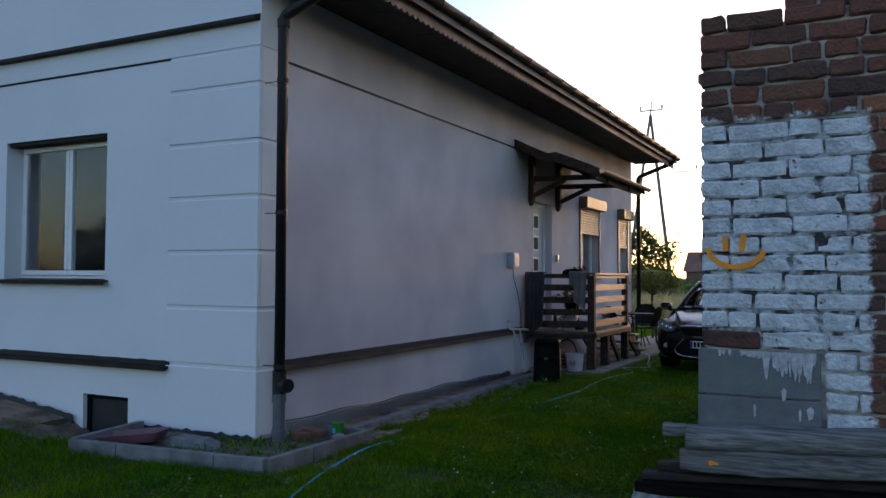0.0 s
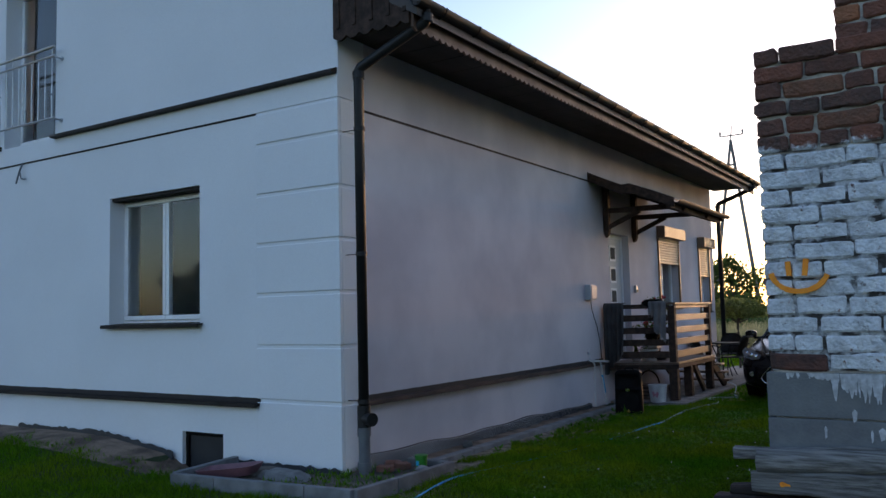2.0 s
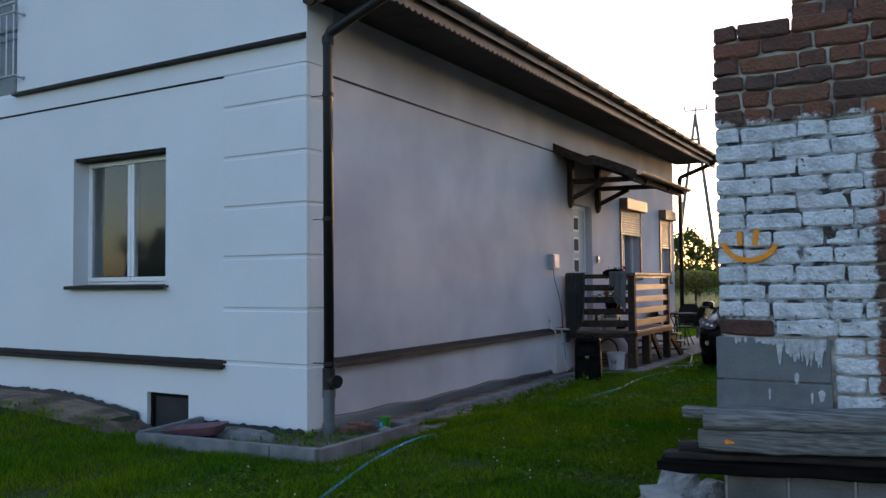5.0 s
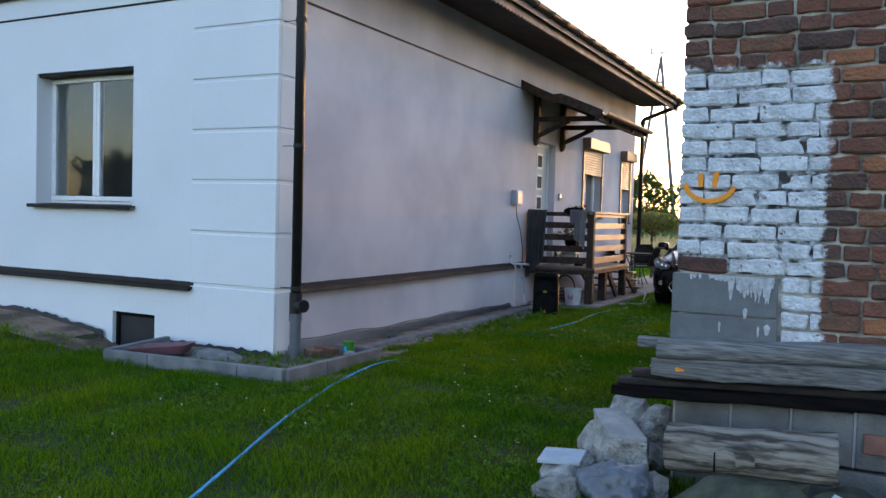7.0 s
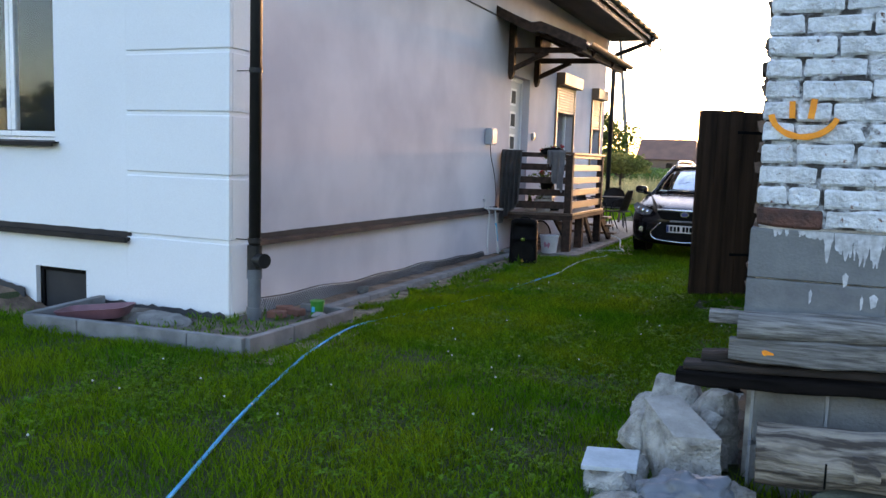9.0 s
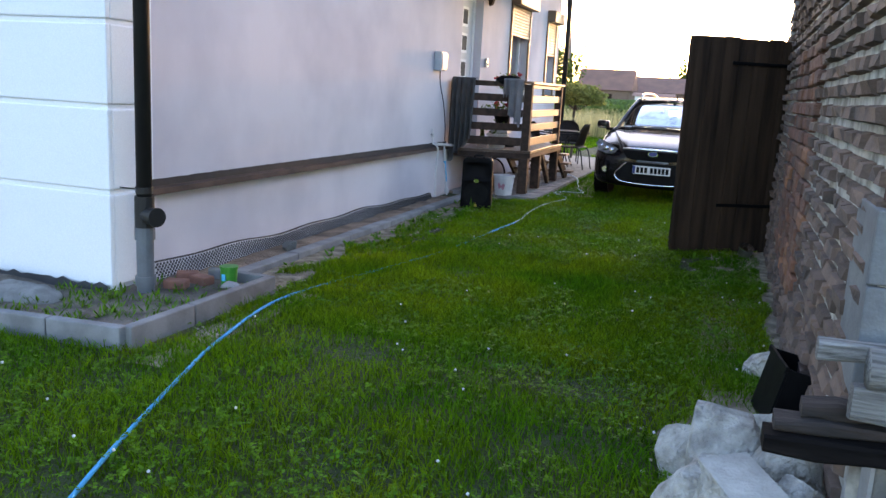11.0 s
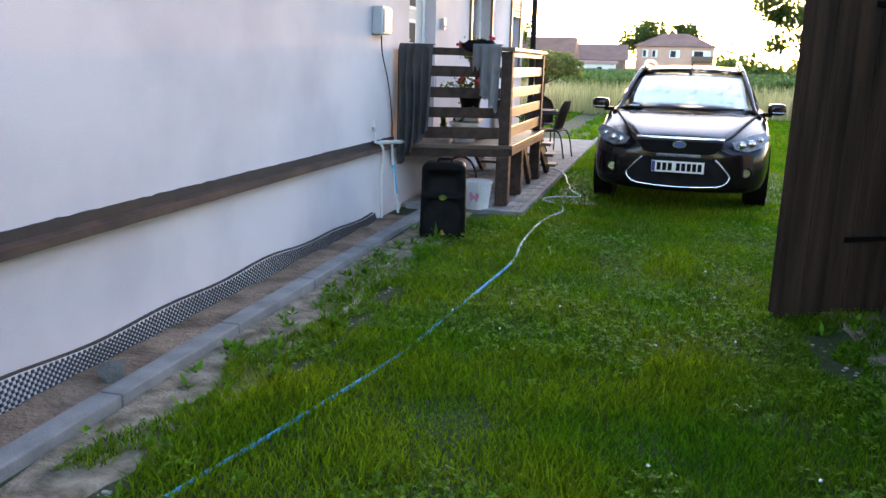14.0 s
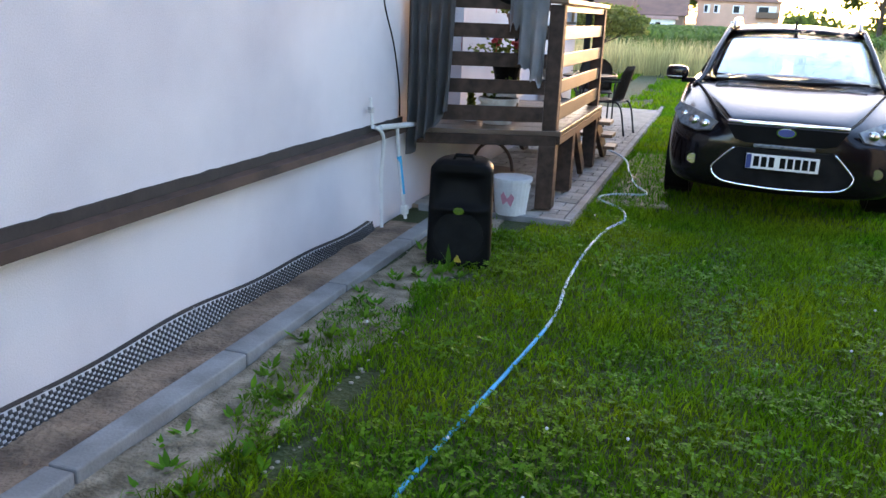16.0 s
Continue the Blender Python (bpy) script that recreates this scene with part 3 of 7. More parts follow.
def windows():
    t = thing("window_1", ((WIN[0] + WIN[1]) / 2, FY, WIN[2]), "white two-sash window in a deep reveal reflecting the sky", "window", kind="structure")
    front_window(t, WIN[0], WIN[1], WIN[2], WIN[3], FY + 0.20, 2)
    part("window_sill", prism([(FY + 0.2, WIN[2] + 0.012), (FY - 0.08, WIN[2] - 0.005), (FY - 0.08, WIN[2] - 0.045), (FY - 0.07, WIN[2] - 0.045), (FY - 0.07, WIN[2] - 0.02), (FY + 0.2, WIN[2] + 0.002)], "x", WIN[0] - 0.06, WIN[1] + 0.05), M["dark_brown"], t, "dark brown metal sill")
    part("window_lintel_strip", box(WIN[0], FY + 0.03, WIN[3] - 0.035, WIN[1], FY + 0.19, WIN[3] - 0.001), M["dark_brown"], t)
    # No cloth: a near-black sheet stands for the unlit room
    part("curtain", box(WIN[0] + 0.05, FY + 0.40, WIN[2] + 0.02, WIN[1] - 0.05, FY + 0.41, WIN[3] - 0.02), M["glass_dark"], t, "near-black sheet standing for the dark room behind the glass")
    t = thing("window_2", (-9.6, FY, FRENCH[2]), "white tall upper window standing ajar behind a steel railing", "window", kind="structure")
    front_window(t, FRENCH[0], FRENCH[1], FRENCH[2] + 0.02, FRENCH[3], FY + 0.22, 1)
    # Likewise a near-black sheet for the unlit upper room
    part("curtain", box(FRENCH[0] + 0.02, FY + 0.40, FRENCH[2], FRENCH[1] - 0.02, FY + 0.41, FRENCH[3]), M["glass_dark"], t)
    t = thing("window_3", (-6.2, FY, 0), "small dark basement window half below the ground", "window", kind="structure")
    x0, x1, z0, z1 = BASEMENT
    for b in ((x0, z1 - 0.045, x1, z1 - 0.002), (x0, z0, x1, z0 + 0.045), (x0 + 0.002, z0 + 0.045, x0 + 0.05, z1 - 0.045), (x1 - 0.05, z0 + 0.045, x1 - 0.002, z1 - 0.045)):
        part("window_frame", box(b[0], FY + 0.045, b[1], b[2], FY + 0.10, b[3], 0.004), M["black_plastic"], t)
    # Opaque pane and sheet behind: the cellar's darkness is put into their colour
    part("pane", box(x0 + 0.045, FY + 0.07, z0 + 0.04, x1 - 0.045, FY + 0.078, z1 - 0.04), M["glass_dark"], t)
    part("curtain", box(x0 + 0.02, FY + 0.30, z0, x1 - 0.02, FY + 0.32, z1), M["glass_dark"], t, "near-black sheet standing for the dark cellar behind the glass")
    # steel railing before the upper window
    t = thing("window_railing", (-9.8, FY, 4.1), "stainless steel railing fixed before the upper window", "railing")
    x0, x1, y = -10.6, -8.86, FY - 0.12
    for z, r in ((5.02, 0.02), (4.90, 0.014), (4.10, 0.014)):
        part("rail", rod((x0, y, z), (x1, y, z), r), M["steel"], t, smooth=False)
    for k in range(12):
        x = x0 + 0.05 + (x1 - x0 - 0.1) * k / 11
        part("baluster", rod((x, y, 4.10), (x, y, 5.02 if k in (0, 5, 11) else 4.9), 0.007, seg=8), M["steel"], t)
    for x in (x0 + 0.05, x1 - 0.05):
        for z in (4.90, 4.10):
            part("fixing", rod((x + 0.03, FY - 0.0, z - 0.01), (x, y, z), 0.011, bm=rod((x + 0.03, FY - 0.012, z - 0.01), (x + 0.03, FY - 0.001, z - 0.01), 0.03)), M["steel"], t)


windows()


# ---- side wall openings ----
M["door_paint"] = material("grey_white_door", (0.52, 0.53, 0.55), (0.47, 0.48, 0.50), 0.4, 3, 40, 0.03)
M["box_brown"] = material("brown_shutter_box", (0.20, 0.12, 0.07), (0.16, 0.095, 0.055), 0.45, 4, 50, 0.05)
M["slat"] = material("beige_shutter_slat", (0.50, 0.40, 0.27), (0.44, 0.35, 0.24), 0.5, 4, 50, 0.05)


def side_openings():
    t = thing("door_1", (WX - 0.2, (DOOR[0] + DOOR[1]) / 2, DOOR[2]), "pale grey front door with small square lights", "door", kind="structure")
    x = WX - 0.12
    for b in ((DOOR[0], DOOR[3] - 0.07, DOOR[1], DOOR[3]), (DOOR[0], DOOR[2], DOOR[0] + 0.07, DOOR[3] - 0.07), (DOOR[1] - 0.07, DOOR[2], DOOR[1], DOOR[3] - 0.07)):
        part("door_frame", box(x - 0.06, b[0], b[1], x, b[2], b[3], 0.004), M["pvc"], t)
    leaf = part("door_leaf", box(x - 0.07, DOOR[0] + 0.07, DOOR[2] + 0.02, x - 0.015, DOOR[1] - 0.07, DOOR[3] - 0.07, 0.004), M["door_paint"], t)
    for z in (1.25, 1.62, 1.99, 2.36):
        part("light_frame", box(x - 0.016, 13.24, z - 0.02, x - 0.004, 13.52, z + 0.26, 0.004), M["pvc"], leaf)
        part("light_pane", box(x - 0.005, 13.28, z + 0.02, x + 0.0, 13.48, z + 0.22), M["glass_dark"], leaf)
    part("door_handle", rod((x, 13.0, 1.66), (x + 0.05, 13.0, 1.66), 0.012, bm=rod((x + 0.05, 12.99, 1.66), (x + 0.05, 13.12, 1.66), 0.011)), M["steel"], leaf, "steel door handle")
    for k, (o, drop) in enumerate(((SIDE1, 0.48), (SIDE2, 0.62))):
        t = thing(f"window_{4 + k}", (WX, (o[0] + o[1]) / 2, o[2]), "window with a brown roller shutter half lowered", "window", kind="structure")
        xx = WX - 0.14
        f = 0.06
        for b in ((o[0], o[2], o[1], o[2] + f), (o[0], o[3] - f, o[1], o[3]), (o[0], o[2] + f, o[0] + f, o[3] - f), (o[1] - f, o[2] + f, o[1], o[3] - f), ((o[0] + o[1]) / 2 - 0.05, o[2] + f, (o[0] + o[1]) / 2 + 0.05, o[3] - f)):
            part("window_frame", box(xx - 0.06, b[0], b[1], xx, b[2], b[3], 0.004), M["pvc"], t)
        part("pane", box(xx - 0.035, o[0] + f, o[2] + f, xx - 0.025, o[1] - f, o[3] - f), M["glass"], t)
        part("curtain", box(xx - 0.22, o[0] + 0.02, o[2], xx - 0.20, o[1] - 0.02, o[3]), M["paint_white"], t, "pale net curtain")
        part("shutter_box", box(WX + 0.001, o[0] - 0.05, o[3] - 0.10, WX + 0.17, o[1] + 0.05, o[3] + 0.12, 0.012), M["box_brown"], t)
        for y in (o[0] - 0.03, o[1] + 0.0):
            part("guide_rail", box(WX + 0.001, y - 0.01, o[2], WX + 0.035, y + 0.04, o[3] - 0.10), M["box_brown"], t)
        z = o[3] - 0.10
        while z > o[3] - 0.1 - drop:
            part("slat", prism([(WX + 0.012, z - 0.048), (WX + 0.022, z - 0.036), (WX + 0.022, z - 0.012), (WX + 0.012, z), (WX + 0.006, z), (WX + 0.006, z - 0.048)], "y", o[0] + 0.01, o[1] - 0.01), M["slat"], t)
            z -= 0.05
        part("window_sill", box(WX - 0.14, o[0] - 0.04, o[2] - 0.03, WX + 0.06, o[1] + 0.04, o[2]), M["dark_brown"], t)


side_openings()


def canopy():
    t = thing("door_canopy", (WX, 13.5, 2.8), "dark timber lean-to canopy with a gutter over the door", "canopy")
    y0, y1, xo = 12.12, 14.95, -2.95
    zw, zo = 3.70, 3.16
    steps = 10
    curve = lambda s: zw + (zo - zw) * s + 0.05 * math.sin(math.pi * s) * (-1 if s < 0.5 else 0.3)
    top = [(WX + (xo - WX) * k / steps, curve(k / steps)) for k in range(steps + 1)]
    part("canopy_roof", prism(top + [(x, z - 0.07) for x, z in top[::-1]], "y", y0, y1), M["tile"], t)
    part("barge_board", prism([(x, z + 0.015) for x, z in top] + [(x, z - 0.13) for x, z in top[::-1]], "y", y0 - 0.03, y0 - 0.002), M["brown_wood"], t)
    part("barge_board", prism([(x, z + 0.015) for x, z in top] + [(x, z - 0.13) for x, z in top[::-1]], "y", y1 + 0.002, y1 + 0.03), M["brown_wood"], t)
    prof = [(xo + 0.05 + 0.055 * math.cos(a), zo - 0.02 + 0.055 * math.sin(a)) for a in [math.pi + math.pi * k / 8 for k in range(9)]]
    prof += [(xo + 0.05 + 0.048 * math.cos(a), zo - 0.02 + 0.048 * math.sin(a)) for a in [2 * math.pi - math.pi * k / 8 for k in range(9)]]
    part("canopy_gutter", prism(prof, "y", y0 - 0.06, y1 + 0.12), M["valance"], t)
    for y in (12.72, 14.05):
        part("bracket_post", box(WX + 0.005, y - 0.045, 2.80, WX + 0.1, y + 0.045, 3.55, 0.006), M["brown_wood"], t)
        part("bracket_foot", prism([(WX + 0.005, 2.80), (WX + 0.1, 2.80), (WX + 0.07, 2.72), (WX + 0.03, 2.70)], "y", y - 0.04, y + 0.04), M["brown_wood"], t)
        part("bracket_arm", bar((WX + 0.08, y, 3.14), (xo - 0.12, y, 3.12), 0.08, 0.08), M["brown_wood"], t)
        part("bracket_brace", bar((WX + 0.07, y, 2.86), (WX + 0.62, y, 3.10), 0.07, 0.07), M["brown_wood"], t)
        part("rafter", bar((WX + 0.06, y, zw - 0.13), (xo - 0.02, y, zo - 0.11), 0.07, 0.08), M["brown_wood"], t)
    part("purlin", bar((xo - 0.1, y0, zo - 0.10), (xo - 0.1, y1, zo - 0.10), 0.07, 0.08), M["brown_wood"], t)


canopy()

# ---- kerbs and bed beside the house ----
def kerbs():
    t = thing("planting_bed_edging", (-3.5, 5.1, 0), "grey concrete kerb stones round a bare bed at the house corner", "kerb", kind="structure")
    def stone(a, b, top=0.13, wide=0.065, mat="kerb_clean"):
        part("kerb_stone", bar((a[0], a[1], top - 0.11), (b[0], b[1], top - 0.11), wide, 0.22, 0.008), M[mat], t)
    fx = lambda x: 5.17 + 0.094 * (x + 3.56)
    xs = [-3.56, -4.02, -5.0, -5.52]
    for a, b in zip(xs, xs[1:]):
        stone((a, fx(a)), (b + 0.008, fx(b)), 0.13)
    stone((-5.53, fx(-5.53) + 0.04), (-5.66, FY - 0.07), 0.13)
    stone((-3.555, 5.19), (-3.54, 5.72), 0.125)
    stone((-3.54, 5.73), (-3.52, 6.60), 0.125)
    stone((-3.56, 6.60), (-4.02, 6.60), 0.12)
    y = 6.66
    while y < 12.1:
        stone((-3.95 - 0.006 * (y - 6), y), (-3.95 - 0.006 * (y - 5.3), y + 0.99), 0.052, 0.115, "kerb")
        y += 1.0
    bm = bmesh.new()
    def sheet(x0, x1, y0, y1, z, own):
        nx, ny = max(2, int((x1 - x0) / 0.05)), max(2, int((y1 - y0) / 0.05))
        g = [[own.verts.new((x0 + (x1 - x0) * i / nx, y0 + (y1 - y0) * j / ny, z + 0.022 * noise.noise(((x0 + (x1 - x0) * i / nx) * 4, (y0 + (y1 - y0) * j / ny) * 4, 2)))) for i in range(nx + 1)] for j in range(ny + 1)]
        for j in range(ny):
            for i in range(nx):
                own.faces.new((g[j][i], g[j][i + 1], g[j + 1][i + 1], g[j + 1][i]))
    sheet(-5.52, -3.57, 5.16, FY + 0.0, 0.05, bm)
    sheet(-4.3, -3.55, FY, 6.58, 0.05, bm)
    setting("wall_soil", (lambda own: (sheet(-4.3, -3.98, 6.6, 12.2, 0.022, own), own)[1])(bmesh.new()), M["soil"], "dry reddish soil between the wall and the kerb", "soil", smooth=True)
    setting("bed_soil", bm, M["bed_soil"], "dry sandy soil in the bed along the wall", "soil", smooth=True)


kerbs()

# ---- brick outbuilding ----
BX, BYF = -0.195, 4.45
def brick_building():
    """Masonry core whose faces lie behind the bricks."""
    core = prism([(BX + 0.022, BYF + 0.022), (4.2, BYF + 0.022), (4.2, 11.3), (BX + 0.022, 11.3)], "z", -0.2, 2.80)
    setting("outbuilding_wall", core, M["mortar"], "old brick outbuilding wall with crumbling lime joints", "wall")
    up = box(0.62, BYF + 0.42, 2.8, 4.2, 11.3, 3.3)
    setting("outbuilding_upper_wall", up, M["mortar"], "upper wall of the brick outbuilding", "wall")


brick_building()


# ---- stacked timber, rubble ----
def lump(cx, cy, cz, sx, sy, sz, seed, cuts=7, rz=0.0):
    """A broken block: a box cut by random planes and roughened."""
    rng = random.Random(seed)
    bm = bmesh.new()
    bmesh.ops.create_cube(bm, size=1)
    bmesh.ops.subdivide_edges(bm, edges=bm.edges[:], cuts=3, use_grid_fill=True)
    for _ in range(cuts):
        n = Vector((rng.uniform(-1, 1), rng.uniform(-1, 1), rng.uniform(-0.6, 1))).normalized()
        p = n * rng.uniform(0.36, 0.52)
        for v in bm.verts:
            d = (v.co - p).dot(n)
            if d > 0:
                v.co -= n * d
    for v in bm.verts:
        v.co += 0.035 * noise.noise_vector(v.co * 3 + Vector((seed, 0, 0)))
    turned(bm, Matrix.Translation((cx, cy, cz)) @ Matrix.Rotation(rz, 4, "Z") @ Matrix.Diagonal((sx, sy, sz, 1)))
    return bm


def grained(bm, seed, amount):
    """Splits and ridges along a log."""
    for v in bm.verts:
        n = v.normal
        v.co += n * amount * (abs(noise.noise((v.co.x * 1.5 + seed, v.co.y * 38, v.co.z * 38))) - 0.3)
    return bm


def round_log(a, b, r, seed, seg=16, rings=14, bend=0.02):
    """A weathered log, uneven along its length."""
    a, b = Vector(a), Vector(b)
    bm = bmesh.new()
    d = (b - a).normalized()
    q = d.to_track_quat("Z", "Y")
    loops = []
    for i in range(rings + 1):
        s = i / rings
        c = a + (b - a) * s + Vector((0, 0, bend * math.sin(3 * s + seed)))
        loops.append([bm.verts.new(c + q @ Vector((math.cos(t), math.sin(t), 0)) * r * (1 + 0.10 * noise.noise((math.cos(t) * 1.5, math.sin(t) * 1.5 + seed, s * 4)))) for t in [2 * math.pi * k / seg for k in range(seg)]])
    for p, n in zip(loops, loops[1:]):
        for k in range(seg):
            bm.faces.new((p[k], p[(k + 1) % seg], n[(k + 1) % seg], n[k]))
    bm.faces.new(loops[0][::-1]), bm.faces.new(loops[-1])
    return bm


def plank(x0, x1, y0, y1, z0, z1, tilt, seed, taper=0.0):
    rng = random.Random(seed)
    bm = bmesh.new()
    n = 14
    loops = []
    for i in range(n + 1):
        x = x0 + (x1 - x0) * i / n
        w = (lambda: rng.uniform(-0.006, 0.006))
        cut = taper * max(0, 1 - i / 2)
        loops.append([bm.verts.new(v) for v in ((x, y0 + w() + cut, z0 + w() + cut * 0.4), (x, y1 + w(), z0 + w()), (x, y1 + w(), z1 + w()), (x, y0 + w() + cut, z1 + w()))])
    for p, q in zip(loops, loops[1:]):
        for k in range(4):
            bm.faces.new((p[k], p[(k + 1) % 4], q[(k + 1) % 4], q[k]))
    bm.faces.new(loops[0][::-1]), bm.faces.new(loops[-1])
    bmesh.ops.recalc_face_normals(bm, faces=bm.faces[:])
    bmesh.ops.bevel(bm, geom=[e for e in bm.edges if abs((e.verts[0].co - e.verts[1].co).x) > 0.03], offset=0.008, segments=1, affect="EDGES")
    turned(bm, Matrix.Translation((x0, 0, z0)) @ Matrix.Rotation(tilt, 4, "Y") @ Matrix.Translation((-x0, 0, -z0)))
    return bm


M["blockwork"] = material("grey_blockwork", (0.17, 0.168, 0.16), (0.105, 0.102, 0.096), 0.95, 5, 60, 0.9, vary=0.1, bumpdist=0.01)
M["brick_loose"] = material("loose_red_brick", (0.24, 0.10, 0.07), (0.17, 0.075, 0.055), 0.9, 12, 80, 0.7, vary=0.2)
M["orange_paint"] = material("orange_spray", (1.0, 0.33, 0.02), (0.9, 0.26, 0.015), 0.7, 30, 90, 0.3)
M["bag"] = material("grey_blue_plastic_sheet", (0.17, 0.19, 0.22), (0.10, 0.115, 0.13), 0.35, 6, 40, 0.3)
M["slab_worn"] = material("worn_pale_slab", (0.46, 0.44, 0.41), (0.30, 0.285, 0.26), 0.9, 9, 70, 0.8, bumpdist=0.01)
M["slab_white"] = material("pale_broken_slab", (0.50, 0.56, 0.60), (0.37, 0.42, 0.45), 0.85, 5, 60, 0.5)


SKEW, RISE = 0.10, 0.040          # the stack runs askew to the wall and rises along it


def timber_stack():
    base = thing("block_plinth", (0.6, 4.3, 0), "low plinth of grey concrete blocks carrying a timber stack", "plinth")
    k = 0
    for z in (-0.02, 0.238):
        x = -0.14
        while x < 1.55:
            w = 0.30 if (k % 5) else 0.22
            lift = 0.0 if z < 0 else RISE * (x + 0.46)
            part("block", box(x + 0.007, 4.285, z + 0.006, x + w - 0.007, 4.44, z + 0.245 + lift, 0.010), M["blockwork"], base)
            part("joint", box(x - 0.006, 4.296, z + 0.004, x + 0.006, 4.43, z + 0.24 + lift), M["concrete"], base)
            x += w
            k += 1
    part("brick_infill", box(0.80, 4.262, 0.33, 1.02, 4.30, 0.43, 0.008), M["brick_loose"], base, "orange-brown brick in the plinth")
    def askew(bm):
        for v in bm.verts:
            v.co.y += SKEW * (v.co.x + 0.46)
            v.co.z += RISE * (v.co.x + 0.46)
        return bm
    def timber(bm, mat, label, name="plank", smooth=False):
        return tagged(link(name, askew(bm), mat, smooth=smooth), label, name, "stacked timber")
    # Lowest plank is coloured black for the shadow below the overhanging timber
    timber(plank(-0.455, 1.5, 4.115, 4.26, 0.490, 0.548, 0.0, 1, 0.02), M["black_timber"], "thick plank on the concrete blocks, coloured black for deep shade")
    timber(plank(-0.43, 1.5, 4.16, 4.27, 0.550, 0.585, 0.0, 2), M["dark_timber"], "dark brown plank in the timber stack")
    timber(plank(-0.36, 0.3, 4.20, 4.28, 0.588, 0.635, 0.0, 9), M["dark_timber"], "short dark board in the timber stack")
    timber(plank(-0.245, 1.5, 4.105, 4.205, 0.606, 0.712, 0.0, 3, 0.035), M["grey_timber"], "grey weathered split beam with an orange spot", "beam")
    timber(round_log((-0.215, 4.16, 0.766), (1.5, 4.165, 0.766), 0.056, 4, 20, 18, 0.006), M["grey_timber"], "grey weathered round pole on the timber stack", "pole", True)
    timber(plank(-0.34, 1.5, 4.215, 4.265, 0.755, 0.815, 0.0, 5), M["grey_timber"], "thin grey board against the brick wall")
    bm = bmesh.new()
    bmesh.ops.create_circle(bm, cap_ends=True, segments=11, radius=0.013)
    for v in bm.verts:
        v.co.x *= 1 + 0.5 * noise.noise(v.co * 60)
        if v.co.x > 0.012:
            v.co += Vector((0.022, -0.006, 0))
    turned(bm, pose(-0.10, 4.096, 0.662, 90, 0, 0))
    tagged(link("paint_spot", askew(bm), M["orange_paint"]), "small orange spray paint spot on the beam", "paint mark")


timber_stack()


def log_and_rubble():
    bm = round_log((-0.10, 3.96, 0.315), (0.70, 3.98, 0.345), 0.122, 11, 96, 60, 0.012)
    bm.normal_update()
    grained(bm, 3, 0.014)
    t = tagged(link("log", bm, M["log_wood"], smooth=True), "thick grey cracked log with a knot, lying on rubble", "log")
    part("knot", lump(0.29, 3.85, 0.335, 0.10, 0.05, 0.10, 5), M["log_wood"], t, "rough broken knot")
    part("crack", box(0.15, 3.838, 0.24, 0.158, 3.88, 0.34), M["black_plastic"], t)
    for cx, cy, cz, sx, sy, sz, sd in ((0.28, 3.86, 0.10, 0.62, 0.40, 0.27, 31), (0.75, 3.92, 0.09, 0.40, 0.30, 0.26, 32)):
        tagged(link("mossy_stone", lump(cx, cy, cz, sx, sy, sz, sd, 9, 0.2), M["moss"]), "dark mossy stone under the log", "stone")
    bm = box(-0.16, -0.11, -0.012, 0.16, 0.11, 0.012, 0.003)
    turned(bm, Matrix.Translation((0.80, 3.62, 0.17)) @ Euler((0.35, 0.25, -0.3)).to_matrix().to_4x4())
    tagged(link("broken_slab", bm, M["slab_white"]), "pale broken slab leaning beside the log", "slab", "rubble heap by the brick wall")
    S = [(-0.64, 4.50, 0.12, 0.22, 0.26, 0.28, 1, 0.5), (-0.50, 4.86, 0.16, 0.34, 0.26, 0.34, 3, 0.1), (-0.30, 4.70, 0.17, 0.26, 0.24, 0.36, 4, 0.7),
         (-0.66, 4.98, 0.10, 0.26, 0.24, 0.22, 6, 1.2), (-0.36, 4.3, 0.13, 0.18, 0.2, 0.26, 7, 0.3), (-0.68, 4.05, 0.05, 0.28, 0.30, 0.15, 8, 0.1), (-0.22, 4.02, 0.06, 0.2, 0.22, 0.16, 12, 0.4),
         (-0.30, 4.45, 0.24, 0.13, 0.12, 0.12, 9, 0.9), (-0.35, 4.55, 0.07, 0.22, 0.2, 0.18, 10, 0.2), (-0.60, 3.72, 0.05, 0.25, 0.2, 0.14, 13, 0.6), (0.1, 3.62, 0.05, 0.5, 0.3, 0.16, 14, 0.1),
         (0.55, 3.70, 0.05, 0.36, 0.3, 0.15, 15, 0.4), (0.95, 3.9, 0.10, 0.34, 0.3, 0.24, 16, 0.4), (-0.25, 5.55, 0.05, 0.26, 0.22, 0.14, 17, 0.4), (-0.42, 5.15, 0.04, 0.24, 0.20, 0.12, 18, 0.9), (-0.30, 6.35, 0.07, 0.24, 0.34, 0.18, 19, 0.4)]
    for cx, cy, cz, sx, sy, sz, sd, rz in S:
        tagged(link("rubble_block", lump(cx, cy, cz, sx, sy, sz, sd, 8, rz), M["rubble"]), "broken lump of pale concrete rubble", "rubble", "rubble heap by the brick wall")
    bm = box(-0.12, -0.10, -0.011, 0.12, 0.10, 0.011, 0.003)
    turned(bm, Matrix.Translation((-0.70, 4.06, 0.128)) @ Euler((0.10, -0.06, 0.1)).to_matrix().to_4x4())
    tagged(link("broken_slab", bm, M["slab_white"]), "pale bluish broken slab lying on rubble", "slab", "rubble heap by the brick wall")
    bm = bmesh.new()
    low = [(-0.60, 4.32, 0.0), (-0.50, 4.10, 0.0), (-0.24, 4.13, 0.0), (-0.30, 4.42, 0.0)]
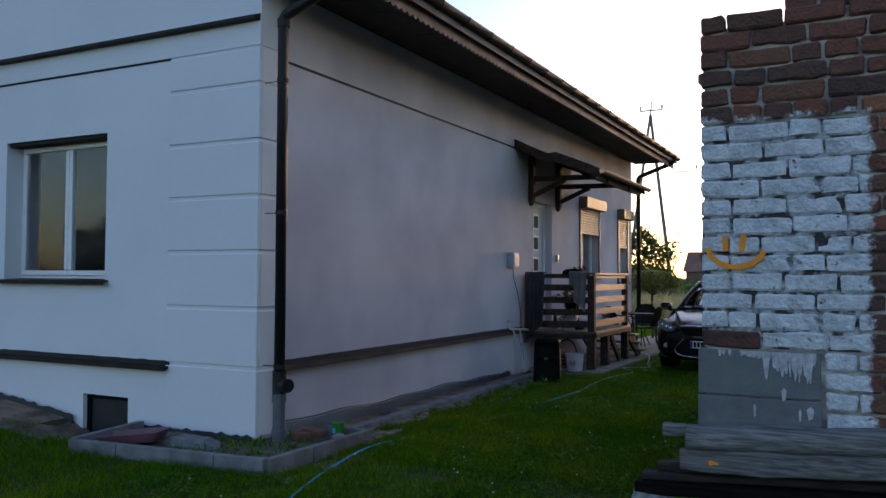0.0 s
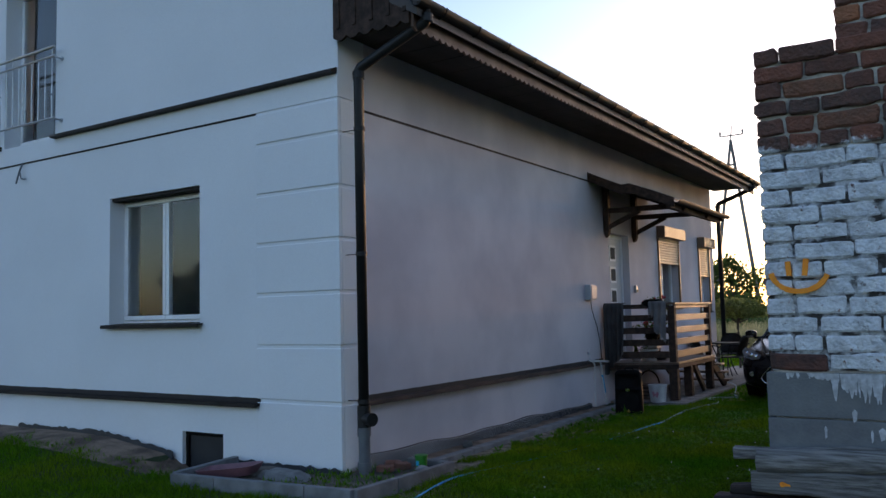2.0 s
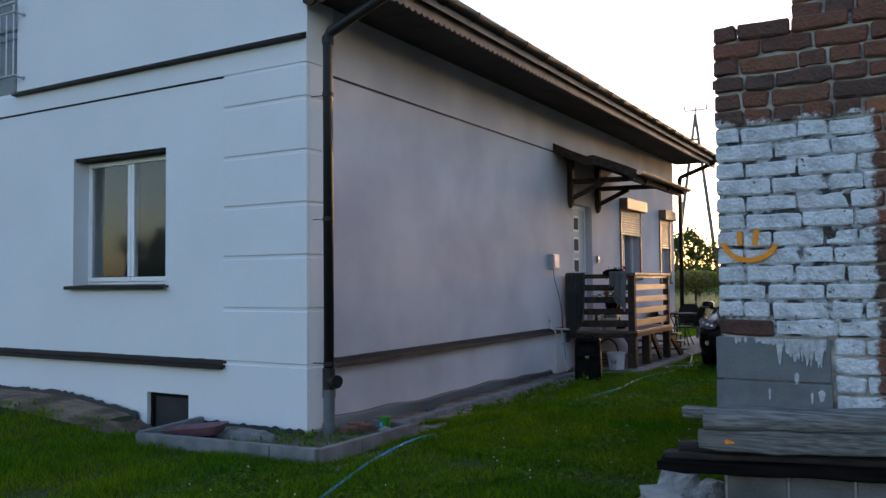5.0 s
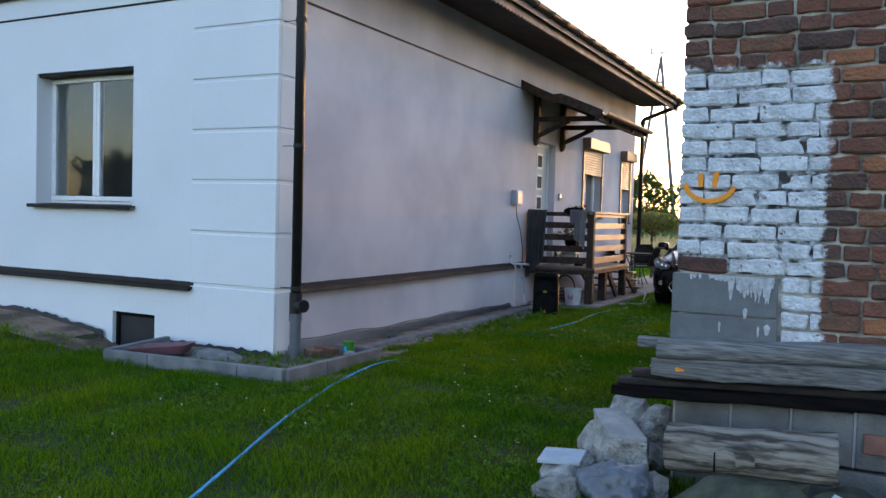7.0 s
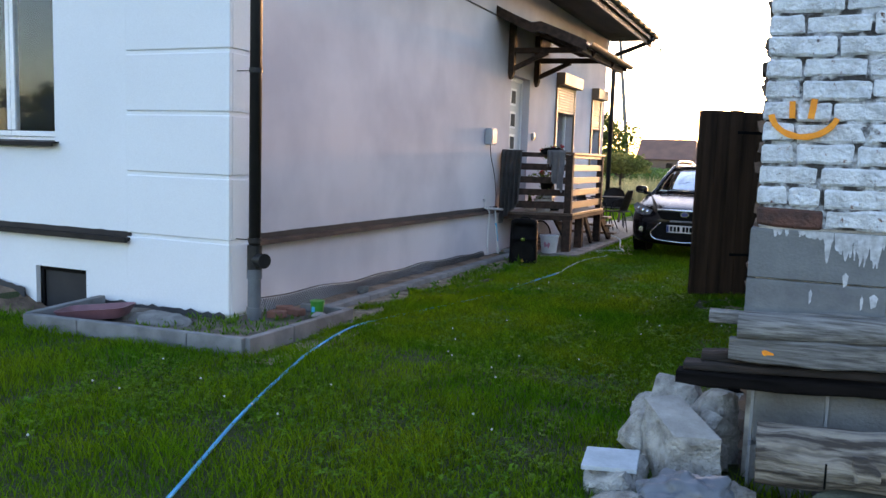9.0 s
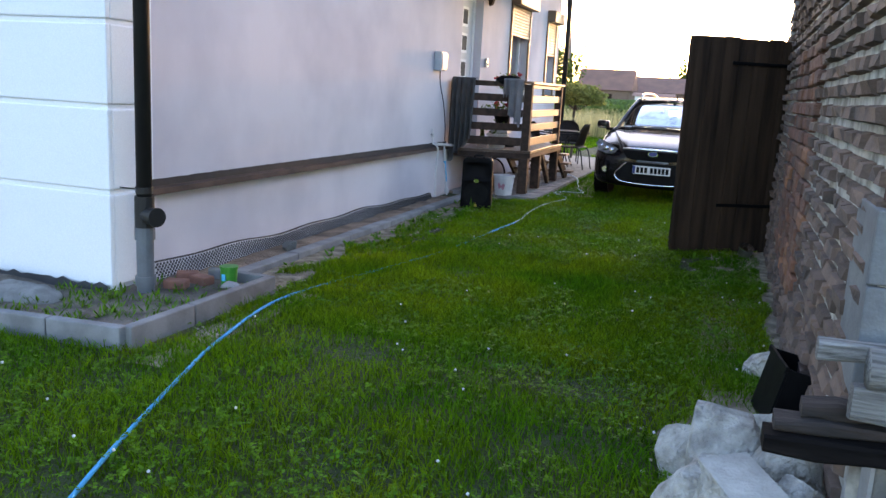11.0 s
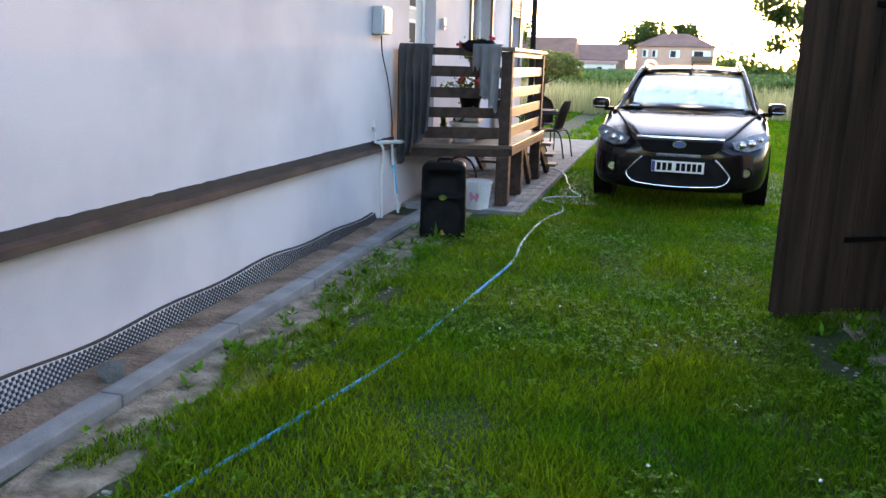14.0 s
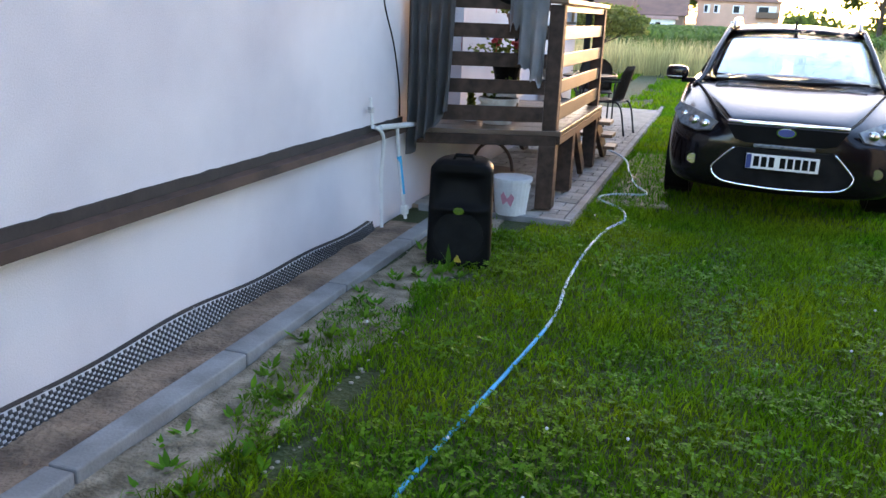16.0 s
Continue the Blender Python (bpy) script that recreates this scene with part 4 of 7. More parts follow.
    high = [(-0.62, 4.36, 0.345), (-0.44, 4.10, 0.262), (-0.245, 4.13, 0.272), (-0.475, 4.46, 0.352)]
    for p in low + high:
        bm.verts.new(p)
    bmesh.ops.convex_hull(bm, input=bm.verts[:])
    bmesh.ops.triangulate(bm, faces=bm.faces[:])
    bmesh.ops.subdivide_edges(bm, edges=bm.edges[:], cuts=9, use_grid_fill=True)
    bm.normal_update()
    for v in bm.verts:
        if v.normal.z < 0.5:
            v.co += v.normal * (0.022 * noise.noise(v.co * 9) + 0.010 * noise.noise(v.co * 26))
    blk = tagged(link("rubble_block", bm, M["rubble"]), "large squared concrete block with a flat pale top", "rubble", "rubble heap by the brick wall")
    bm = bmesh.new()
    up_ = [bm.verts.new((x, y, z + 0.006)) for x, y, z in high]
    dn_ = [bm.verts.new((x, y, z - 0.01)) for x, y, z in high]
    for k in range(4):
        bm.faces.new((up_[k], up_[(k + 1) % 4], dn_[(k + 1) % 4], dn_[k]))
    bm.faces.new(up_), bm.faces.new(dn_[::-1])
    bmesh.ops.recalc_face_normals(bm, faces=bm.faces[:])
    part("top_face", bm, M["slab_worn"], blk, "flat pale slanting top face")
    bm = bmesh.new()
    bmesh.ops.create_icosphere(bm, subdivisions=5, radius=1)
    for v in bm.verts:
        v.co *= 1 + 0.30 * noise.noise(v.co * 1.7) + 0.22 * abs(noise.noise(v.co * 3.1)) - 0.12 * abs(noise.noise(v.co * 9))
    turned(bm, Matrix.Translation((-0.33, 3.86, 0.07)) @ Matrix.Diagonal((0.19, 0.18, 0.13, 1)))
    tagged(link("plastic_sheet", bm, M["bag"], smooth=True), "crumpled grey-blue plastic sheet among the rubble", "plastic sheet")
    t = thing("plastic_crate", (-0.33, 5.9, 0), "black plastic crate leaning at the brick wall", "crate")
    m = Matrix.Translation((-0.27, 5.75, 0.0)) @ Euler((0, 0.22, 0.15)).to_matrix().to_4x4()
    for nm, b in (("crate_side", (-0.10, -0.17, 0, 0.10, -0.16, 0.30)), ("crate_side", (-0.10, 0.16, 0, 0.10, 0.17, 0.30)), ("crate_front", (-0.11, -0.17, 0, -0.10, 0.17, 0.30)), ("crate_back", (0.10, -0.17, 0, 0.11, 0.17, 0.30)), ("crate_rim", (-0.12, -0.18, 0.28, -0.105, 0.18, 0.31))):
        part(nm, turned(box(*b, 0.003), m), M["black_plastic"], t)


M["log_wood"] = material("cracked_log_wood", (0.30, 0.26, 0.215), (0.055, 0.044, 0.037), 0.95, 30, 140, 1.0, stretch=(0.08, 1, 1), bumpdist=0.012, mixlow=0.4, mixhigh=0.6)
nt_ = M["log_wood"].node_tree
warp, shift_ = nt_.nodes.new("ShaderNodeTexNoise"), nt_.nodes.new("ShaderNodeVectorMath")
warp.inputs["Scale"].default_value = 7.0
shift_.operation = "MULTIPLY_ADD"
shift_.inputs[1].default_value = (0.0, 0.05, 0.05)
place_ = nt_.nodes["Geometry"].outputs["Position"]
nt_.links.new(place_, warp.inputs[0]), nt_.links.new(warp.outputs["Color"], shift_.inputs[0]), nt_.links.new(place_, shift_.inputs[2])
nt_.links.new(shift_.outputs[0], nt_.nodes["Mapping"].inputs[0])
M["moss"] = material("mossy_stone", (0.075, 0.085, 0.055), (0.035, 0.038, 0.028), 0.95, 9, 70, 0.9, bumpdist=0.01)
M["rail_light2"] = material("raw_brown_wood", (0.28, 0.16, 0.085), (0.2, 0.11, 0.06), 0.8, 12, 70, 0.4)
log_and_rubble()


def smile():
    """An orange sprayed smile, following the uneven bricks."""
    t = thing("painted_smile", (-0.05, BYF, 1.6), "orange spray-painted smile on the whitewashed bricks", "graffiti")
    y = BYF - 0.016
    def stroke(pts, w):
        bm = bmesh.new()
        prev = None
        for i, (x, z) in enumerate(pts):
            a, b = pts[max(0, i - 1)], pts[min(len(pts) - 1, i + 1)]
            n = Vector((-(b[1] - a[1]), b[0] - a[0])).normalized() * w * (0.5 + 0.12 * noise.noise((i * 0.7, x, z)))
            cur = [bm.verts.new((x + n.x, y, z + n.y)), bm.verts.new((x - n.x, y, z - n.y)), bm.verts.new((x - n.x, y + 0.02, z - n.y)), bm.verts.new((x + n.x, y + 0.02, z + n.y))]
            if prev:
                for k in range(4):
                    bm.faces.new((prev[k], prev[(k + 1) % 4], cur[(k + 1) % 4], cur[k]))
            prev = cur
        bmesh.ops.recalc_face_normals(bm, faces=bm.faces[:])
        return bm
    arc = [(-0.022 + 0.136 * math.cos(a), 1.70 + 0.112 * math.sin(a)) for a in [math.radians(188 + 156 * k / 14) for k in range(15)]]
    part("mouth", stroke(arc, 0.026), M["orange_paint"], t)
    part("eye", stroke([(-0.074, 1.742), (-0.072, 1.71), (-0.070, 1.668)], 0.024), M["orange_paint"], t)
    part("eye", stroke([(0.014, 1.752), (0.010, 1.71), (0.004, 1.666)], 0.026), M["orange_paint"], t)


smile()


# ---- gate ----
def gate():
    a, b = Vector((-1.06, 9.97, 0)), Vector((-0.13, 10.52, 0))
    ang = math.atan2(b.y - a.y, b.x - a.x)
    L = (b - a).length
    t = thing("plank_gate", a, "tall old dark plank gate standing open", "gate")
    m = Matrix.Translation(a) @ Matrix.Rotation(ang, 4, "Z")
    rng = random.Random(4)
    n = 7
    for k in range(n):
        w = L / n
        part("board", turned(box(k * w + 0.003, -0.014 + rng.uniform(-0.004, 0.004), 0.0 + rng.uniform(0, 0.03), (k + 1) * w - 0.003, 0.014, 2.07 + rng.uniform(-0.012, 0.012), 0.003), m), M["gate_wood"], t)
    for z in (0.42, 1.78):
        part("ledge", turned(box(0.03, 0.016, z, L - 0.03, 0.05, z + 0.12, 0.005), m), M["gate_wood"], t)
        part("strap_hinge", turned(box(0.40, -0.024, z + 0.04, L + 0.03, -0.019, z + 0.072, 0.002), m), M["black_plastic"], t)
    part("edge_post", turned(box(-0.04, -0.03, 0.0, -0.002, 0.03, 2.06, 0.006), m), M["gate_wood"], t)
    j = thing("gate_jamb", (-0.12, 10.62, 0), "pale concrete jamb where the gate hangs", "gate post", kind="structure")
    part("jamb", box(-0.21, 10.54, -0.1, -0.12, 10.70, 2.45, 0.01), M["concrete"], j)
    tl = thing("tin_tray", (-0.40, 10.12, 0), "small shiny tin lying in the grass by the gate", "tin")
    part("tin_body", rod((-0.40, 10.12, 0.0), (-0.38, 10.09, 0.10), 0.06, 0.07, 16), M["steel"], tl)
    part("tin_lid", rod((-0.38, 10.09, 0.10), (-0.378, 10.087, 0.107), 0.073, seg=16), M["chrome"], tl)


gate()


# ---- porch ----
def askew_porch(bm):
    """The near edge of the porch comes forward towards the wall."""
    for v in bm.verts:
        v.co.y -= 0.42 * max(0.0, min(1.0, (15.05 - v.co.y) / 2.15)) * max(0.0, min(1.05, (-3.27 - v.co.x) / 1.03))
    return bm


def porch():
    part = lambda name, bm, *rest: link(name, askew_porch(bm), *rest)
    t = thing("timber_porch", (-3.8, 14, 0), "dark brown timber porch with a slatted railing", "porch")
    X0, X1, Y0, Y1, Z = WX + 0.02, -3.27, 12.90, 15.05, 0.66
    n = 9
    for k in range(n):
        w = (Y1 - Y0) / n
        part("deck_board", box(X0, Y0 + k * w + 0.004, Z - 0.035, X1 + 0.03, Y0 + (k + 1) * w - 0.004, Z, 0.004), M["deck_wood"], t)
    for y in (Y0 + 0.04, 13.9, Y1 - 0.04):
        part("joist", box(X0, y - 0.04, Z - 0.115, X1, y + 0.04, Z - 0.037, 0.004), M["brown_wood"], t)
    part("fascia", box(X1, Y0, Z - 0.10, X1 + 0.03, Y1, Z - 0.037, 0.004), M["brown_wood"], t)
    for y in (Y0 + 0.06, 13.72, Y1 - 0.06):
        part("leg", box(X1 - 0.12, y - 0.06, 0.06, X1 - 0.0, y + 0.06, Z - 0.115, 0.006), M["brown_wood"], t)
    part("brace", bar((X1 - 0.05, 13.95, 0.6), (X1 - 0.05, 14.55, 0.1), 0.05, 0.11), M["brown_wood"], t)
    for x, y in ((X1 - 0.055, Y0 + 0.05), (X1 - 0.055, Y1 - 0.06), (X0 + 0.05, Y0 + 0.05)):
        part("post", box(x - 0.05, y - 0.05, Z, x + 0.05, y + 0.05, 1.56, 0.006), M["brown_wood"], t)
    tops = ((1.585, 0.07), (1.415, 0.10), (1.215, 0.10), (1.025, 0.10), (0.835, 0.11))
    for z, h in tops:
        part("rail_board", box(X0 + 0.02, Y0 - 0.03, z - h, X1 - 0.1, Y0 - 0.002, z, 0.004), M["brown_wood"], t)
        # Side boards and handrail take a lighter brown for low sun on them
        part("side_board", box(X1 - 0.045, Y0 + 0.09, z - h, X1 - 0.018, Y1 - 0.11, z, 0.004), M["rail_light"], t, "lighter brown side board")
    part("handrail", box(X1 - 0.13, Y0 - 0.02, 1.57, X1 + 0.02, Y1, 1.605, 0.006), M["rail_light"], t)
    for k, z in enumerate((0.50, 0.34, 0.18)):
        part("step_tread", box(X0 + 0.1, Y1 + 0.02 + 0.27 * k, z - 0.035, X1 + 0.12, Y1 + 0.30 + 0.27 * k, z, 0.004), M["rail_light"], t)
    for x in (X0 + 0.14, X1 - 0.02):
        part("stringer", bar((x, Y1 + 0.02, 0.50), (x, Y1 + 0.85, 0.04), 0.045, 0.16), M["brown_wood"], t)


# Sunlight on the rails is put into this lighter brown; treads share it
M["rail_light"] = material("worn_sunlit_wood", (0.20, 0.115, 0.06), (0.13, 0.07, 0.04), 0.5, 5, 70, 0.3, stretch=(1, 0.15, 1))
M["deck_wood"] = material("dark_deck_wood", (0.115, 0.070, 0.050), (0.060, 0.036, 0.027), 0.38, 6, 70, 0.2, stretch=(0.15, 1, 1))
porch()

M["cloth"] = material("dark_grey_cloth", (0.12, 0.117, 0.12), (0.085, 0.083, 0.085), 0.95, 5, 200, 0.4)
M["cloth_light"] = material("grey_cloth", (0.30, 0.30, 0.31), (0.22, 0.22, 0.23), 0.95, 5, 200, 0.4)


def cloth(name, x0, x1, y, top, bottoms, folds, depth, mat, label, seed):
    """A cloth hung over a rail: folded front fall, over the rail, and a short back fall."""
    bm = bmesh.new()
    nu, nv = 48, 22
    rows = []
    for j in range(nv + 1):
        v = j / nv
        row = []
        for i in range(nu + 1):
            u = i / nu
            low = bottoms[0] + (bottoms[1] - bottoms[0]) * u + 0.07 * noise.noise((u * 4.5, seed, 2)) + 0.02 * math.sin(u * 21 + seed)
            x = x0 + (x1 - x0) * (0.5 + (u - 0.5) * (1 - 0.12 * v) + 0.05 * v * noise.noise((v * 2.2, seed, 0)))
            if v < 0.12:
                s = v / 0.12
                z, yy = top + 0.012 * math.sin(math.pi * s) , y + 0.05 - 0.09 * s
            else:
                s = (v - 0.12) / 0.88
                z = top - (top - low) * s
                yy = y - 0.04 - depth * (0.3 + s) * (0.5 + 0.5 * math.sin(folds * 2 * math.pi * u + 1.3 * noise.noise((u * 4, s * 2, seed))))
            row.append(bm.verts.new((x, yy, z)))
        rows.append(row)
    for a, b in zip(rows, rows[1:]):
        for i in range(nu):
            bm.faces.new((a[i], a[i + 1], b[i + 1], b[i]))
    bmesh.ops.solidify(bm, geom=bm.faces[:], thickness=0.006)
    return tagged(link(name, askew_porch(bm), mat, smooth=True), label, "cloth")


cloth("hanging_cloth", -4.27, -3.97, 12.86, 1.605, (0.46, 0.80), 4.5, 0.085, M["cloth"], "dark grey cloth hung over the porch railing", 2)
cloth("hanging_scarf", -3.55, -3.36, 12.85, 1.62, (1.16, 0.98), 2, 0.06, M["cloth_light"], "grey garment hung over the railing corner", 5)
cloth("hanging_sleeve", -3.62, -3.50, 12.86, 1.62, (1.42, 1.36), 1.5, 0.05, M["cloth_light"], "grey sleeve hanging over the top rail", 9)
bm = bmesh.new()
bmesh.ops.create_icosphere(bm, subdivisions=4, radius=1)
for v in bm.verts:
    v.co *= 1 + 0.25 * noise.noise(v.co * 2.5 + Vector((7, 0, 0)))
turned(bm, Matrix.Translation((-3.58, 12.80, 1.60)) @ Matrix.Rotation(0.4, 4, "Z") @ Matrix.Diagonal((0.19, 0.08, 0.07, 1)))
tagged(link("dark_garment", bm, M["black_plastic"], smooth=True), "dark garment bundled over the top rail", "clothing")


def leaves(rng, n, place, size, flat=0.5):
    """Many small leaf blades; place() gives a point for each."""
    verts, faces = [], []
    for _ in range(n):
        p = Vector(place())
        d = Vector((rng.gauss(0, 1), rng.gauss(0, 1), rng.gauss(0, flat))).normalized()
        s = d.cross(Vector((rng.gauss(0, 1), rng.gauss(0, 1), rng.gauss(0, 1)))).normalized()
        l = size * rng.uniform(0.6, 1.3)
        k = len(verts)
        up = d.cross(s) * l * 0.12
        verts += [p - d * l * 0.5, p + s * l * 0.32 + up, p + d * l * 0.5, p - s * l * 0.32 + up]
        faces.append((k, k + 1, k + 2, k + 3))
    return verts, faces


def cloud(name, verts, faces, mat, parent=None, label=""):
    me = bpy.data.meshes.new(name)
    me.from_pydata([tuple(v) for v in verts], [], faces)
    me.materials.append(mat)
    ob = new(name, me)
    if parent:
        ob.parent = parent
        ob.matrix_parent_inverse = parent.matrix_basis.inverted()
    if label:
        ob["label"] = label
    return ob


M["petal"] = material("red_petal", (0.45, 0.02, 0.03), (0.30, 0.012, 0.02), 0.6, 9, 60, 0.0, vary=0.3, island=True)
M["terracotta"] = material("brown_pot", (0.16, 0.08, 0.05), (0.12, 0.06, 0.04), 0.7, 8, 60, 0.2)
M["white_plastic"] = material("white_plastic", (0.62, 0.62, 0.62), (0.52, 0.52, 0.52), 0.45, 6, 60, 0.1)


def potted(x, y, z, r, h, mat, label, flowers=6, seed=1, spread=0.2):
    rng = random.Random(seed)
    t = thing("flower_pot", (x, y, z), label, "plant pot", "flower pots on the porch")
    bm = rod((x, y, z), (x, y, z + h), r * 0.72, r, 20)
    tube([(x, y, z + h - 0.03), (x, y, z + h)], r * 1.06, 20, bm)
    part("pot", bm, mat, t)
    place = lambda: (x + rng.gauss(0, spread * 0.5), y + rng.gauss(0, spread * 0.4), z + h + abs(rng.gauss(0.06, 0.06)))
    cloud("foliage", *leaves(rng, 260, place, 0.05), M["leaf"], t)
    for _ in range(flowers):
        bm = bmesh.new()
        p = Vector((x + rng.gauss(0, spread * 0.6), y + rng.gauss(0, spread * 0.4), z + h + rng.uniform(0.12, 0.24)))
        rod((p.x, p.y, z + h), p, 0.003, seg=4, bm=bm)
        for _ in range(7):
            own = bmesh.new()
            bmesh.ops.create_icosphere(own, subdivisions=1, radius=0.020, matrix=Matrix.Translation(p + Vector((rng.gauss(0, 0.016), rng.gauss(0, 0.016), rng.gauss(0, 0.013)))))
            join(bm, own)
        part("bloom", bm, M["petal"], t, "red geranium bloom")


potted(-3.78, 13.10, 0.66, 0.15, 0.20, M["white_plastic"], "white pot on the porch deck beside the railing", 0, 3, 0.1)
potted(-4.02, 13.15, 0.66, 0.10, 0.09, M["white_plastic"], "small white bowl on the porch deck", 0, 4, 0.02)
potted(-3.74, 13.14, 0.99, 0.12, 0.14, M["black_plastic"], "dark pot of red geraniums on the porch", 6, 5, 0.3)
tagged(link("pot_stand", box(-3.86, 13.02, 0.87, -3.62, 13.26, 0.99, 0.004), M["white_plastic"]), "white box under the geranium pot", "stand")
potted(-3.75, 13.5, 1.33, 0.10, 0.16, M["terracotta"], "pot of red geraniums at railing height", 5, 6, 0.2)
tagged(link("plant_stand", rod((-3.75, 13.5, 0.66), (-3.75, 13.5, 1.33), 0.03, seg=10, bm=rod((-3.75, 13.5, 0.66), (-3.75, 13.5, 0.69), 0.12)), M["black_plastic"]), "thin dark plant stand on the porch", "stand")


# ---- things by the porch ----
def loudspeaker():
    x, y = -3.55, 11.50
    t = thing("loudspeaker", (x, y, 0), "black moulded loudspeaker cabinet standing on the grass", "loudspeaker")
    m = Matrix.Translation((x, y, 0.0)) @ Matrix.Rotation(radians(11), 4, "Z")
    w, d, h = 0.19, 0.17, 0.64
    def half(z):
        """Half width: rounded corners above and below."""
        r = 0.05
        e = max(0.0, r - z, z - (h - r)) / r
        return w - r * (1 - math.sqrt(max(0.0, 1 - e * e))) - 0.012 * z / h
    def dent(u, z):
        """The horn's scoop above, the shallow bass grille below."""
        a = max(0.0, 1 - ((z - 0.475) / 0.105) ** 4) * max(0.0, 1 - abs(u / 0.86) ** 4)
        b = 1.0 if (u * w / 0.155) ** 2 + ((z - 0.205) / 0.155) ** 2 < 1 else 0.0
        return 0.055 * a * (0.35 + 0.65 * (z - 0.37) / 0.21) + 0.008 * b - 0.012 * math.exp(-((z - 0.365) / 0.02) ** 2)
    bm = bmesh.new()
    nu, nz = 24, 44
    front_ = []
    for j in range(nz + 1):
        z = h * (0.5 - 0.5 * math.cos(math.pi * j / nz)) if j in (0, nz) else h * j / nz
        z = min(max(z, 0.004), h - 0.004)
        front_.append([bm.verts.new((half(z) * (2 * i / nu - 1), -d + (0.02 * abs(2 * i / nu - 1) ** 6) + dent(2 * i / nu - 1, z), z)) for i in range(nu + 1)])
    for a, b in zip(front_, front_[1:]):
        for i in range(nu):
            bm.faces.new((a[i], a[i + 1], b[i + 1], b[i]))
    rim = front_[0] + [r_[-1] for r_ in front_[1:-1]] + front_[-1][::-1] + [r_[0] for r_ in front_[-2:0:-1]]
    prev = rim
    for yy, k_ in ((0.02, 1.0), (0.10, 0.90), (d, 0.62)):
        ring = [bm.verts.new((v.co.x * k_, yy, v.co.z)) for v in rim]
        for i in range(len(rim)):
            bm.faces.new((prev[i], prev[(i + 1) % len(rim)], ring[(i + 1) % len(rim)], ring[i]))
        prev = ring
    bm.faces.new(prev)
    bmesh.ops.recalc_face_normals(bm, faces=bm.faces[:])
    part("cabinet", turned(bm, m), M["black_plastic"], t, smooth=True)
    bm = rod((0, -d + 0.006, 0.205), (0, -d + 0.012, 0.205), 0.150, seg=32)
    part("grille", turned(bm, m), M["rubber"], t)
    part("badge", turned(rod((0, -d - 0.020, 0.362), (0, -d - 0.004, 0.362), 0.022, seg=20), m @ Matrix.Diagonal((1.5, 1, 1, 1))), M["chrome"], t, "small oval chrome badge")
    bm = prism([(-0.026, 0.045), (0.026, 0.045), (0.0, 0.090)], "y", -d - 0.004, -d + 0.008)
    part("warning_label", turned(bm, m), M["yellow"], t, "yellow triangular warning label")
    part("top_handle", turned(tube([(-0.06, 0, h - 0.01), (-0.05, 0, h + 0.02), (0.05, 0, h + 0.02), (0.06, 0, h - 0.01)], 0.012), m), M["black_plastic"], t)


M["yellow"] = material("yellow_label", (0.45, 0.33, 0.03), (0.35, 0.26, 0.02), 0.6, 20, 60, 0.0)
loudspeaker()
M["pink"] = material("pink_print", (0.55, 0.22, 0.28), (0.45, 0.2, 0.25), 0.6, 25, 60, 0.0)


def bucket():
    x, y = -3.54, 12.72
    t = thing("bucket", (x, y, 0.05), "white plastic bucket with a faded pink print", "bucket")
    bm = rod((x, y, 0.045), (x, y, 0.32), 0.115, 0.145, 24, caps=False)
    rod((x, y, 0.045), (x, y, 0.05), 0.115, 0.116, 24, bm=bm)
    tube([(x, y, 0.295), (x, y, 0.322)], 0.150, 24, bm)
    part("bucket_body", bm, M["white_plastic"], t)
    bm = prism([(-0.05, 0.20), (-0.03, 0.13), (0.0, 0.16), (0.03, 0.12), (0.055, 0.19), (0.03, 0.22), (0.0, 0.18), (-0.03, 0.23)], "y", -0.133, -0.122)
    part("print", turned(bm, Matrix.Translation((x, y, 0))), M["pink"], t)
    part("bucket_handle", tube([(x + 0.147 * math.cos(a), y - 0.02, 0.30 + 0.07 * math.sin(a) * -1) for a in [math.pi * k / 10 for k in range(11)]], 0.004, 6), M["steel"], t)
    # basket under the porch
    x, y = -3.82, 13.15
    t = thing("wicker_basket", (x, y, 0.05), "brown wicker basket with a hoop handle under the porch", "basket")
    part("basket_body", rod((x, y, 0.045), (x, y, 0.28), 0.14, 0.19, 22), M["valance"], t)
    part("basket_handle", tube([(x + 0.17 * math.cos(a), y, 0.27 + 0.23 * math.sin(a)) for a in [math.pi * k / 14 for k in range(15)]], 0.013, 8), M["brown_wood"], t)
    for z in (0.1, 0.16, 0.22):
        part("weave_ring", tube([(x + 0.0, y, z), (x, y, z + 0.025)], 0.15 + z * 0.19, 22), M["brown_wood"], t)


bucket()


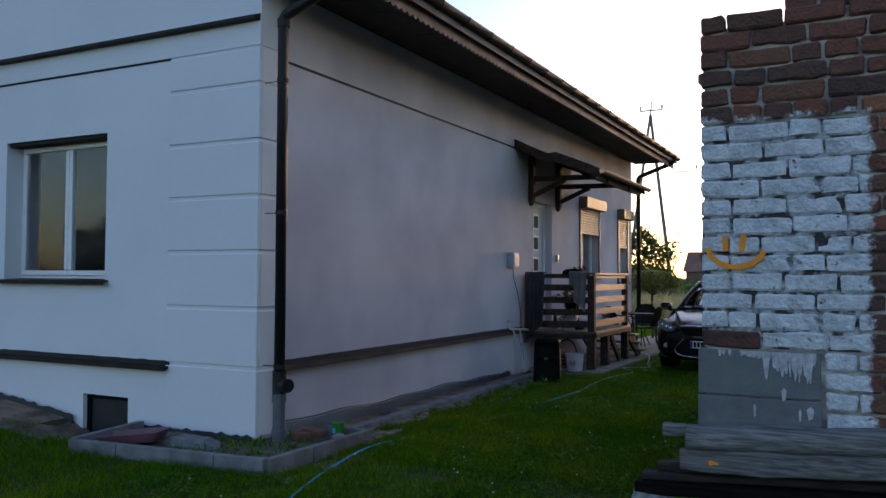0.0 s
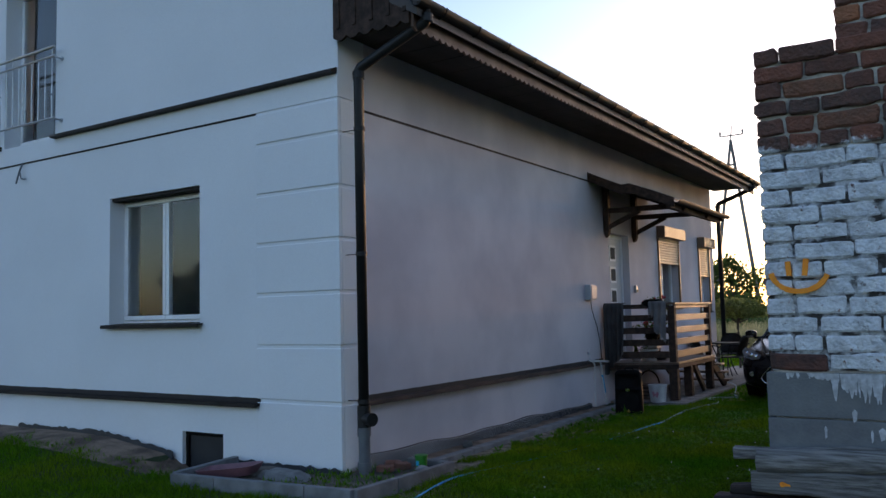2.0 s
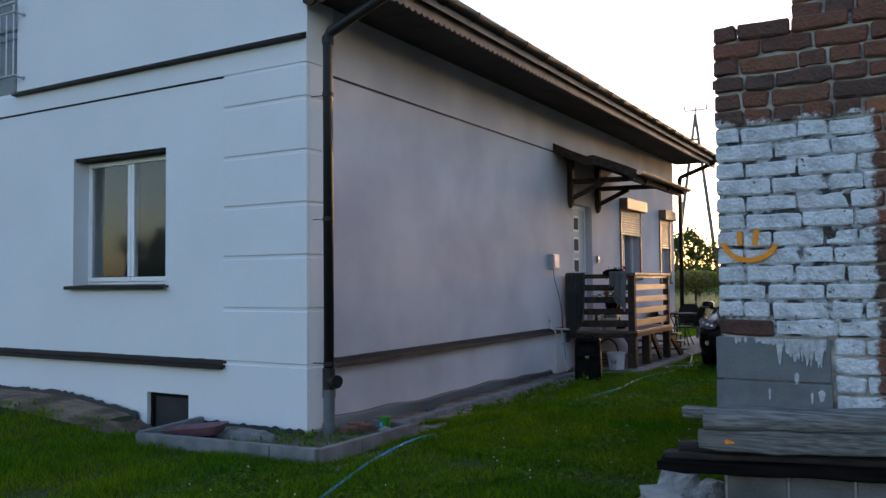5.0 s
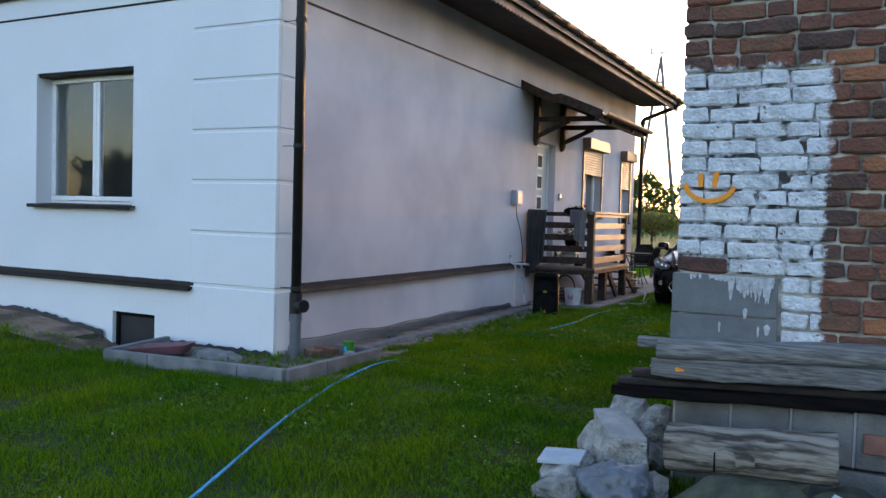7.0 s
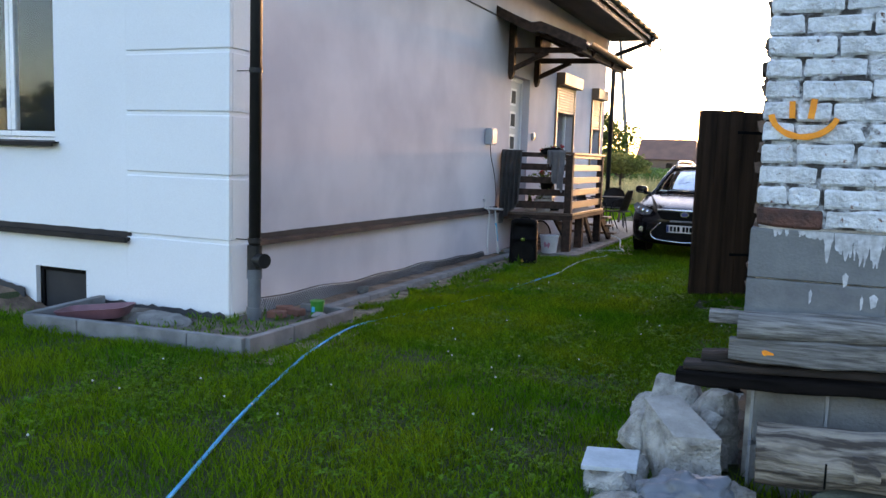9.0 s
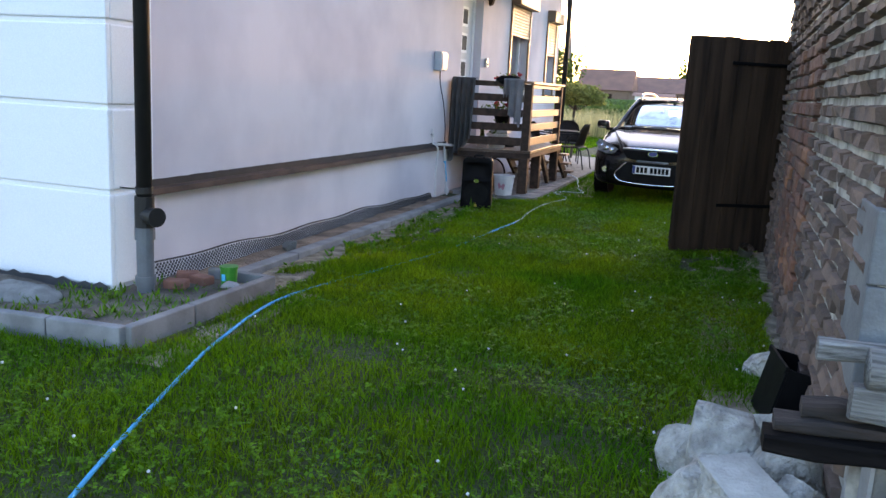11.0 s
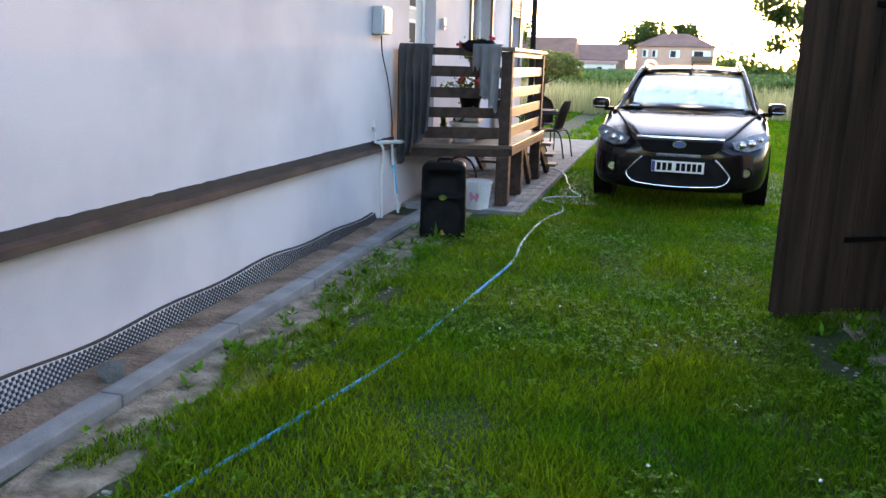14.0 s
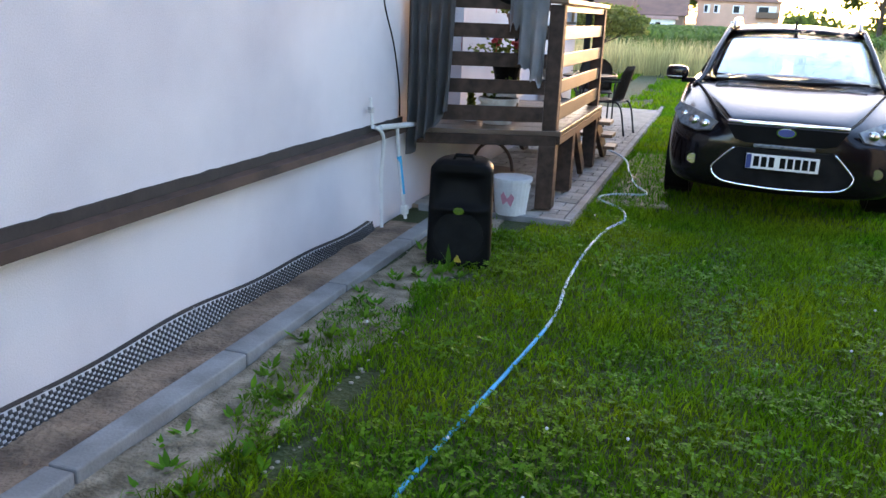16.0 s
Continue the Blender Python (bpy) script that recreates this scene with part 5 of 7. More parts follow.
def wall_services():
    t = thing("meter_box", (WX, 12.1, 1.8), "grey electric box with a cable hanging down the wall", "electric box")
    part("box_body", box(WX + 0.002, 11.81, 1.67, WX + 0.10, 12.05, 1.91, 0.012), M["grey_box"], t)
    part("box_lid", box(WX + 0.101, 11.83, 1.69, WX + 0.112, 12.03, 1.89, 0.006), M["grey_box"], t)
    part("cable", tube(smooth_line([(WX + 0.04, 11.95, 1.67), (WX + 0.035, 12.0, 1.5), (WX + 0.03, 12.18, 1.25), (WX + 0.02, 12.32, 0.95), (WX + 0.02, 12.34, 0.75)]), 0.006, 6), M["black_plastic"], t)
    t = thing("water_pipe", (WX, 11.75, 0), "white plastic water pipes rising from the ground at the wall", "pipe")
    part("riser", tube(smooth_line([(WX + 0.06, 11.95, 0.0), (WX + 0.06, 11.93, 0.4), (WX + 0.085, 11.90, 0.62), (WX + 0.09, 11.84, 0.71), (WX + 0.06, 11.79, 0.74)]), 0.013, 8), M["white_plastic"], t)
    part("stub", tube([(WX + 0.05, 11.79, 0.73), (WX + 0.035, 11.79, 0.93)], 0.010, 8), M["white_plastic"], t)
    part("tap", box(WX + 0.02, 11.765, 0.83, WX + 0.06, 11.80, 0.87, 0.006), M["steel"], t)
    part("cross_pipe", tube([(WX + 0.09, 11.82, 0.735), (WX + 0.10, 12.45, 0.69)], 0.019, 10), M["white_plastic"], t)
    part("second_riser", tube([(WX + 0.12, 12.25, 0.03), (WX + 0.10, 12.16, 0.42), (WX + 0.09, 12.12, 0.71)], 0.013, 8), M["white_plastic"], t)
    part("blue_wrap", tube([(WX + 0.112, 12.21, 0.22), (WX + 0.099, 12.15, 0.50)], 0.0165, 8), M["hose"], t, "blue tape round the pipe")
    part("valve", box(WX + 0.09, 12.21, 0.06, WX + 0.14, 12.27, 0.13, 0.012), M["white_plastic"], t)
    t = thing("door_bell", (WX, 14.05, 1.88), "small dark outdoor light switch with a white top beside the door", "bell")
    part("bell_body", box(WX + 0.002, 14.02, 1.80, WX + 0.05, 14.09, 1.93, 0.01), M["steel"], t)
    part("bell_button", box(WX + 0.05, 14.035, 1.82, WX + 0.058, 14.075, 1.86, 0.003), M["black_plastic"], t)
    t = thing("cable_clip", (-9.73, FY, 3.55), "loose grey cable ends hanging from the front wall", "cable")
    part("cable_end", tube(smooth_line([(-9.73, FY - 0.01, 3.64), (-9.72, FY - 0.06, 3.52), (-9.78, FY - 0.07, 3.36)]), 0.012, 6), M["grey_pipe"], t)
    part("cable_end", tube(smooth_line([(-9.72, FY - 0.05, 3.5), (-9.66, FY - 0.07, 3.42), (-9.58, FY - 0.06, 3.40)]), 0.009, 6), M["grey_pipe"], t)


M["grey_box"] = material("grey_plastic_box", (0.42, 0.45, 0.48), (0.38, 0.41, 0.44), 0.45, 5, 60, 0.05)
M["hose"] = material("blue_hose", (0.010, 0.36, 0.62), (0.010, 0.28, 0.50), 0.6, 9, 60, 0.1, spec=0.2)
M["hose_pale"] = material("pale_hose", (0.48, 0.55, 0.56), (0.22, 0.42, 0.58), 0.45, 9, 60, 0.1)
wall_services()

HOSE = [(-1.55, 1.0), (-1.92, 2.1), (-2.31, 3.1), (-2.68, 4.0), (-2.98, 4.9), (-3.14, 5.4), (-3.30, 6.2), (-3.33, 6.9), (-3.17, 7.7), (-3.0, 8.6), (-2.93, 9.3), (-2.85, 10.0), (-2.80, 10.7), (-2.84, 11.3), (-2.84, 12.0), (-2.80, 12.6), (-2.72, 13.0), (-2.80, 13.4), (-3.02, 13.7), (-2.92, 13.95), (-2.66, 14.1), (-2.80, 14.5), (-2.92, 15.1), (-3.05, 15.6), (-3.5, 16.4), (-3.9, 16.9)]
pts = [(x, y, ground_height(x, y) + (0.036 if y < 6.3 else 0.022 if y > 9.9 else 0.012 if y > 8.6 else 0.008) + (0.06 if y > 15.2 else 0)) for x, y in HOSE]
line = smooth_line(pts, 8)
# Blue up to y = 10.6, a paler colour beyond
near = [p for p in line if p[1] < 10.6]
hose_run = thing("garden_hose", tuple(near[0]), "blue garden hose with a paler far end on the lawn", "hose")
part("blue_length", tube(near, 0.0095, 8), M["hose"], hose_run, smooth=True)
part("faded_length", tube([near[-1]] + line[len(near):], 0.0095, 8), M["hose_pale"], hose_run, "pale far length of the hose", smooth=True)


# ---- bed clutter ----
M["sand"] = material("grey_sand", (0.26, 0.25, 0.235), (0.17, 0.16, 0.15), 0.97, 12, 120, 1.0, bumpdist=0.01)
M["pot_red"] = material("dull_red_plastic", (0.20, 0.085, 0.10), (0.15, 0.065, 0.078), 0.55, 8, 60, 0.1)
M["cup_green"] = material("green_plastic", (0.015, 0.22, 0.025), (0.012, 0.18, 0.02), 0.4, 8, 60, 0.0)


def bed_clutter():
    t = thing("green_cup", (-3.76, 6.44, 0.05), "green plastic cup standing in the bed", "cup")
    part("cup_body", rod((-3.76, 6.44, 0.055), (-3.755, 6.435, 0.19), 0.052, 0.060, 20), M["cup_green"], t)
    part("cup_rim", tube([(-3.755, 6.435, 0.180), (-3.755, 6.435, 0.194)], 0.063, 20), M["cup_green"], t)
    part("print", box(-3.775, 6.375, 0.10, -3.745, 6.384, 0.145, 0.002), M["hose"], t, "blue and white print")
    for x, y, r in ((-4.02, 6.22, 0.3), (-3.95, 6.40, -0.2), (-4.10, 6.45, 0.6)):
        bm = box(-0.075, -0.05, 0, 0.075, 0.05, 0.06, 0.008)
        tagged(link("loose_brick", turned(bm, Matrix.Translation((x, y, 0.05)) @ Matrix.Rotation(r, 4, "Z"))  , M["brick_loose"]), "loose red brick lying in the bed", "brick", "loose bricks in the bed")
    tagged(link("broken_tile", turned(lump(0, 0, 0, 0.13, 0.08, 0.04, 3), Matrix.Translation((-3.64, 6.30, 0.10))), M["kerb"]), "small pale broken tile on the kerb", "tile")
    bm = bmesh.new()
    n = 18
    def oval(rx, ry, z):
        out = []
        for k in range(n):
            c, d_ = math.cos(2 * math.pi * k / n), math.sin(2 * math.pi * k / n)
            u, v = rx * math.copysign(abs(c) ** 0.35, c), ry * math.copysign(abs(d_) ** 0.35, d_)
            out.append(bm.verts.new((-5.20 + u * 0.94 - v * 0.34, 5.38 + u * 0.34 + v * 0.94, z + 0.10 * u)))
        return out
    n = 28
    a, b, c, d = oval(0.25, 0.12, 0.065), oval(0.30, 0.165, 0.15), oval(0.285, 0.150, 0.15), oval(0.24, 0.11, 0.09)
    for p, q in ((a, b), (b, c), (c, d)):
        for k in range(n):
            bm.faces.new((p[k], p[(k + 1) % n], q[(k + 1) % n], q[k]))
    bm.faces.new(a[::-1]), bm.faces.new(d)
    tagged(link("plant_trough", bm, M["pot_red"], smooth=False), "shallow dull red plastic trough lying in the bed", "trough")
    bm = bmesh.new()
    bmesh.ops.create_icosphere(bm, subdivisions=4, radius=1)
    turned(bm, Matrix.Translation((-4.72, 5.60, 0.04)) @ Matrix.Diagonal((0.30, 0.17, 0.085, 1)))
    for v in bm.verts:
        v.co += 0.018 * noise.noise_vector(v.co * 14)
    tagged(link("sand_mound", bm, M["sand"], smooth=True), "low grey heap of sand in the bed", "sand")


bed_clutter()


# ---- dimpled foundation membrane ----
def membrane():
    t = thing("foundation_membrane", (WX, 6.4, 0), "black dimpled foundation sheet standing along the wall foot", "membrane", kind="structure")
    M["dimple"] = material("membrane_dimple", (0.022, 0.022, 0.026), (0.04, 0.04, 0.045), 0.5, 8, 60, 0.1)
    top = lambda y: 0.150 - 0.010 * (y - 6.4) + 0.012 * math.sin(y * 2.1) + 0.01 * math.sin(y * 5.3)
    bm = bmesh.new()
    ys = [6.35 + 0.1 * k for k in range(56)]
    r = [[bm.verts.new(v) for v in ((WX + 0.060, y, -0.02), (WX + 0.022, y, top(y)), (WX + 0.017, y, top(y)), (WX + 0.004, y, -0.02))] for y in ys]
    for a, b in zip(r, r[1:]):
        for k in range(3):
            bm.faces.new((a[k], a[k + 1], b[k + 1], b[k]))
    part("sheet", bm, M["membrane"], t)
    verts, faces = [], []
    rows = 8
    for row in range(rows):
        y = 6.36 + (0.018 if row % 2 else 0)
        while y < 11.85:
            h = top(y)
            z = 0.012 + (h - 0.022) * (row + 0.5) / rows
            x = WX + 0.060 - 0.038 * (z + 0.02) / (h + 0.02)
            k = len(verts)
            q = 0.0090
            verts += [(x, y - q, z - q), (x, y + q, z - q), (x, y + q, z + q), (x, y - q, z + q), (x + 0.007, y - q * 0.6, z - q * 0.6), (x + 0.007, y + q * 0.6, z - q * 0.6), (x + 0.007, y + q * 0.6, z + q * 0.6), (x + 0.007, y - q * 0.6, z + q * 0.6)]
            faces += [(k + 4, k + 5, k + 6, k + 7)] + [(k + i, k + (i + 1) % 4, k + 4 + (i + 1) % 4, k + 4 + i) for i in range(4)]
            y += 0.036
    bm = bmesh.new()
    r = [[bm.verts.new(v) for v in ((WX + 0.024, y, top(y) - 0.004), (WX + 0.026, y, top(y) + 0.001 + 0.004 * noise.noise((y * 9, 1, 0))), (WX + 0.002, y, top(y) + 0.003), (WX + 0.002, y, top(y) - 0.004))] for y in [6.35 + 0.04 * k for k in range(138)]]
    for a, b in zip(r, r[1:]):
        for k in range(3):
            bm.faces.new((a[k], a[k + 1], b[k + 1], b[k]))
    part("cut_edge", bm, M["tar"], t, "dark ragged upper edge")
    tagged(cloud("dimples", verts, faces, M["dimple"], t), kind="stuff")
    # along the front, torn black edge
    bm = bmesh.new()
    rng = random.Random(8)
    r = []
    for k in range(90):
        x = WX - 0.0 - 0.06 * k
        if BASEMENT[0] - 0.06 < x < BASEMENT[1] + 0.06:
            r.append(None)
            continue
        hz = ground_height(x, FY - 0.1)
        z = max(0.09, hz + 0.055) + rng.uniform(-0.012, 0.02)
        r.append([bm.verts.new(v) for v in ((x, FY - 0.06, -0.05), (x, FY - 0.05, z), (x, FY - 0.042, z), (x, FY - 0.03, -0.05))])
    for a, b in zip(r, r[1:]):
        if a and b:
            for k in range(3):
                bm.faces.new((a[k], a[k + 1], b[k + 1], b[k]))
    part("front_sheet", bm, M["dimple"], t)


membrane()


# ---- car ----
M["lens"] = glass("lamp_glass", (0.95, 0.95, 0.95))
M["lamp_silver"] = material("lamp_reflector", (0.7, 0.7, 0.72), (0.5, 0.5, 0.52), 0.2, 30, 90, 0.2, metal=1.0)
M["badge_blue"] = material("badge_blue", (0.02, 0.05, 0.22), (0.02, 0.04, 0.18), 0.3, 20, 60, 0.0)
M["plate_white"] = material("plate_white", (0.75, 0.75, 0.73), (0.70, 0.70, 0.68), 0.4, 20, 60, 0.0)


def car():
    t = thing("estate_car", (0, 0, 0), "dark estate car parked on the lawn facing the yard", "car")
    ST = [  # y, bottom, half width, shoulder, top, half width of the bonnet
        (-0.035, 0.25, 0.60, 0.60, 0.70, 0.36), (0.0, 0.21, 0.72, 0.65, 0.765, 0.40), (0.10, 0.19, 0.835, 0.71, 0.80, 0.44), (0.30, 0.18, 0.89, 0.78, 0.85, 0.51),
        (0.60, 0.18, 0.912, 0.85, 0.905, 0.61), (0.90, 0.18, 0.92, 0.905, 0.955, 0.70), (1.06, 0.18, 0.92, 0.935, 0.98, 0.745), (1.16, 0.18, 0.92, 0.95, 0.975, 0.77),
        (2.0, 0.18, 0.92, 0.975, 0.98, 0.80), (3.2, 0.18, 0.92, 0.99, 0.995, 0.80), (3.9, 0.2, 0.90, 1.0, 1.005, 0.78), (4.30, 0.28, 0.84, 0.99, 1.0, 0.70), (4.45, 0.36, 0.74, 0.9, 0.96, 0.6)]
    bm = bmesh.new()
    loops = []
    for y, zb, w, zt, top, wt in ST:
        half = [(w * 0.86, zb), (w * 0.97, zb + 0.09), (w, zb + (zt - zb) * 0.45), (w * 0.99, zb + (zt - zb) * 0.8), (w * 0.955, zt), (wt + 0.05, zt + (top - zt) * 0.25), (wt + 0.012, top - 0.018), (wt - 0.02, top - 0.004), (wt * 0.5, top + 0.008)]
        ring = [(-x, z) for x, z in half] + [(x, z) for x, z in half[::-1]]
        loops.append([bm.verts.new((x, y, z)) for x, z in ring])
    n = len(loops[0])
    for a, b in zip(loops, loops[1:]):
        for k in range(n):
            bm.faces.new((a[k], a[(k + 1) % n], b[(k + 1) % n], b[k]))
    bm.faces.new(loops[0]), bm.faces.new(loops[-1][::-1])
    bmesh.ops.recalc_face_normals(bm, faces=bm.faces[:])
    body = part("body", bm, M["car_paint"], t, smooth=True)
    sub = body.modifiers.new("smooth", "SUBSURF")
    sub.levels = sub.render_levels = 2
    def sheet(nm, rows, mat, label="", cols=14, thick=0.006, bow=0.12, drop=0.03):
        """A curved sheet from rows of (y, z, half width), bowed forward and down at the sides."""
        own = bmesh.new()
        grid = []
        for y, z, w in rows:
            grid.append([own.verts.new((w * (2 * i / cols - 1), y + bow * abs(2 * i / cols - 1) ** 2.2, z - drop * abs(2 * i / cols - 1) ** 2.5)) for i in range(cols + 1)])
        for a, b in zip(grid, grid[1:]):
            for i in range(cols):
                own.faces.new((a[i], a[i + 1], b[i + 1], b[i]))
        bmesh.ops.solidify(own, geom=own.faces[:], thickness=thick)
        return part(nm, own, mat, t, label, smooth=True)
    SCREEN = [(0.98 + 0.90 * k / 6, 0.985 + 0.425 * k / 6 + 0.035 * math.sin(math.pi * k / 6), 0.748 - 0.140 * k / 6) for k in range(7)]
    sheet("windscreen", SCREEN, M["car_glass"])
    sheet("roof", [(1.88, 1.412, 0.60), (2.05, 1.455, 0.595), (2.5, 1.487, 0.59), (3.2, 1.492, 0.585), (3.9, 1.455, 0.565), (4.15, 1.42, 0.55)], M["car_paint"], "dark painted roof", thick=0.03, bow=0.10)
    sheet("rear_window", [(4.17, 1.40, 0.54), (4.28, 1.22, 0.58), (4.36, 1.02, 0.62)], M["car_glass"], bow=-0.06)
    # cabin
    part("cabin_floor", box(-0.74, 1.18, 0.86, 0.74, 4.2, 0.992), M["black_plastic"], t)
    part("dashboard", box(-0.70, 1.15, 0.965, 0.70, 1.62, 1.01, 0.015), M["black_plastic"], t)
    for x in (-0.36, 0.36):
        part("front_seat", box(x - 0.23, 2.35, 0.95, x + 0.23, 2.47, 1.17, 0.05, bm=box(x - 0.13, 2.38, 1.16, x + 0.13, 2.46, 1.34, 0.035)), M["seat_cloth"], t)
        part("rear_seat", box(x - 0.30, 3.25, 0.95, x + 0.30, 3.36, 1.16, 0.05, bm=box(x - 0.11, 3.28, 1.15, x + 0.11, 3.34, 1.27, 0.025)), M["seat_cloth"], t)
    part("steering_wheel", tube([(0.36 + 0.18 * math.cos(a), 1.75 + 0.05 * math.sin(a), 1.0 + 0.16 * math.sin(a)) for a in [2 * math.pi * k / 24 for k in range(25)]], 0.014, 6), M["black_plastic"], t)
    part("rear_mirror", box(-0.11, 1.80, 1.285, 0.11, 1.83, 1.345, 0.012, bm=rod((0, 1.80, 1.34), (0, 1.84, 1.40), 0.02)), M["black_plastic"], t)
    part("screen_sticker", box(-0.62, 1.10, 1.005, -0.52, 1.104, 1.035), M["plate_white"], t)
    for s in (-1, 1):
        A = smooth_line([(s * 0.80, 1.02, 0.945), (s * 0.735, 1.18, 1.02), (s * 0.675, 1.58, 1.23), (s * 0.615, 1.98, 1.40), (s * 0.60, 2.15, 1.445)])
        part("front_pillar", tube(A, 0.022, 8), M["car_paint"], t, smooth=True)
        for y, r in ((2.50, 0.040), (3.30, 0.045)):
            part("door_pillar", tube([(s * 0.83, y, 0.96), (s * 0.61, y + 0.04, 1.44)], r, 8), M["black_plastic"], t)
        part("rear_pillar", tube([(s * 0.76, 4.25, 0.98), (s * 0.56, 4.08, 1.42)], 0.07, 8), M["car_paint"], t, smooth=True)
        part("roof_edge", tube(smooth_line([(s * 0.60, 2.05, 1.42), (s * 0.605, 2.6, 1.45), (s * 0.60, 3.4, 1.45), (s * 0.57, 4.1, 1.41)]), 0.03, 8), M["car_paint"], t, smooth=True)
        for y0, y1 in ((1.40, 2.46), (2.54, 3.26), (3.35, 4.1)):
            own = bmesh.new()
            xt = 0.74 if y0 < 2 else 0.625
            zt = 1.13 if y0 < 2 else 1.42
            own.faces.new([own.verts.new(v) for v in ((s * 0.825, y0, 0.975), (s * 0.825, y1, 0.985), (s * 0.62, y1 + 0.03, 1.43), (s * 0.622, max(y0, 2.02), 1.415), (s * xt, y0, zt))])
            bmesh.ops.solidify(own, geom=own.faces[:], thickness=0.005)
            part("side_glass", own, M["car_glass"], t)
        # mirror
        m = bmesh.new()
        bmesh.ops.create_icosphere(m, subdivisions=4, radius=1)
        for v in m.verts:
            v.co = Vector([math.copysign(abs(c) ** 0.6, c) for c in v.co])
        turned(m, Matrix.Translation((s * 0.975, 1.22, 1.03)) @ Matrix.Diagonal((0.098, 0.06, 0.064, 1)))
        mir = part("mirror", m, M["car_paint"], t, smooth=True)
        part("mirror_arm", box(min(s * 0.80, s * 0.93), 1.20, 0.945, max(s * 0.80, s * 0.93), 1.26, 0.99, 0.01), M["black_plastic"], mir)
        part("indicator", box(min(s * 0.92, s * 1.06), 1.150, 0.99, max(s * 0.92, s * 1.06), 1.165, 1.004, 0.004), M["lamp_silver"], mir)
        part("roof_rail", tube(smooth_line([(s * 0.565, 2.12, 1.455), (s * 0.565, 2.24, 1.515), (s * 0.57, 2.5, 1.53), (s * 0.565, 3.4, 1.535), (s * 0.55, 3.9, 1.47)]), 0.019, 8), M["steel"], t, "silver roof rail", smooth=True)
        # headlight: a dark bowl with two reflectors under a clear lens
        quad = [(0.500, 0.015, 0.740), (0.545, -0.005, 0.672), (0.66, 0.03, 0.652), (0.79, 0.11, 0.690), (0.865, 0.27, 0.775), (0.83, 0.36, 0.832), (0.72, 0.22, 0.815), (0.60, 0.09, 0.780)]
        own = bmesh.new()
        own.faces.new([own.verts.new((s * x, y - 0.012, z)) for x, y, z in quad])
        bmesh.ops.poke(own, faces=own.faces[:])
        bmesh.ops.solidify(own, geom=own.faces[:], thickness=0.02)
        hl = part("headlight", own, M["lamp_dark"], t)
        for x, y, z, r in ((0.60, 0.020, 0.715, 0.042), (0.685, 0.075, 0.730, 0.046), (0.775, 0.175, 0.765, 0.030)):
            l = bmesh.new()
            bmesh.ops.create_icosphere(l, subdivisions=3, radius=r, matrix=Matrix.Translation((s * x, y - 0.005, z)) @ Matrix.Diagonal((1, 0.55, 0.9, 1)))
            part("reflector", l, M["lamp_silver"], hl, smooth=True)
        part("fog_lamp", rod((s * 0.665, -0.015, 0.44), (s * 0.665, 0.12, 0.44), 0.040, seg=20), M["lamp_silver"], t, "round fog lamp")
        part("fog_recess", rod((s * 0.665, -0.008, 0.44), (s * 0.665, 0.14, 0.44), 0.056, seg=20), M["black_plastic"], t)
        for y in (0.88, 3.55):
            x = s * 0.80
            w = part("wheel", rod((x - s * 0.10, y, 0.315), (x + s * 0.10, y, 0.315), 0.315, seg=32), M["rubber"], t, "black tyre")
            part("rim", rod((x + s * 0.07, y, 0.315), (x + s * 0.106, y, 0.315), 0.215, seg=24), M["lamp_silver"], w, "silver alloy rim")
            part("wheel_arch", rod((x - s * 0.09, y, 0.33), (x + s * 0.118, y, 0.33), 0.36, seg=32), M["black_plastic"], t)
        part("bonnet_gap", tube(smooth_line([(s * 0.435, -0.006, 0.755), (s * 0.50, 0.12, 0.800), (s * 0.60, 0.45, 0.872), (s * 0.72, 0.88, 0.945), (s * 0.775, 1.08, 0.965)]), 0.007, 6), M["black_plastic"], t)
    # front grille and bumper
    part("upper_grille", prism([(-0.43, 0.735), (0.43, 0.735), (0.36, 0.625), (0.28, 0.605), (-0.28, 0.605), (-0.36, 0.625)], "y", -0.052, 0.05), M["black_plastic"], t)
    part("chrome_bar", tube(smooth_line([(-0.43, -0.030, 0.757), (-0.30, -0.056, 0.758), (0, -0.064, 0.760), (0.30, -0.056, 0.758), (0.43, -0.030, 0.757)]), 0.015, 8), M["chrome"], t, "chrome bar under the bonnet edge", smooth=True)
    part("badge", turned(rod((0, -0.08, 0), (0, -0.05, 0), 0.033, seg=24), Matrix.Translation((0, 0, 0.70)) @ Matrix.Diagonal((1.8, 1, 0.9, 1))), M["badge_blue"], t, "oval blue badge")
    part("badge_rim", turned(rod((0, -0.075, 0), (0, -0.052, 0), 0.039, seg=24), Matrix.Translation((0, 0, 0.70)) @ Matrix.Diagonal((1.8, 1, 0.95, 1))), M["chrome"], t)
    tr = [(-0.34, 0.565), (0.34, 0.565), (0.50, 0.40), (0.47, 0.33), (0.36, 0.285), (-0.36, 0.285), (-0.47, 0.33), (-0.50, 0.40)]
    part("lower_grille", prism(tr, "y", -0.060, 0.06), M["rubber"], t)
    part("chrome_lip", tube(smooth_line([(-0.36, -0.058, 0.562), (-0.44, -0.052, 0.48), (-0.508, -0.046, 0.39), (-0.47, -0.055, 0.322), (-0.36, -0.062, 0.285), (0, -0.070, 0.268), (0.36, -0.062, 0.285), (0.47, -0.055, 0.322), (0.508, -0.046, 0.39), (0.44, -0.052, 0.48), (0.36, -0.058, 0.562)]), 0.009, 8), M["chrome"], t, "chrome lip round the lower grille", smooth=True)
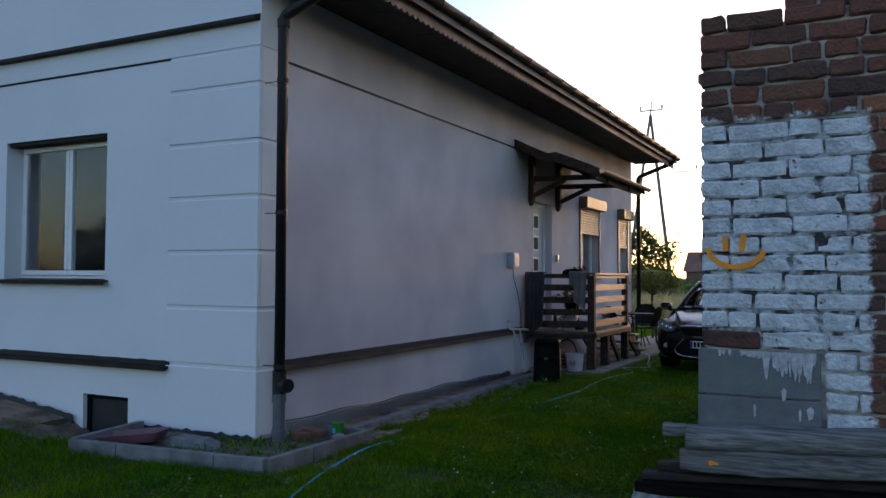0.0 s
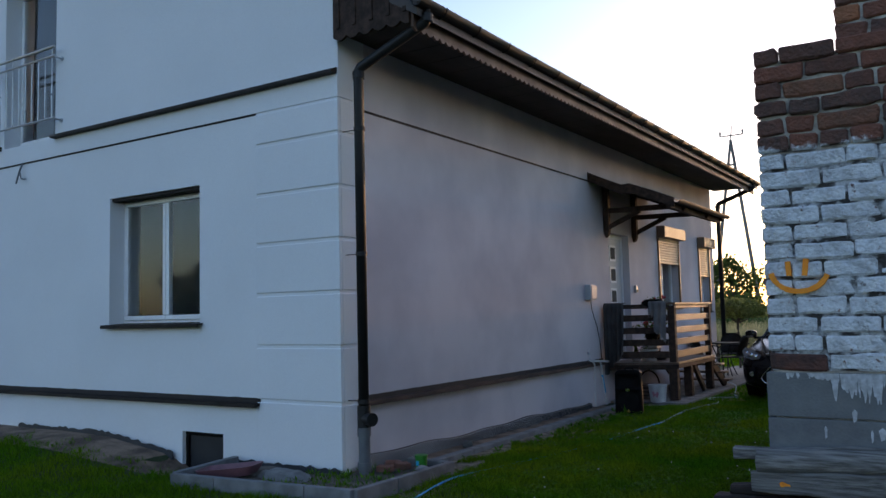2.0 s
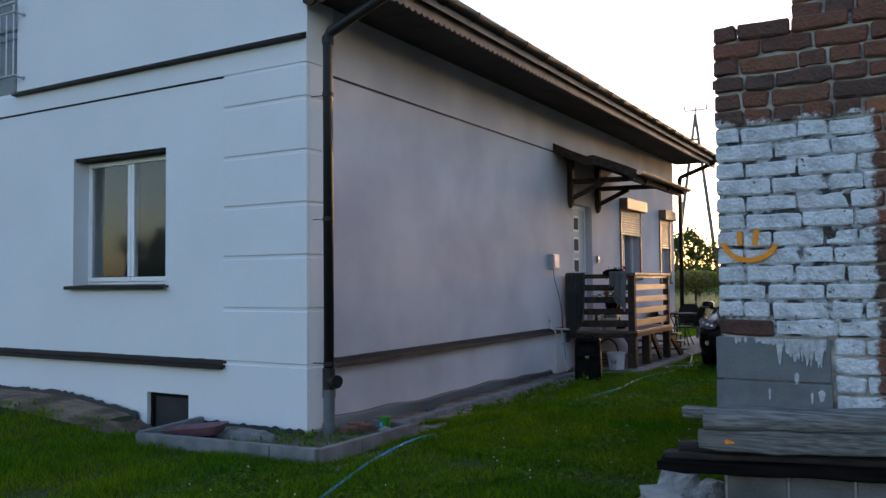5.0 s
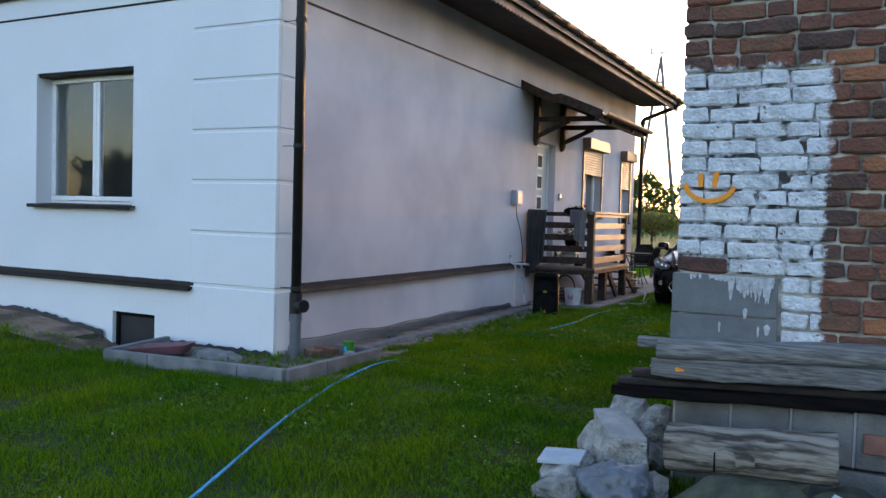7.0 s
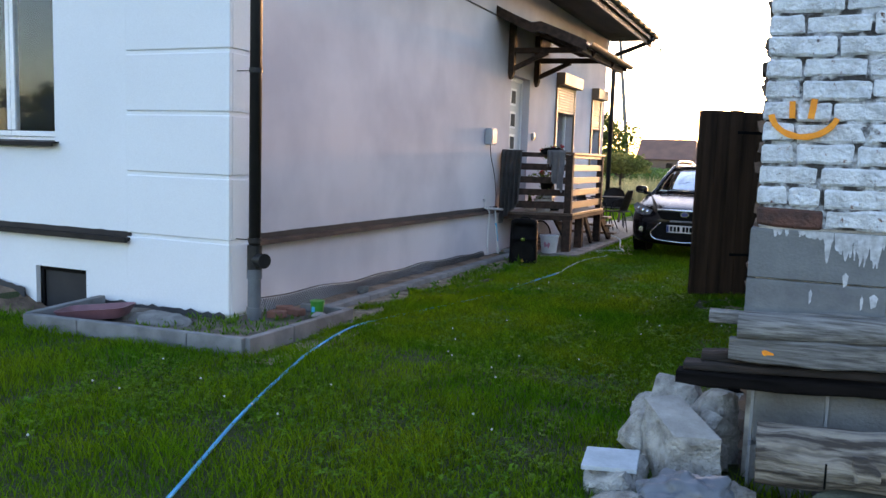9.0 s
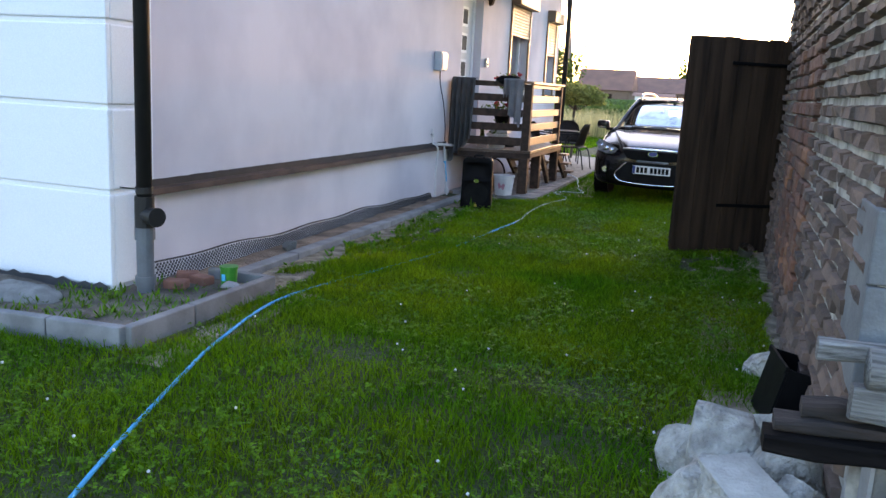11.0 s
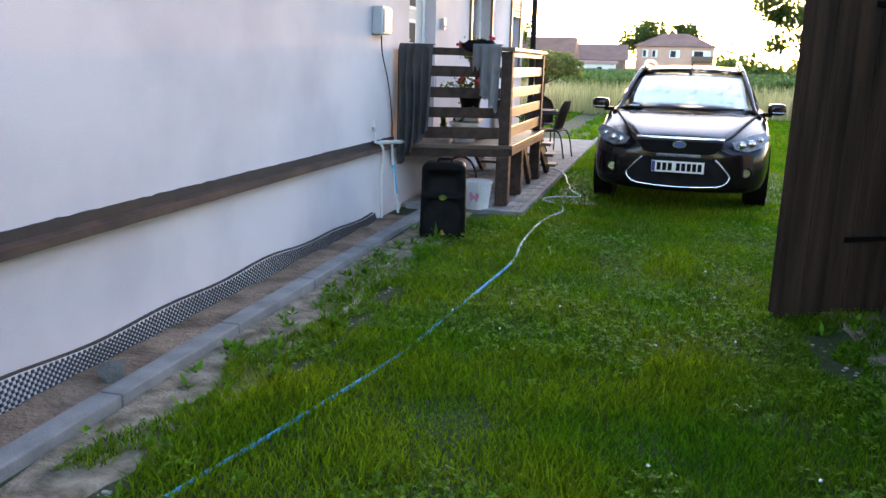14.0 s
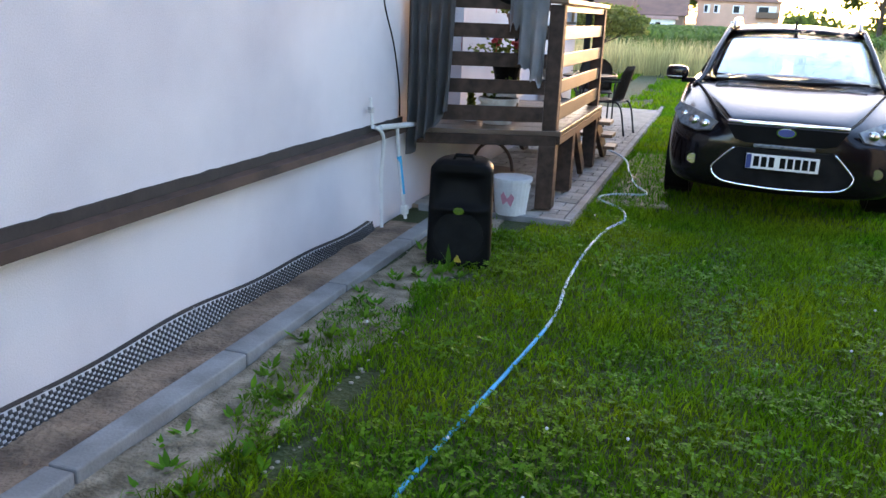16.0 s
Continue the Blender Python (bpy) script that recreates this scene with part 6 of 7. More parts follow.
    part("bumper_bar", box(-0.22, -0.064, 0.572, 0.22, 0.04, 0.602, 0.008), M["lamp_dark"], t)
    pl = part("number_plate", box(-0.26, -0.092, 0.415, 0.26, -0.080, 0.529, 0.004), M["plate_white"], t, "white plate with dark bars")
    part("plate_holder", box(-0.268, -0.082, 0.403, 0.268, -0.058, 0.532, 0.004), M["black_plastic"], t)
    part("plate_band", box(-0.258, -0.0955, 0.419, -0.222, -0.092, 0.525), M["badge_blue"], pl)
    for x in (-0.205, -0.150, -0.095, -0.015, 0.038, 0.091, 0.144, 0.197):
        part("plate_bar", box(x, -0.095, 0.434, x + 0.040, -0.092, 0.512), M["black_plastic"], pl)
    for a, b in (((-0.62, 1.03, 1.012), (0.02, 1.00, 1.012)), ((-0.04, 0.985, 1.008), (0.62, 1.07, 1.020))):
        part("wiper", bar(a, b, 0.018, 0.02), M["black_plastic"], t)
    part("roof_aerial", rod((0, 2.12, 1.46), (0, 2.16, 1.53), 0.014, 0.004), M["black_plastic"], t)
    t.matrix_basis = pose(-1.64, 13.62, 0.0, 0, 0, -2.7)
    return t


M["seat_cloth"] = material("dark_seat_cloth", (0.05, 0.05, 0.055), (0.035, 0.035, 0.04), 0.95, 9, 80, 0.2)
M["lamp_dark"] = material("smoked_lamp", (0.10, 0.10, 0.11), (0.2, 0.2, 0.21), 0.12, 30, 90, 0.1, coat=1.0)
car()


# ---- patio, garden furniture ----
def patio():
    t = thing("patio", (-3.7, 13, 0), "grey paver patio edged with a concrete kerb", "patio", kind="structure")
    part("patio_bed", box(WX, 12.70, -0.1, -3.13, 21.2, 0.030), M["soil"], t)
    part("far_paving", box(WX + 0.012, 18.72, 0.0, -3.135, 21.1, 0.043, 0.004), M["paver"], t)
    y = 12.70
    while y < 21:
        part("kerb_stone", box(-3.125, y + 0.004, -0.1, -3.065, y + 0.996, 0.055, 0.006), M["kerb"], t)
        y += 1.0
    part("kerb_stone", box(-4.25, 12.635, -0.1, -3.07, 12.695, 0.052, 0.006), M["kerb"], t)
    me = None
    row = 0
    y = 12.71
    while y < 18.6:
        x = WX + 0.01 - (0.1 if row % 2 else 0)
        while x < -3.14:
            x0, x1 = max(x, WX + 0.012), min(x + 0.195, -3.135)
            if x1 - x0 > 0.05:
                if me is None:
                    ob = part("paver", box(-0.5, -0.068, -0.03, 0.5, 0.068, 0.0, 0.005), M["paver"], t)
                    me = ob.data
                else:
                    ob = new("paver", me)
                    ob.parent = t
                    ob.matrix_parent_inverse = t.matrix_basis.inverted()
                ob.matrix_basis = Matrix.LocRotScale(((x0 + x1) / 2, y + 0.07, 0.045 + random.uniform(-0.003, 0.003)), None, (x1 - x0 - 0.006, 1, 1))
            x += 0.2
        y += 0.143
        row += 1


patio()


M["woven"] = material("woven_plastic", (0.030, 0.022, 0.018), (0.014, 0.011, 0.010), 0.7, 60, 160, 0.8)


def garden_chair():
    t = thing("garden_chair", (0, 0, 0), "black woven garden armchair on the patio", "chair", "garden chairs")
    for s in (-1, 1):
        part("front_leg", tube(smooth_line([(s * 0.26, -0.27, 0), (s * 0.265, -0.25, 0.45), (s * 0.28, -0.19, 0.63), (s * 0.285, 0.02, 0.665), (s * 0.25, 0.24, 0.68)]), 0.012, 8), M["black_pipe"], t, smooth=True)
        part("back_leg", tube(smooth_line([(s * 0.22, 0.33, 0), (s * 0.22, 0.22, 0.40), (s * 0.21, -0.10, 0.41)]), 0.012, 8), M["black_pipe"], t, smooth=True)
    bm = bmesh.new()
    rows = []
    for j in range(9):
        v = j / 8
        w = 0.24 * math.sqrt(max(0.15, 1 - max(0.0, v - 0.6) ** 2 * 5))
        rows.append([bm.verts.new((w * (2 * i / 10 - 1), 0.20 + 0.13 * v - 0.07 * (2 * i / 10 - 1) ** 2, 0.43 + 0.44 * v)) for i in range(11)])
    for a, b in zip(rows, rows[1:]):
        for i in range(10):
            bm.faces.new((a[i], a[i + 1], b[i + 1], b[i]))
    bmesh.ops.solidify(bm, geom=bm.faces[:], thickness=0.012)
    part("backrest", bm, M["woven"], t, "woven dark brown back", smooth=True)
    part("seat", box(-0.24, -0.24, 0.405, 0.24, 0.21, 0.43, 0.012), M["woven"], t, "woven dark brown seat")
    return t


c = garden_chair()
c.matrix_basis = pose(-3.55, 17.75, 0.045, 0, 0, -100)
copy_thing(c, pose(-4.0, 17.2, 0.045, 0, 0, 80))
copy_thing(c, pose(-3.9, 19.0, 0.045, 0, 0, 10))
t = thing("garden_table", (-3.85, 18.1, 0.045), "round dark garden table on thin legs", "table")
part("table_top", rod((-3.85, 18.1, 0.72), (-3.85, 18.1, 0.75), 0.36, seg=28), M["black_pipe"], t)
for k in range(4):
    a = math.pi / 4 + k * math.pi / 2
    part("table_leg", tube(smooth_line([(-3.85 + 0.30 * math.cos(a), 18.1 + 0.30 * math.sin(a), 0.045), (-3.85 + 0.16 * math.cos(a), 18.1 + 0.16 * math.sin(a), 0.4), (-3.85 + 0.28 * math.cos(a), 18.1 + 0.28 * math.sin(a), 0.72)]), 0.012, 8), M["black_pipe"], t)


def small_tree():
    x, y = -4.05, 20.4
    rng = random.Random(3)
    t = thing("standard_tree", (x, y, 0), "small round-headed tree on a bare stem beside the patio", "tree")
    part("trunk", tube(smooth_line([(x, y, 0), (x + 0.02, y, 0.5), (x - 0.01, y, 0.9), (x, y, 1.25)]), 0.03, 10), M["bark"], t)
    bm = bmesh.new()
    for k in range(9):
        a = k * 0.7
        tube([(x, y, 1.1), (x + 0.3 * math.cos(a), y + 0.3 * math.sin(a), 1.25 + 0.09 * (k % 3)), (x + 0.55 * math.cos(a), y + 0.55 * math.sin(a), 1.32 + 0.09 * (k % 3))], 0.01, 5, bm)
    part("limb", bm, M["bark"], t)
    def place():
        while True:
            p = Vector((rng.uniform(-1, 1), rng.uniform(-1, 1), rng.uniform(-0.6, 1)))
            if 0.45 < p.length < 1.0 + 0.25 * noise.noise(p * 2.5):
                return (x + 0.70 * p.x, y + 0.70 * p.y, 1.42 + 0.30 * p.z)
    cloud("crown", *leaves(rng, 3000, place, 0.075), M["leaf_pale"], t)


small_tree()


def tree(x, y, trunk, height, radius, n, leaf, seed, label, squash=1.0, name="tree"):
    """A trunk with limbs and a crown of leaf clumps with gaps."""
    rng = random.Random(seed)
    t = thing(name, (x, y, 0), label, "tree", "trees in the distance")
    bm = rod((x, y, -0.1), (x, y, trunk + height * 0.35), radius * 0.06, radius * 0.03, 8)
    clumps = []
    for _ in range(26):
        a, r = rng.uniform(0, 6.28), radius * math.sqrt(rng.uniform(0, 1)) * 0.85
        z = trunk + height * rng.uniform(0.05, 0.95)
        r *= math.sin(math.pi * min(0.97, max(0.12, (z - trunk) / height))) ** 0.5
        c = Vector((x + r * math.cos(a), y + r * math.sin(a) * squash, z))
        clumps.append((c, radius * rng.uniform(0.18, 0.36)))
        rod((x, y, trunk + (z - trunk) * 0.3), c, radius * 0.015, radius * 0.004, 4, bm)
    part("trunk", bm, M["bark"], t)
    def place():
        c, r = rng.choice(clumps)
        d = Vector((rng.gauss(0, 1), rng.gauss(0, 1), rng.gauss(0, 0.8)))
        return c + d * r * 0.55
    cloud("crown", *leaves(rng, n, place, leaf, 1.0), M["leaf"], t)


def at(az, d):
    return (-1.9 + d * math.sin(radians(az)), 5.4 + d * math.cos(radians(az)))


for az_, d, trunk, h, r, n, lf, sd, lab in (
        (8.1, 62, 1.2, 8.0, 3.4, 6000, 0.34, 1, "broad backlit tree beside the field"), (12.0, 58, 1.0, 9.5, 4.4, 6500, 0.34, 2, "tall backlit tree beside the field"), (17.5, 60, 1.0, 9.0, 4.6, 5000, 0.36, 5, "large leafy tree beside the field"),
        (22.0, 62, 1.0, 9.0, 4.6, 5000, 0.36, 6, "large leafy tree beside the field"),
        (-1.6, 195, 2, 9.5, 7.0, 3500, 0.8, 3, "round tree behind the far house"), (0.6, 190, 2, 8.5, 5.0, 2500, 0.8, 4, "round tree behind the far house"),
        (-11.5, 42, 0.6, 3.6, 2.0, 3500, 0.22, 7, "leafy tree behind the garden"), (-13.5, 48, 0.6, 3.4, 2.0, 3000, 0.24, 8, "leafy tree behind the garden"), (-10.6, 34, 0.2, 1.9, 1.2, 2200, 0.14, 9, "garden shrub behind the patio"), (-4.1, 170, 1, 4.0, 4.0, 1800, 0.7, 10, "dark tree beside the far barn")):
    tree(*at(az_, d), trunk, h, r, n, lf, sd, lab)


for az_, d, trunk, h, r, n, lf, sd, lab in ((-127, 52, 0.2, 4.5, 3.4, 4500, 0.4, 25, "dark garden tree behind the yard"), (-119, 50, 0.2, 3.6, 3.0, 4500, 0.4, 26, "dark garden tree behind the yard"), (168, 34, 1.5, 5.5, 3.0, 2500, 0.3, 21, "dark garden tree behind the yard"), (-150, 40, 1.5, 6.0, 3.6, 2500, 0.3, 22, "dark garden tree behind the yard"), (-168, 46, 1.5, 5.0, 3.2, 2500, 0.3, 23, "dark garden tree behind the yard"), (-132, 44, 1.5, 6.0, 3.6, 2500, 0.3, 24, "dark garden tree behind the yard")):
    tree(*at(az_, d), trunk, h, r, n, lf, sd, lab)


def hedge_row():
    rng = random.Random(12)
    def place():
        az_ = rng.uniform(2.9, 30)
        d = rng.uniform(95, 112)
        x, y = at(az_, d)
        return (x, y, abs(rng.gauss(0, 1.1)) * (0.8 + 0.6 * noise.noise((x * 0.12, 0, 0))) + 0.1)
    tagged(cloud("far_hedge", *leaves(rng, 18000, place, 0.8, 1.0), M["leaf"]), "dark hedge line beyond the maize field", "hedge", kind="stuff")


hedge_row()

# ---- far buildings ----
M["pink_wall"] = material("pink_render", (0.72, 0.40, 0.29), (0.62, 0.35, 0.25), 0.9, 0.4, 8, 0.1)
M["barn_wall"] = material("far_barn_wall", (0.22, 0.13, 0.09), (0.16, 0.10, 0.07), 0.9, 0.4, 8, 0.1)
M["far_roof"] = material("far_roof", (0.30, 0.14, 0.095), (0.22, 0.11, 0.08), 0.8, 0.5, 8, 0.1)


def far_house():
    x, y = at(0.2, 170)
    t = thing("far_house", (x, y, 0), "two-storey pink house with a hipped roof beyond the field", "house")
    w, d, h = 7.4, 5.0, 5.6
    part("wall", box(x - w, y, -0.5, x + w, y + 2 * d, h), M["pink_wall"], t)
    bm = bmesh.new()
    v = [bm.verts.new(p) for p in ((x - w - 0.6, y - 0.6, h), (x + w + 0.6, y - 0.6, h), (x + w + 0.6, y + 2 * d + 0.6, h), (x - w - 0.6, y + 2 * d + 0.6, h), (x - 2.4, y + d, h + 2.6), (x + 2.4, y + d, h + 2.6))]
    for f in ((0, 1, 5, 4), (1, 2, 5), (2, 3, 4, 5), (3, 0, 4), (3, 2, 1, 0)):
        bm.faces.new([v[k] for k in f])
    roof_ = part("roof", bm, M["far_roof"], t)
    part("chimney", box(x - 1.2, y + d, h + 1.5, x - 0.5, y + d + 0.7, h + 3.3), M["barn_wall"], roof_)
    for wx, wz, ww in ((-5.6, 3.4, 0.55), (-3.8, 3.4, 0.55), (0.0, 3.4, 1.0), (5.0, 3.4, 1.7), (0.0, 0.5, 1.0), (5.0, 0.5, 1.2)):
        win = part("window", box(x + wx - ww, y - 0.06, wz, x + wx + ww, y - 0.01, wz + 1.5), M["pvc"], t)
        part("pane", box(x + wx - ww * 0.8, y - 0.09, wz + 0.15, x + wx + ww * 0.2, y - 0.065, wz + 1.35), M["glass_dark"], win)
    part("balcony", box(x + 3.2, y - 1.2, 2.75, x + 7.2, y - 0.005, 3.0, bm=box(x + 3.2, y - 1.2, 3.0, x + 7.2, y - 1.1, 3.8)), M["barn_wall"], t)


far_house()


def far_barn(az_, d, w, h, rise, depth, wall, label, white=False):
    x, y = at(az_, d)
    t = thing("far_barn", (x, y, 0), label, "barn", "far barns")
    part("wall", box(x - w, y, -0.3, x + w, y + depth, h), wall, t)
    part("roof", prism([(y - 0.5, h), (y + depth / 2, h + rise), (y + depth + 0.5, h)], "x", x - w - 0.5, x + w + 0.5), M["far_roof"], t)
    part("barn_door", box(x + w * 0.1, y - 0.08, 0, x + w * 0.35, y - 0.01, h * 0.75), M["gate_wood"], t)


far_barn(-8.3, 150, 4.6, 2.6, 3.8, 9, M["barn_wall"], "far brown farmhouse with a steep roof")
far_barn(-5.4, 160, 6.5, 2.6, 3.0, 10, M["barn_wall"], "long low far barn with a red roof")
far_barn(-4.9, 140, 3.0, 1.8, 0.6, 5, M["paint_white"], "low white far shed")


# ---- electricity pole ----
def pole():
    M["pole"] = material("pole_concrete", (0.22, 0.21, 0.2), (0.17, 0.16, 0.15), 0.9, 2, 30, 0.2)
    d = 55
    bx, by = 0.53 + d * math.sin(radians(-11.4)), 0.17 + d * math.cos(radians(-11.4))
    tx, ty = 0.53 + d * math.sin(radians(-12.85)), 0.17 + d * math.cos(radians(-12.85))
    t = thing("electricity_pole", (bx, by, 0), "leaning twin-legged electricity pole with insulators", "pole")
    top = Vector((tx, ty, 12.2))
    part("leg", rod((bx, by, 0), top, 0.14, 0.09, 8), M["pole"], t)
    part("leg", rod((bx - 3.2, by, 0), top, 0.14, 0.09, 8), M["pole"], t)
    for z, k in ((9.4, 0.23), (10.6, 0.13)):
        a = Vector((bx, by, 0)).lerp(top, z / 12.2)
        b = Vector((bx - 3.2, by, 0)).lerp(top, z / 12.2)
        part("cross_tie", bar(a, b, 0.12, 0.12), M["pole"], t)
    part("mast", rod(top, top + Vector((0.1, 0, 1.0)), 0.05, 0.03, 6), M["pole"], t)
    part("crossarm", bar(top + Vector((-0.7, 0, 0.3)), top + Vector((0.8, 0, 0.3)), 0.08, 0.08), M["pole"], t)
    part("side_arm", bar(Vector((bx + 0.2, by, 8.4)), Vector((bx + 1.6, by, 8.4)), 0.08, 0.08), M["pole"], t)
    for p in (top + Vector((-0.65, 0, 0.6)), top + Vector((0.75, 0, 0.6)), Vector((bx + 1.5, by, 8.8))):
        part("insulator", rod(p - Vector((0, 0, 0.28)), p, 0.05, 0.07, 8), M["pole"], t)
    tagged(link("power_cable", tube(smooth_line([top + Vector((-30, 6, 0.3)), top + Vector((-12, 2, -0.2)), top + Vector((0.1, 0, 0.0)), top + Vector((12, -4, -0.5)), top + Vector((40, -12, 0.6))]), 0.02, 4), M["pole"]), "thin overhead power cable", "cable")


pole()


def chimney():
    t = thing("chimney", (-7.6, 14, 7), "brown brick chimney rising over the roof", "chimney")
    part("stack", box(-7.0, 9.6, 6.0, -6.4, 10.2, 8.4, 0.01), M["barn_wall"], t)
    part("cap", box(-7.06, 9.54, 8.4, -6.34, 10.26, 8.5, 0.01), M["concrete"], t)


chimney()


# ---- vegetation ----
def blades(name, px, py, h, w, lean, mat, label, category, zf=None, seed=1):
    """One bent blade (two triangles) at each place."""
    rng = np.random.default_rng(seed)
    n = len(px)
    pz = np.array([ground_height(a, b) for a, b in zip(px, py)]) if zf is None else zf
    a = rng.uniform(0, 2 * np.pi, n)
    b = rng.uniform(0, 2 * np.pi, n)
    l = h * lean * rng.uniform(0.2, 1.0, n)
    sx, sy = np.cos(a) * w / 2, np.sin(a) * w / 2
    base = np.stack([px, py, pz - 0.005], 1)
    side = np.stack([sx, sy, np.zeros(n)], 1)
    mid = base + np.stack([np.cos(b) * l * 0.3, np.sin(b) * l * 0.3, h * 0.6], 1)
    tip = base + np.stack([np.cos(b) * l, np.sin(b) * l, h], 1)
    v = np.stack([base - side, base + side, mid + side * 0.7, mid - side * 0.7, tip], 1).reshape(-1, 3)
    k = np.arange(n)[:, None] * 5
    quads = k + np.array([[0, 1, 2, 3]])
    tris = k + np.array([[3, 2, 4]])
    me = bpy.data.meshes.new(name)
    me.vertices.add(len(v))
    me.vertices.foreach_set("co", v.astype(np.float32).ravel())
    loops = np.concatenate([quads, tris], 1).astype(np.int32)
    me.loops.add(loops.size)
    me.loops.foreach_set("vertex_index", loops.ravel())
    me.polygons.add(2 * n)
    starts = np.stack([np.arange(n) * 7, np.arange(n) * 7 + 4], 1).astype(np.int32)
    me.polygons.foreach_set("loop_start", starts.ravel())
    me.update(calc_edges=True)
    me.validate()
    me.materials.append(mat)
    return tagged(new(name, me), label, category, kind="stuff")


def patch(x, y, s=1.0, o=0.0):
    return noise.noise((x * s, y * s, o))


def lawn_points(n, x0, x1, y0, y1, seed, keep):
    rng = np.random.default_rng(seed)
    px, py = rng.uniform(x0, x1, n), rng.uniform(y0, y1, n)
    m = np.array([keep(a, b) for a, b in zip(px, py)])
    return px[m], py[m]


def on_lawn(x, y):
    if x > -0.25 + 0.1 * patch(x, y, 2) and 4.3 < y < 11.4: return False
    if -5.6 < x < -3.45 and 5.0 + 0.09 * (x + 5.5) < y < 6.65: return False
    if x < -5.6 and y > 5.35 + 0.25 * patch(x, y, 2) + 0.45 * patch(x, y, 17, 2): return False
    if x < -5.6: return y < 5.85
    if x < WX: return y < 5.2 or y > 21.3
    if x < -3.75 + 0.25 * patch(x, y, 1.5) and y > 6.4: return False
    if x < -3.05 and 12.6 < y < 21.2: return False
    bare = patch(x, y, 0.9, 3) + 0.5 * patch(x, y, 3.1, 8)
    if x < -3.35 and y > 6.2 and bare > 0.12: return False
    if x > -0.95 and bare > 0.26 and y < 11.4: return False
    return bare < 0.85


rngs = np.random.default_rng(5)
px, py = lawn_points(270000, -9.5, 0.9, 1.8, 9.0, 1, on_lawn)
blades("lawn_grass", px, py, rngs.uniform(0.035, 0.095, len(px)) * (0.8 + 0.7 * np.array([patch(a, b, 2.2, 6) for a, b in zip(px, py)])), 0.0065, 1.1, M["grass"], "short mown green lawn grass", "grass", seed=2)
px, py = lawn_points(190000, -4.3, 0.4, 6.0, 13.5, 3, on_lawn)
blades("lawn_grass", px, py, rngs.uniform(0.025, 0.075, len(px)) * (0.8 + 0.5 * np.array([patch(a, b, 2.2, 6) for a, b in zip(px, py)])), 0.0070, 1.1, M["grass"], "short mown green lawn grass in the yard", "grass", seed=4)
px, py = lawn_points(90000, -9.5, 5.0, -3.0, 4.2, 17, lambda x, y: x > 0.9 or y < 1.8)
blades("lawn_grass", px, py, rngs.uniform(0.035, 0.095, len(px)), 0.010, 1.1, M["grass"], "short mown green lawn grass in the open yard", "grass", seed=18)
px, py = lawn_points(130000, -3.1, 4.0, 13.0, 23.0, 5, on_lawn)
blades("lawn_grass", px, py, rngs.uniform(0.03, 0.07, len(px)), 0.010, 0.9, M["grass"], "lawn grass behind the parked car", "grass", seed=6)
px, py = lawn_points(80000, -14, 9.0, 21.2, 31.0, 15, on_lawn)
blades("lawn_grass", px, py, rngs.uniform(0.05, 0.10, len(px)), 0.022, 0.9, M["grass"], "lawn grass running to the field edge", "grass", seed=16)
px, py = lawn_points(42000, -30, 30, 29.5, 34.5, 7, lambda x, y: y > 30.3 + patch(x, 0, 0.4))
blades("dry_grass", px, py, rngs.uniform(0.6, 1.1, len(px)), 0.022, 0.35, M["dry_grass"], "tall straw-coloured dry grass at the lawn's edge", "grass", seed=8)


def clover():
    rng = random.Random(21)
    verts, faces = [], []
    heads = []
    for _ in range(26000):
        x, y = rng.uniform(-4.2, 0.0), rng.uniform(2.2, 13.0)
        if not on_lawn(x, y) or patch(x, y, 0.8, 11) + 0.6 * patch(x, y, 2.7, 4) < 0.02:
            continue
        z = ground_height(x, y) + rng.uniform(0.025, 0.06)
        a0, r = rng.uniform(0, 6.28), rng.uniform(0.007, 0.013)
        tx, ty = rng.gauss(0, 0.25), rng.gauss(0, 0.25)
        for j in range(3):
            a = a0 + j * 2.094
            k = len(verts)
            for da, rr in ((0, 0.1), (-0.7, 1.2), (0, 1.75), (0.7, 1.2)):
                dx, dy = math.cos(a + da) * r * rr, math.sin(a + da) * r * rr
                verts.append((x + dx, y + dy, z + dx * tx + dy * ty))
            faces.append((k, k + 1, k + 2, k + 3))
        if rng.random() < 0.006:
            heads.append((x, y, z + 0.03))
    tagged(cloud("clover_leaves", verts, faces, M["clover"]), "low clover leaves in the lawn", "clover", kind="stuff")
    bm = bmesh.new()
    for p in heads:
        bmesh.ops.create_icosphere(bm, subdivisions=1, radius=0.007, matrix=Matrix.Translation(p))
    tagged(link("clover_flowers", bm, M["white_plastic"]), "small white clover flowers in the lawn", "flowers", kind="stuff")


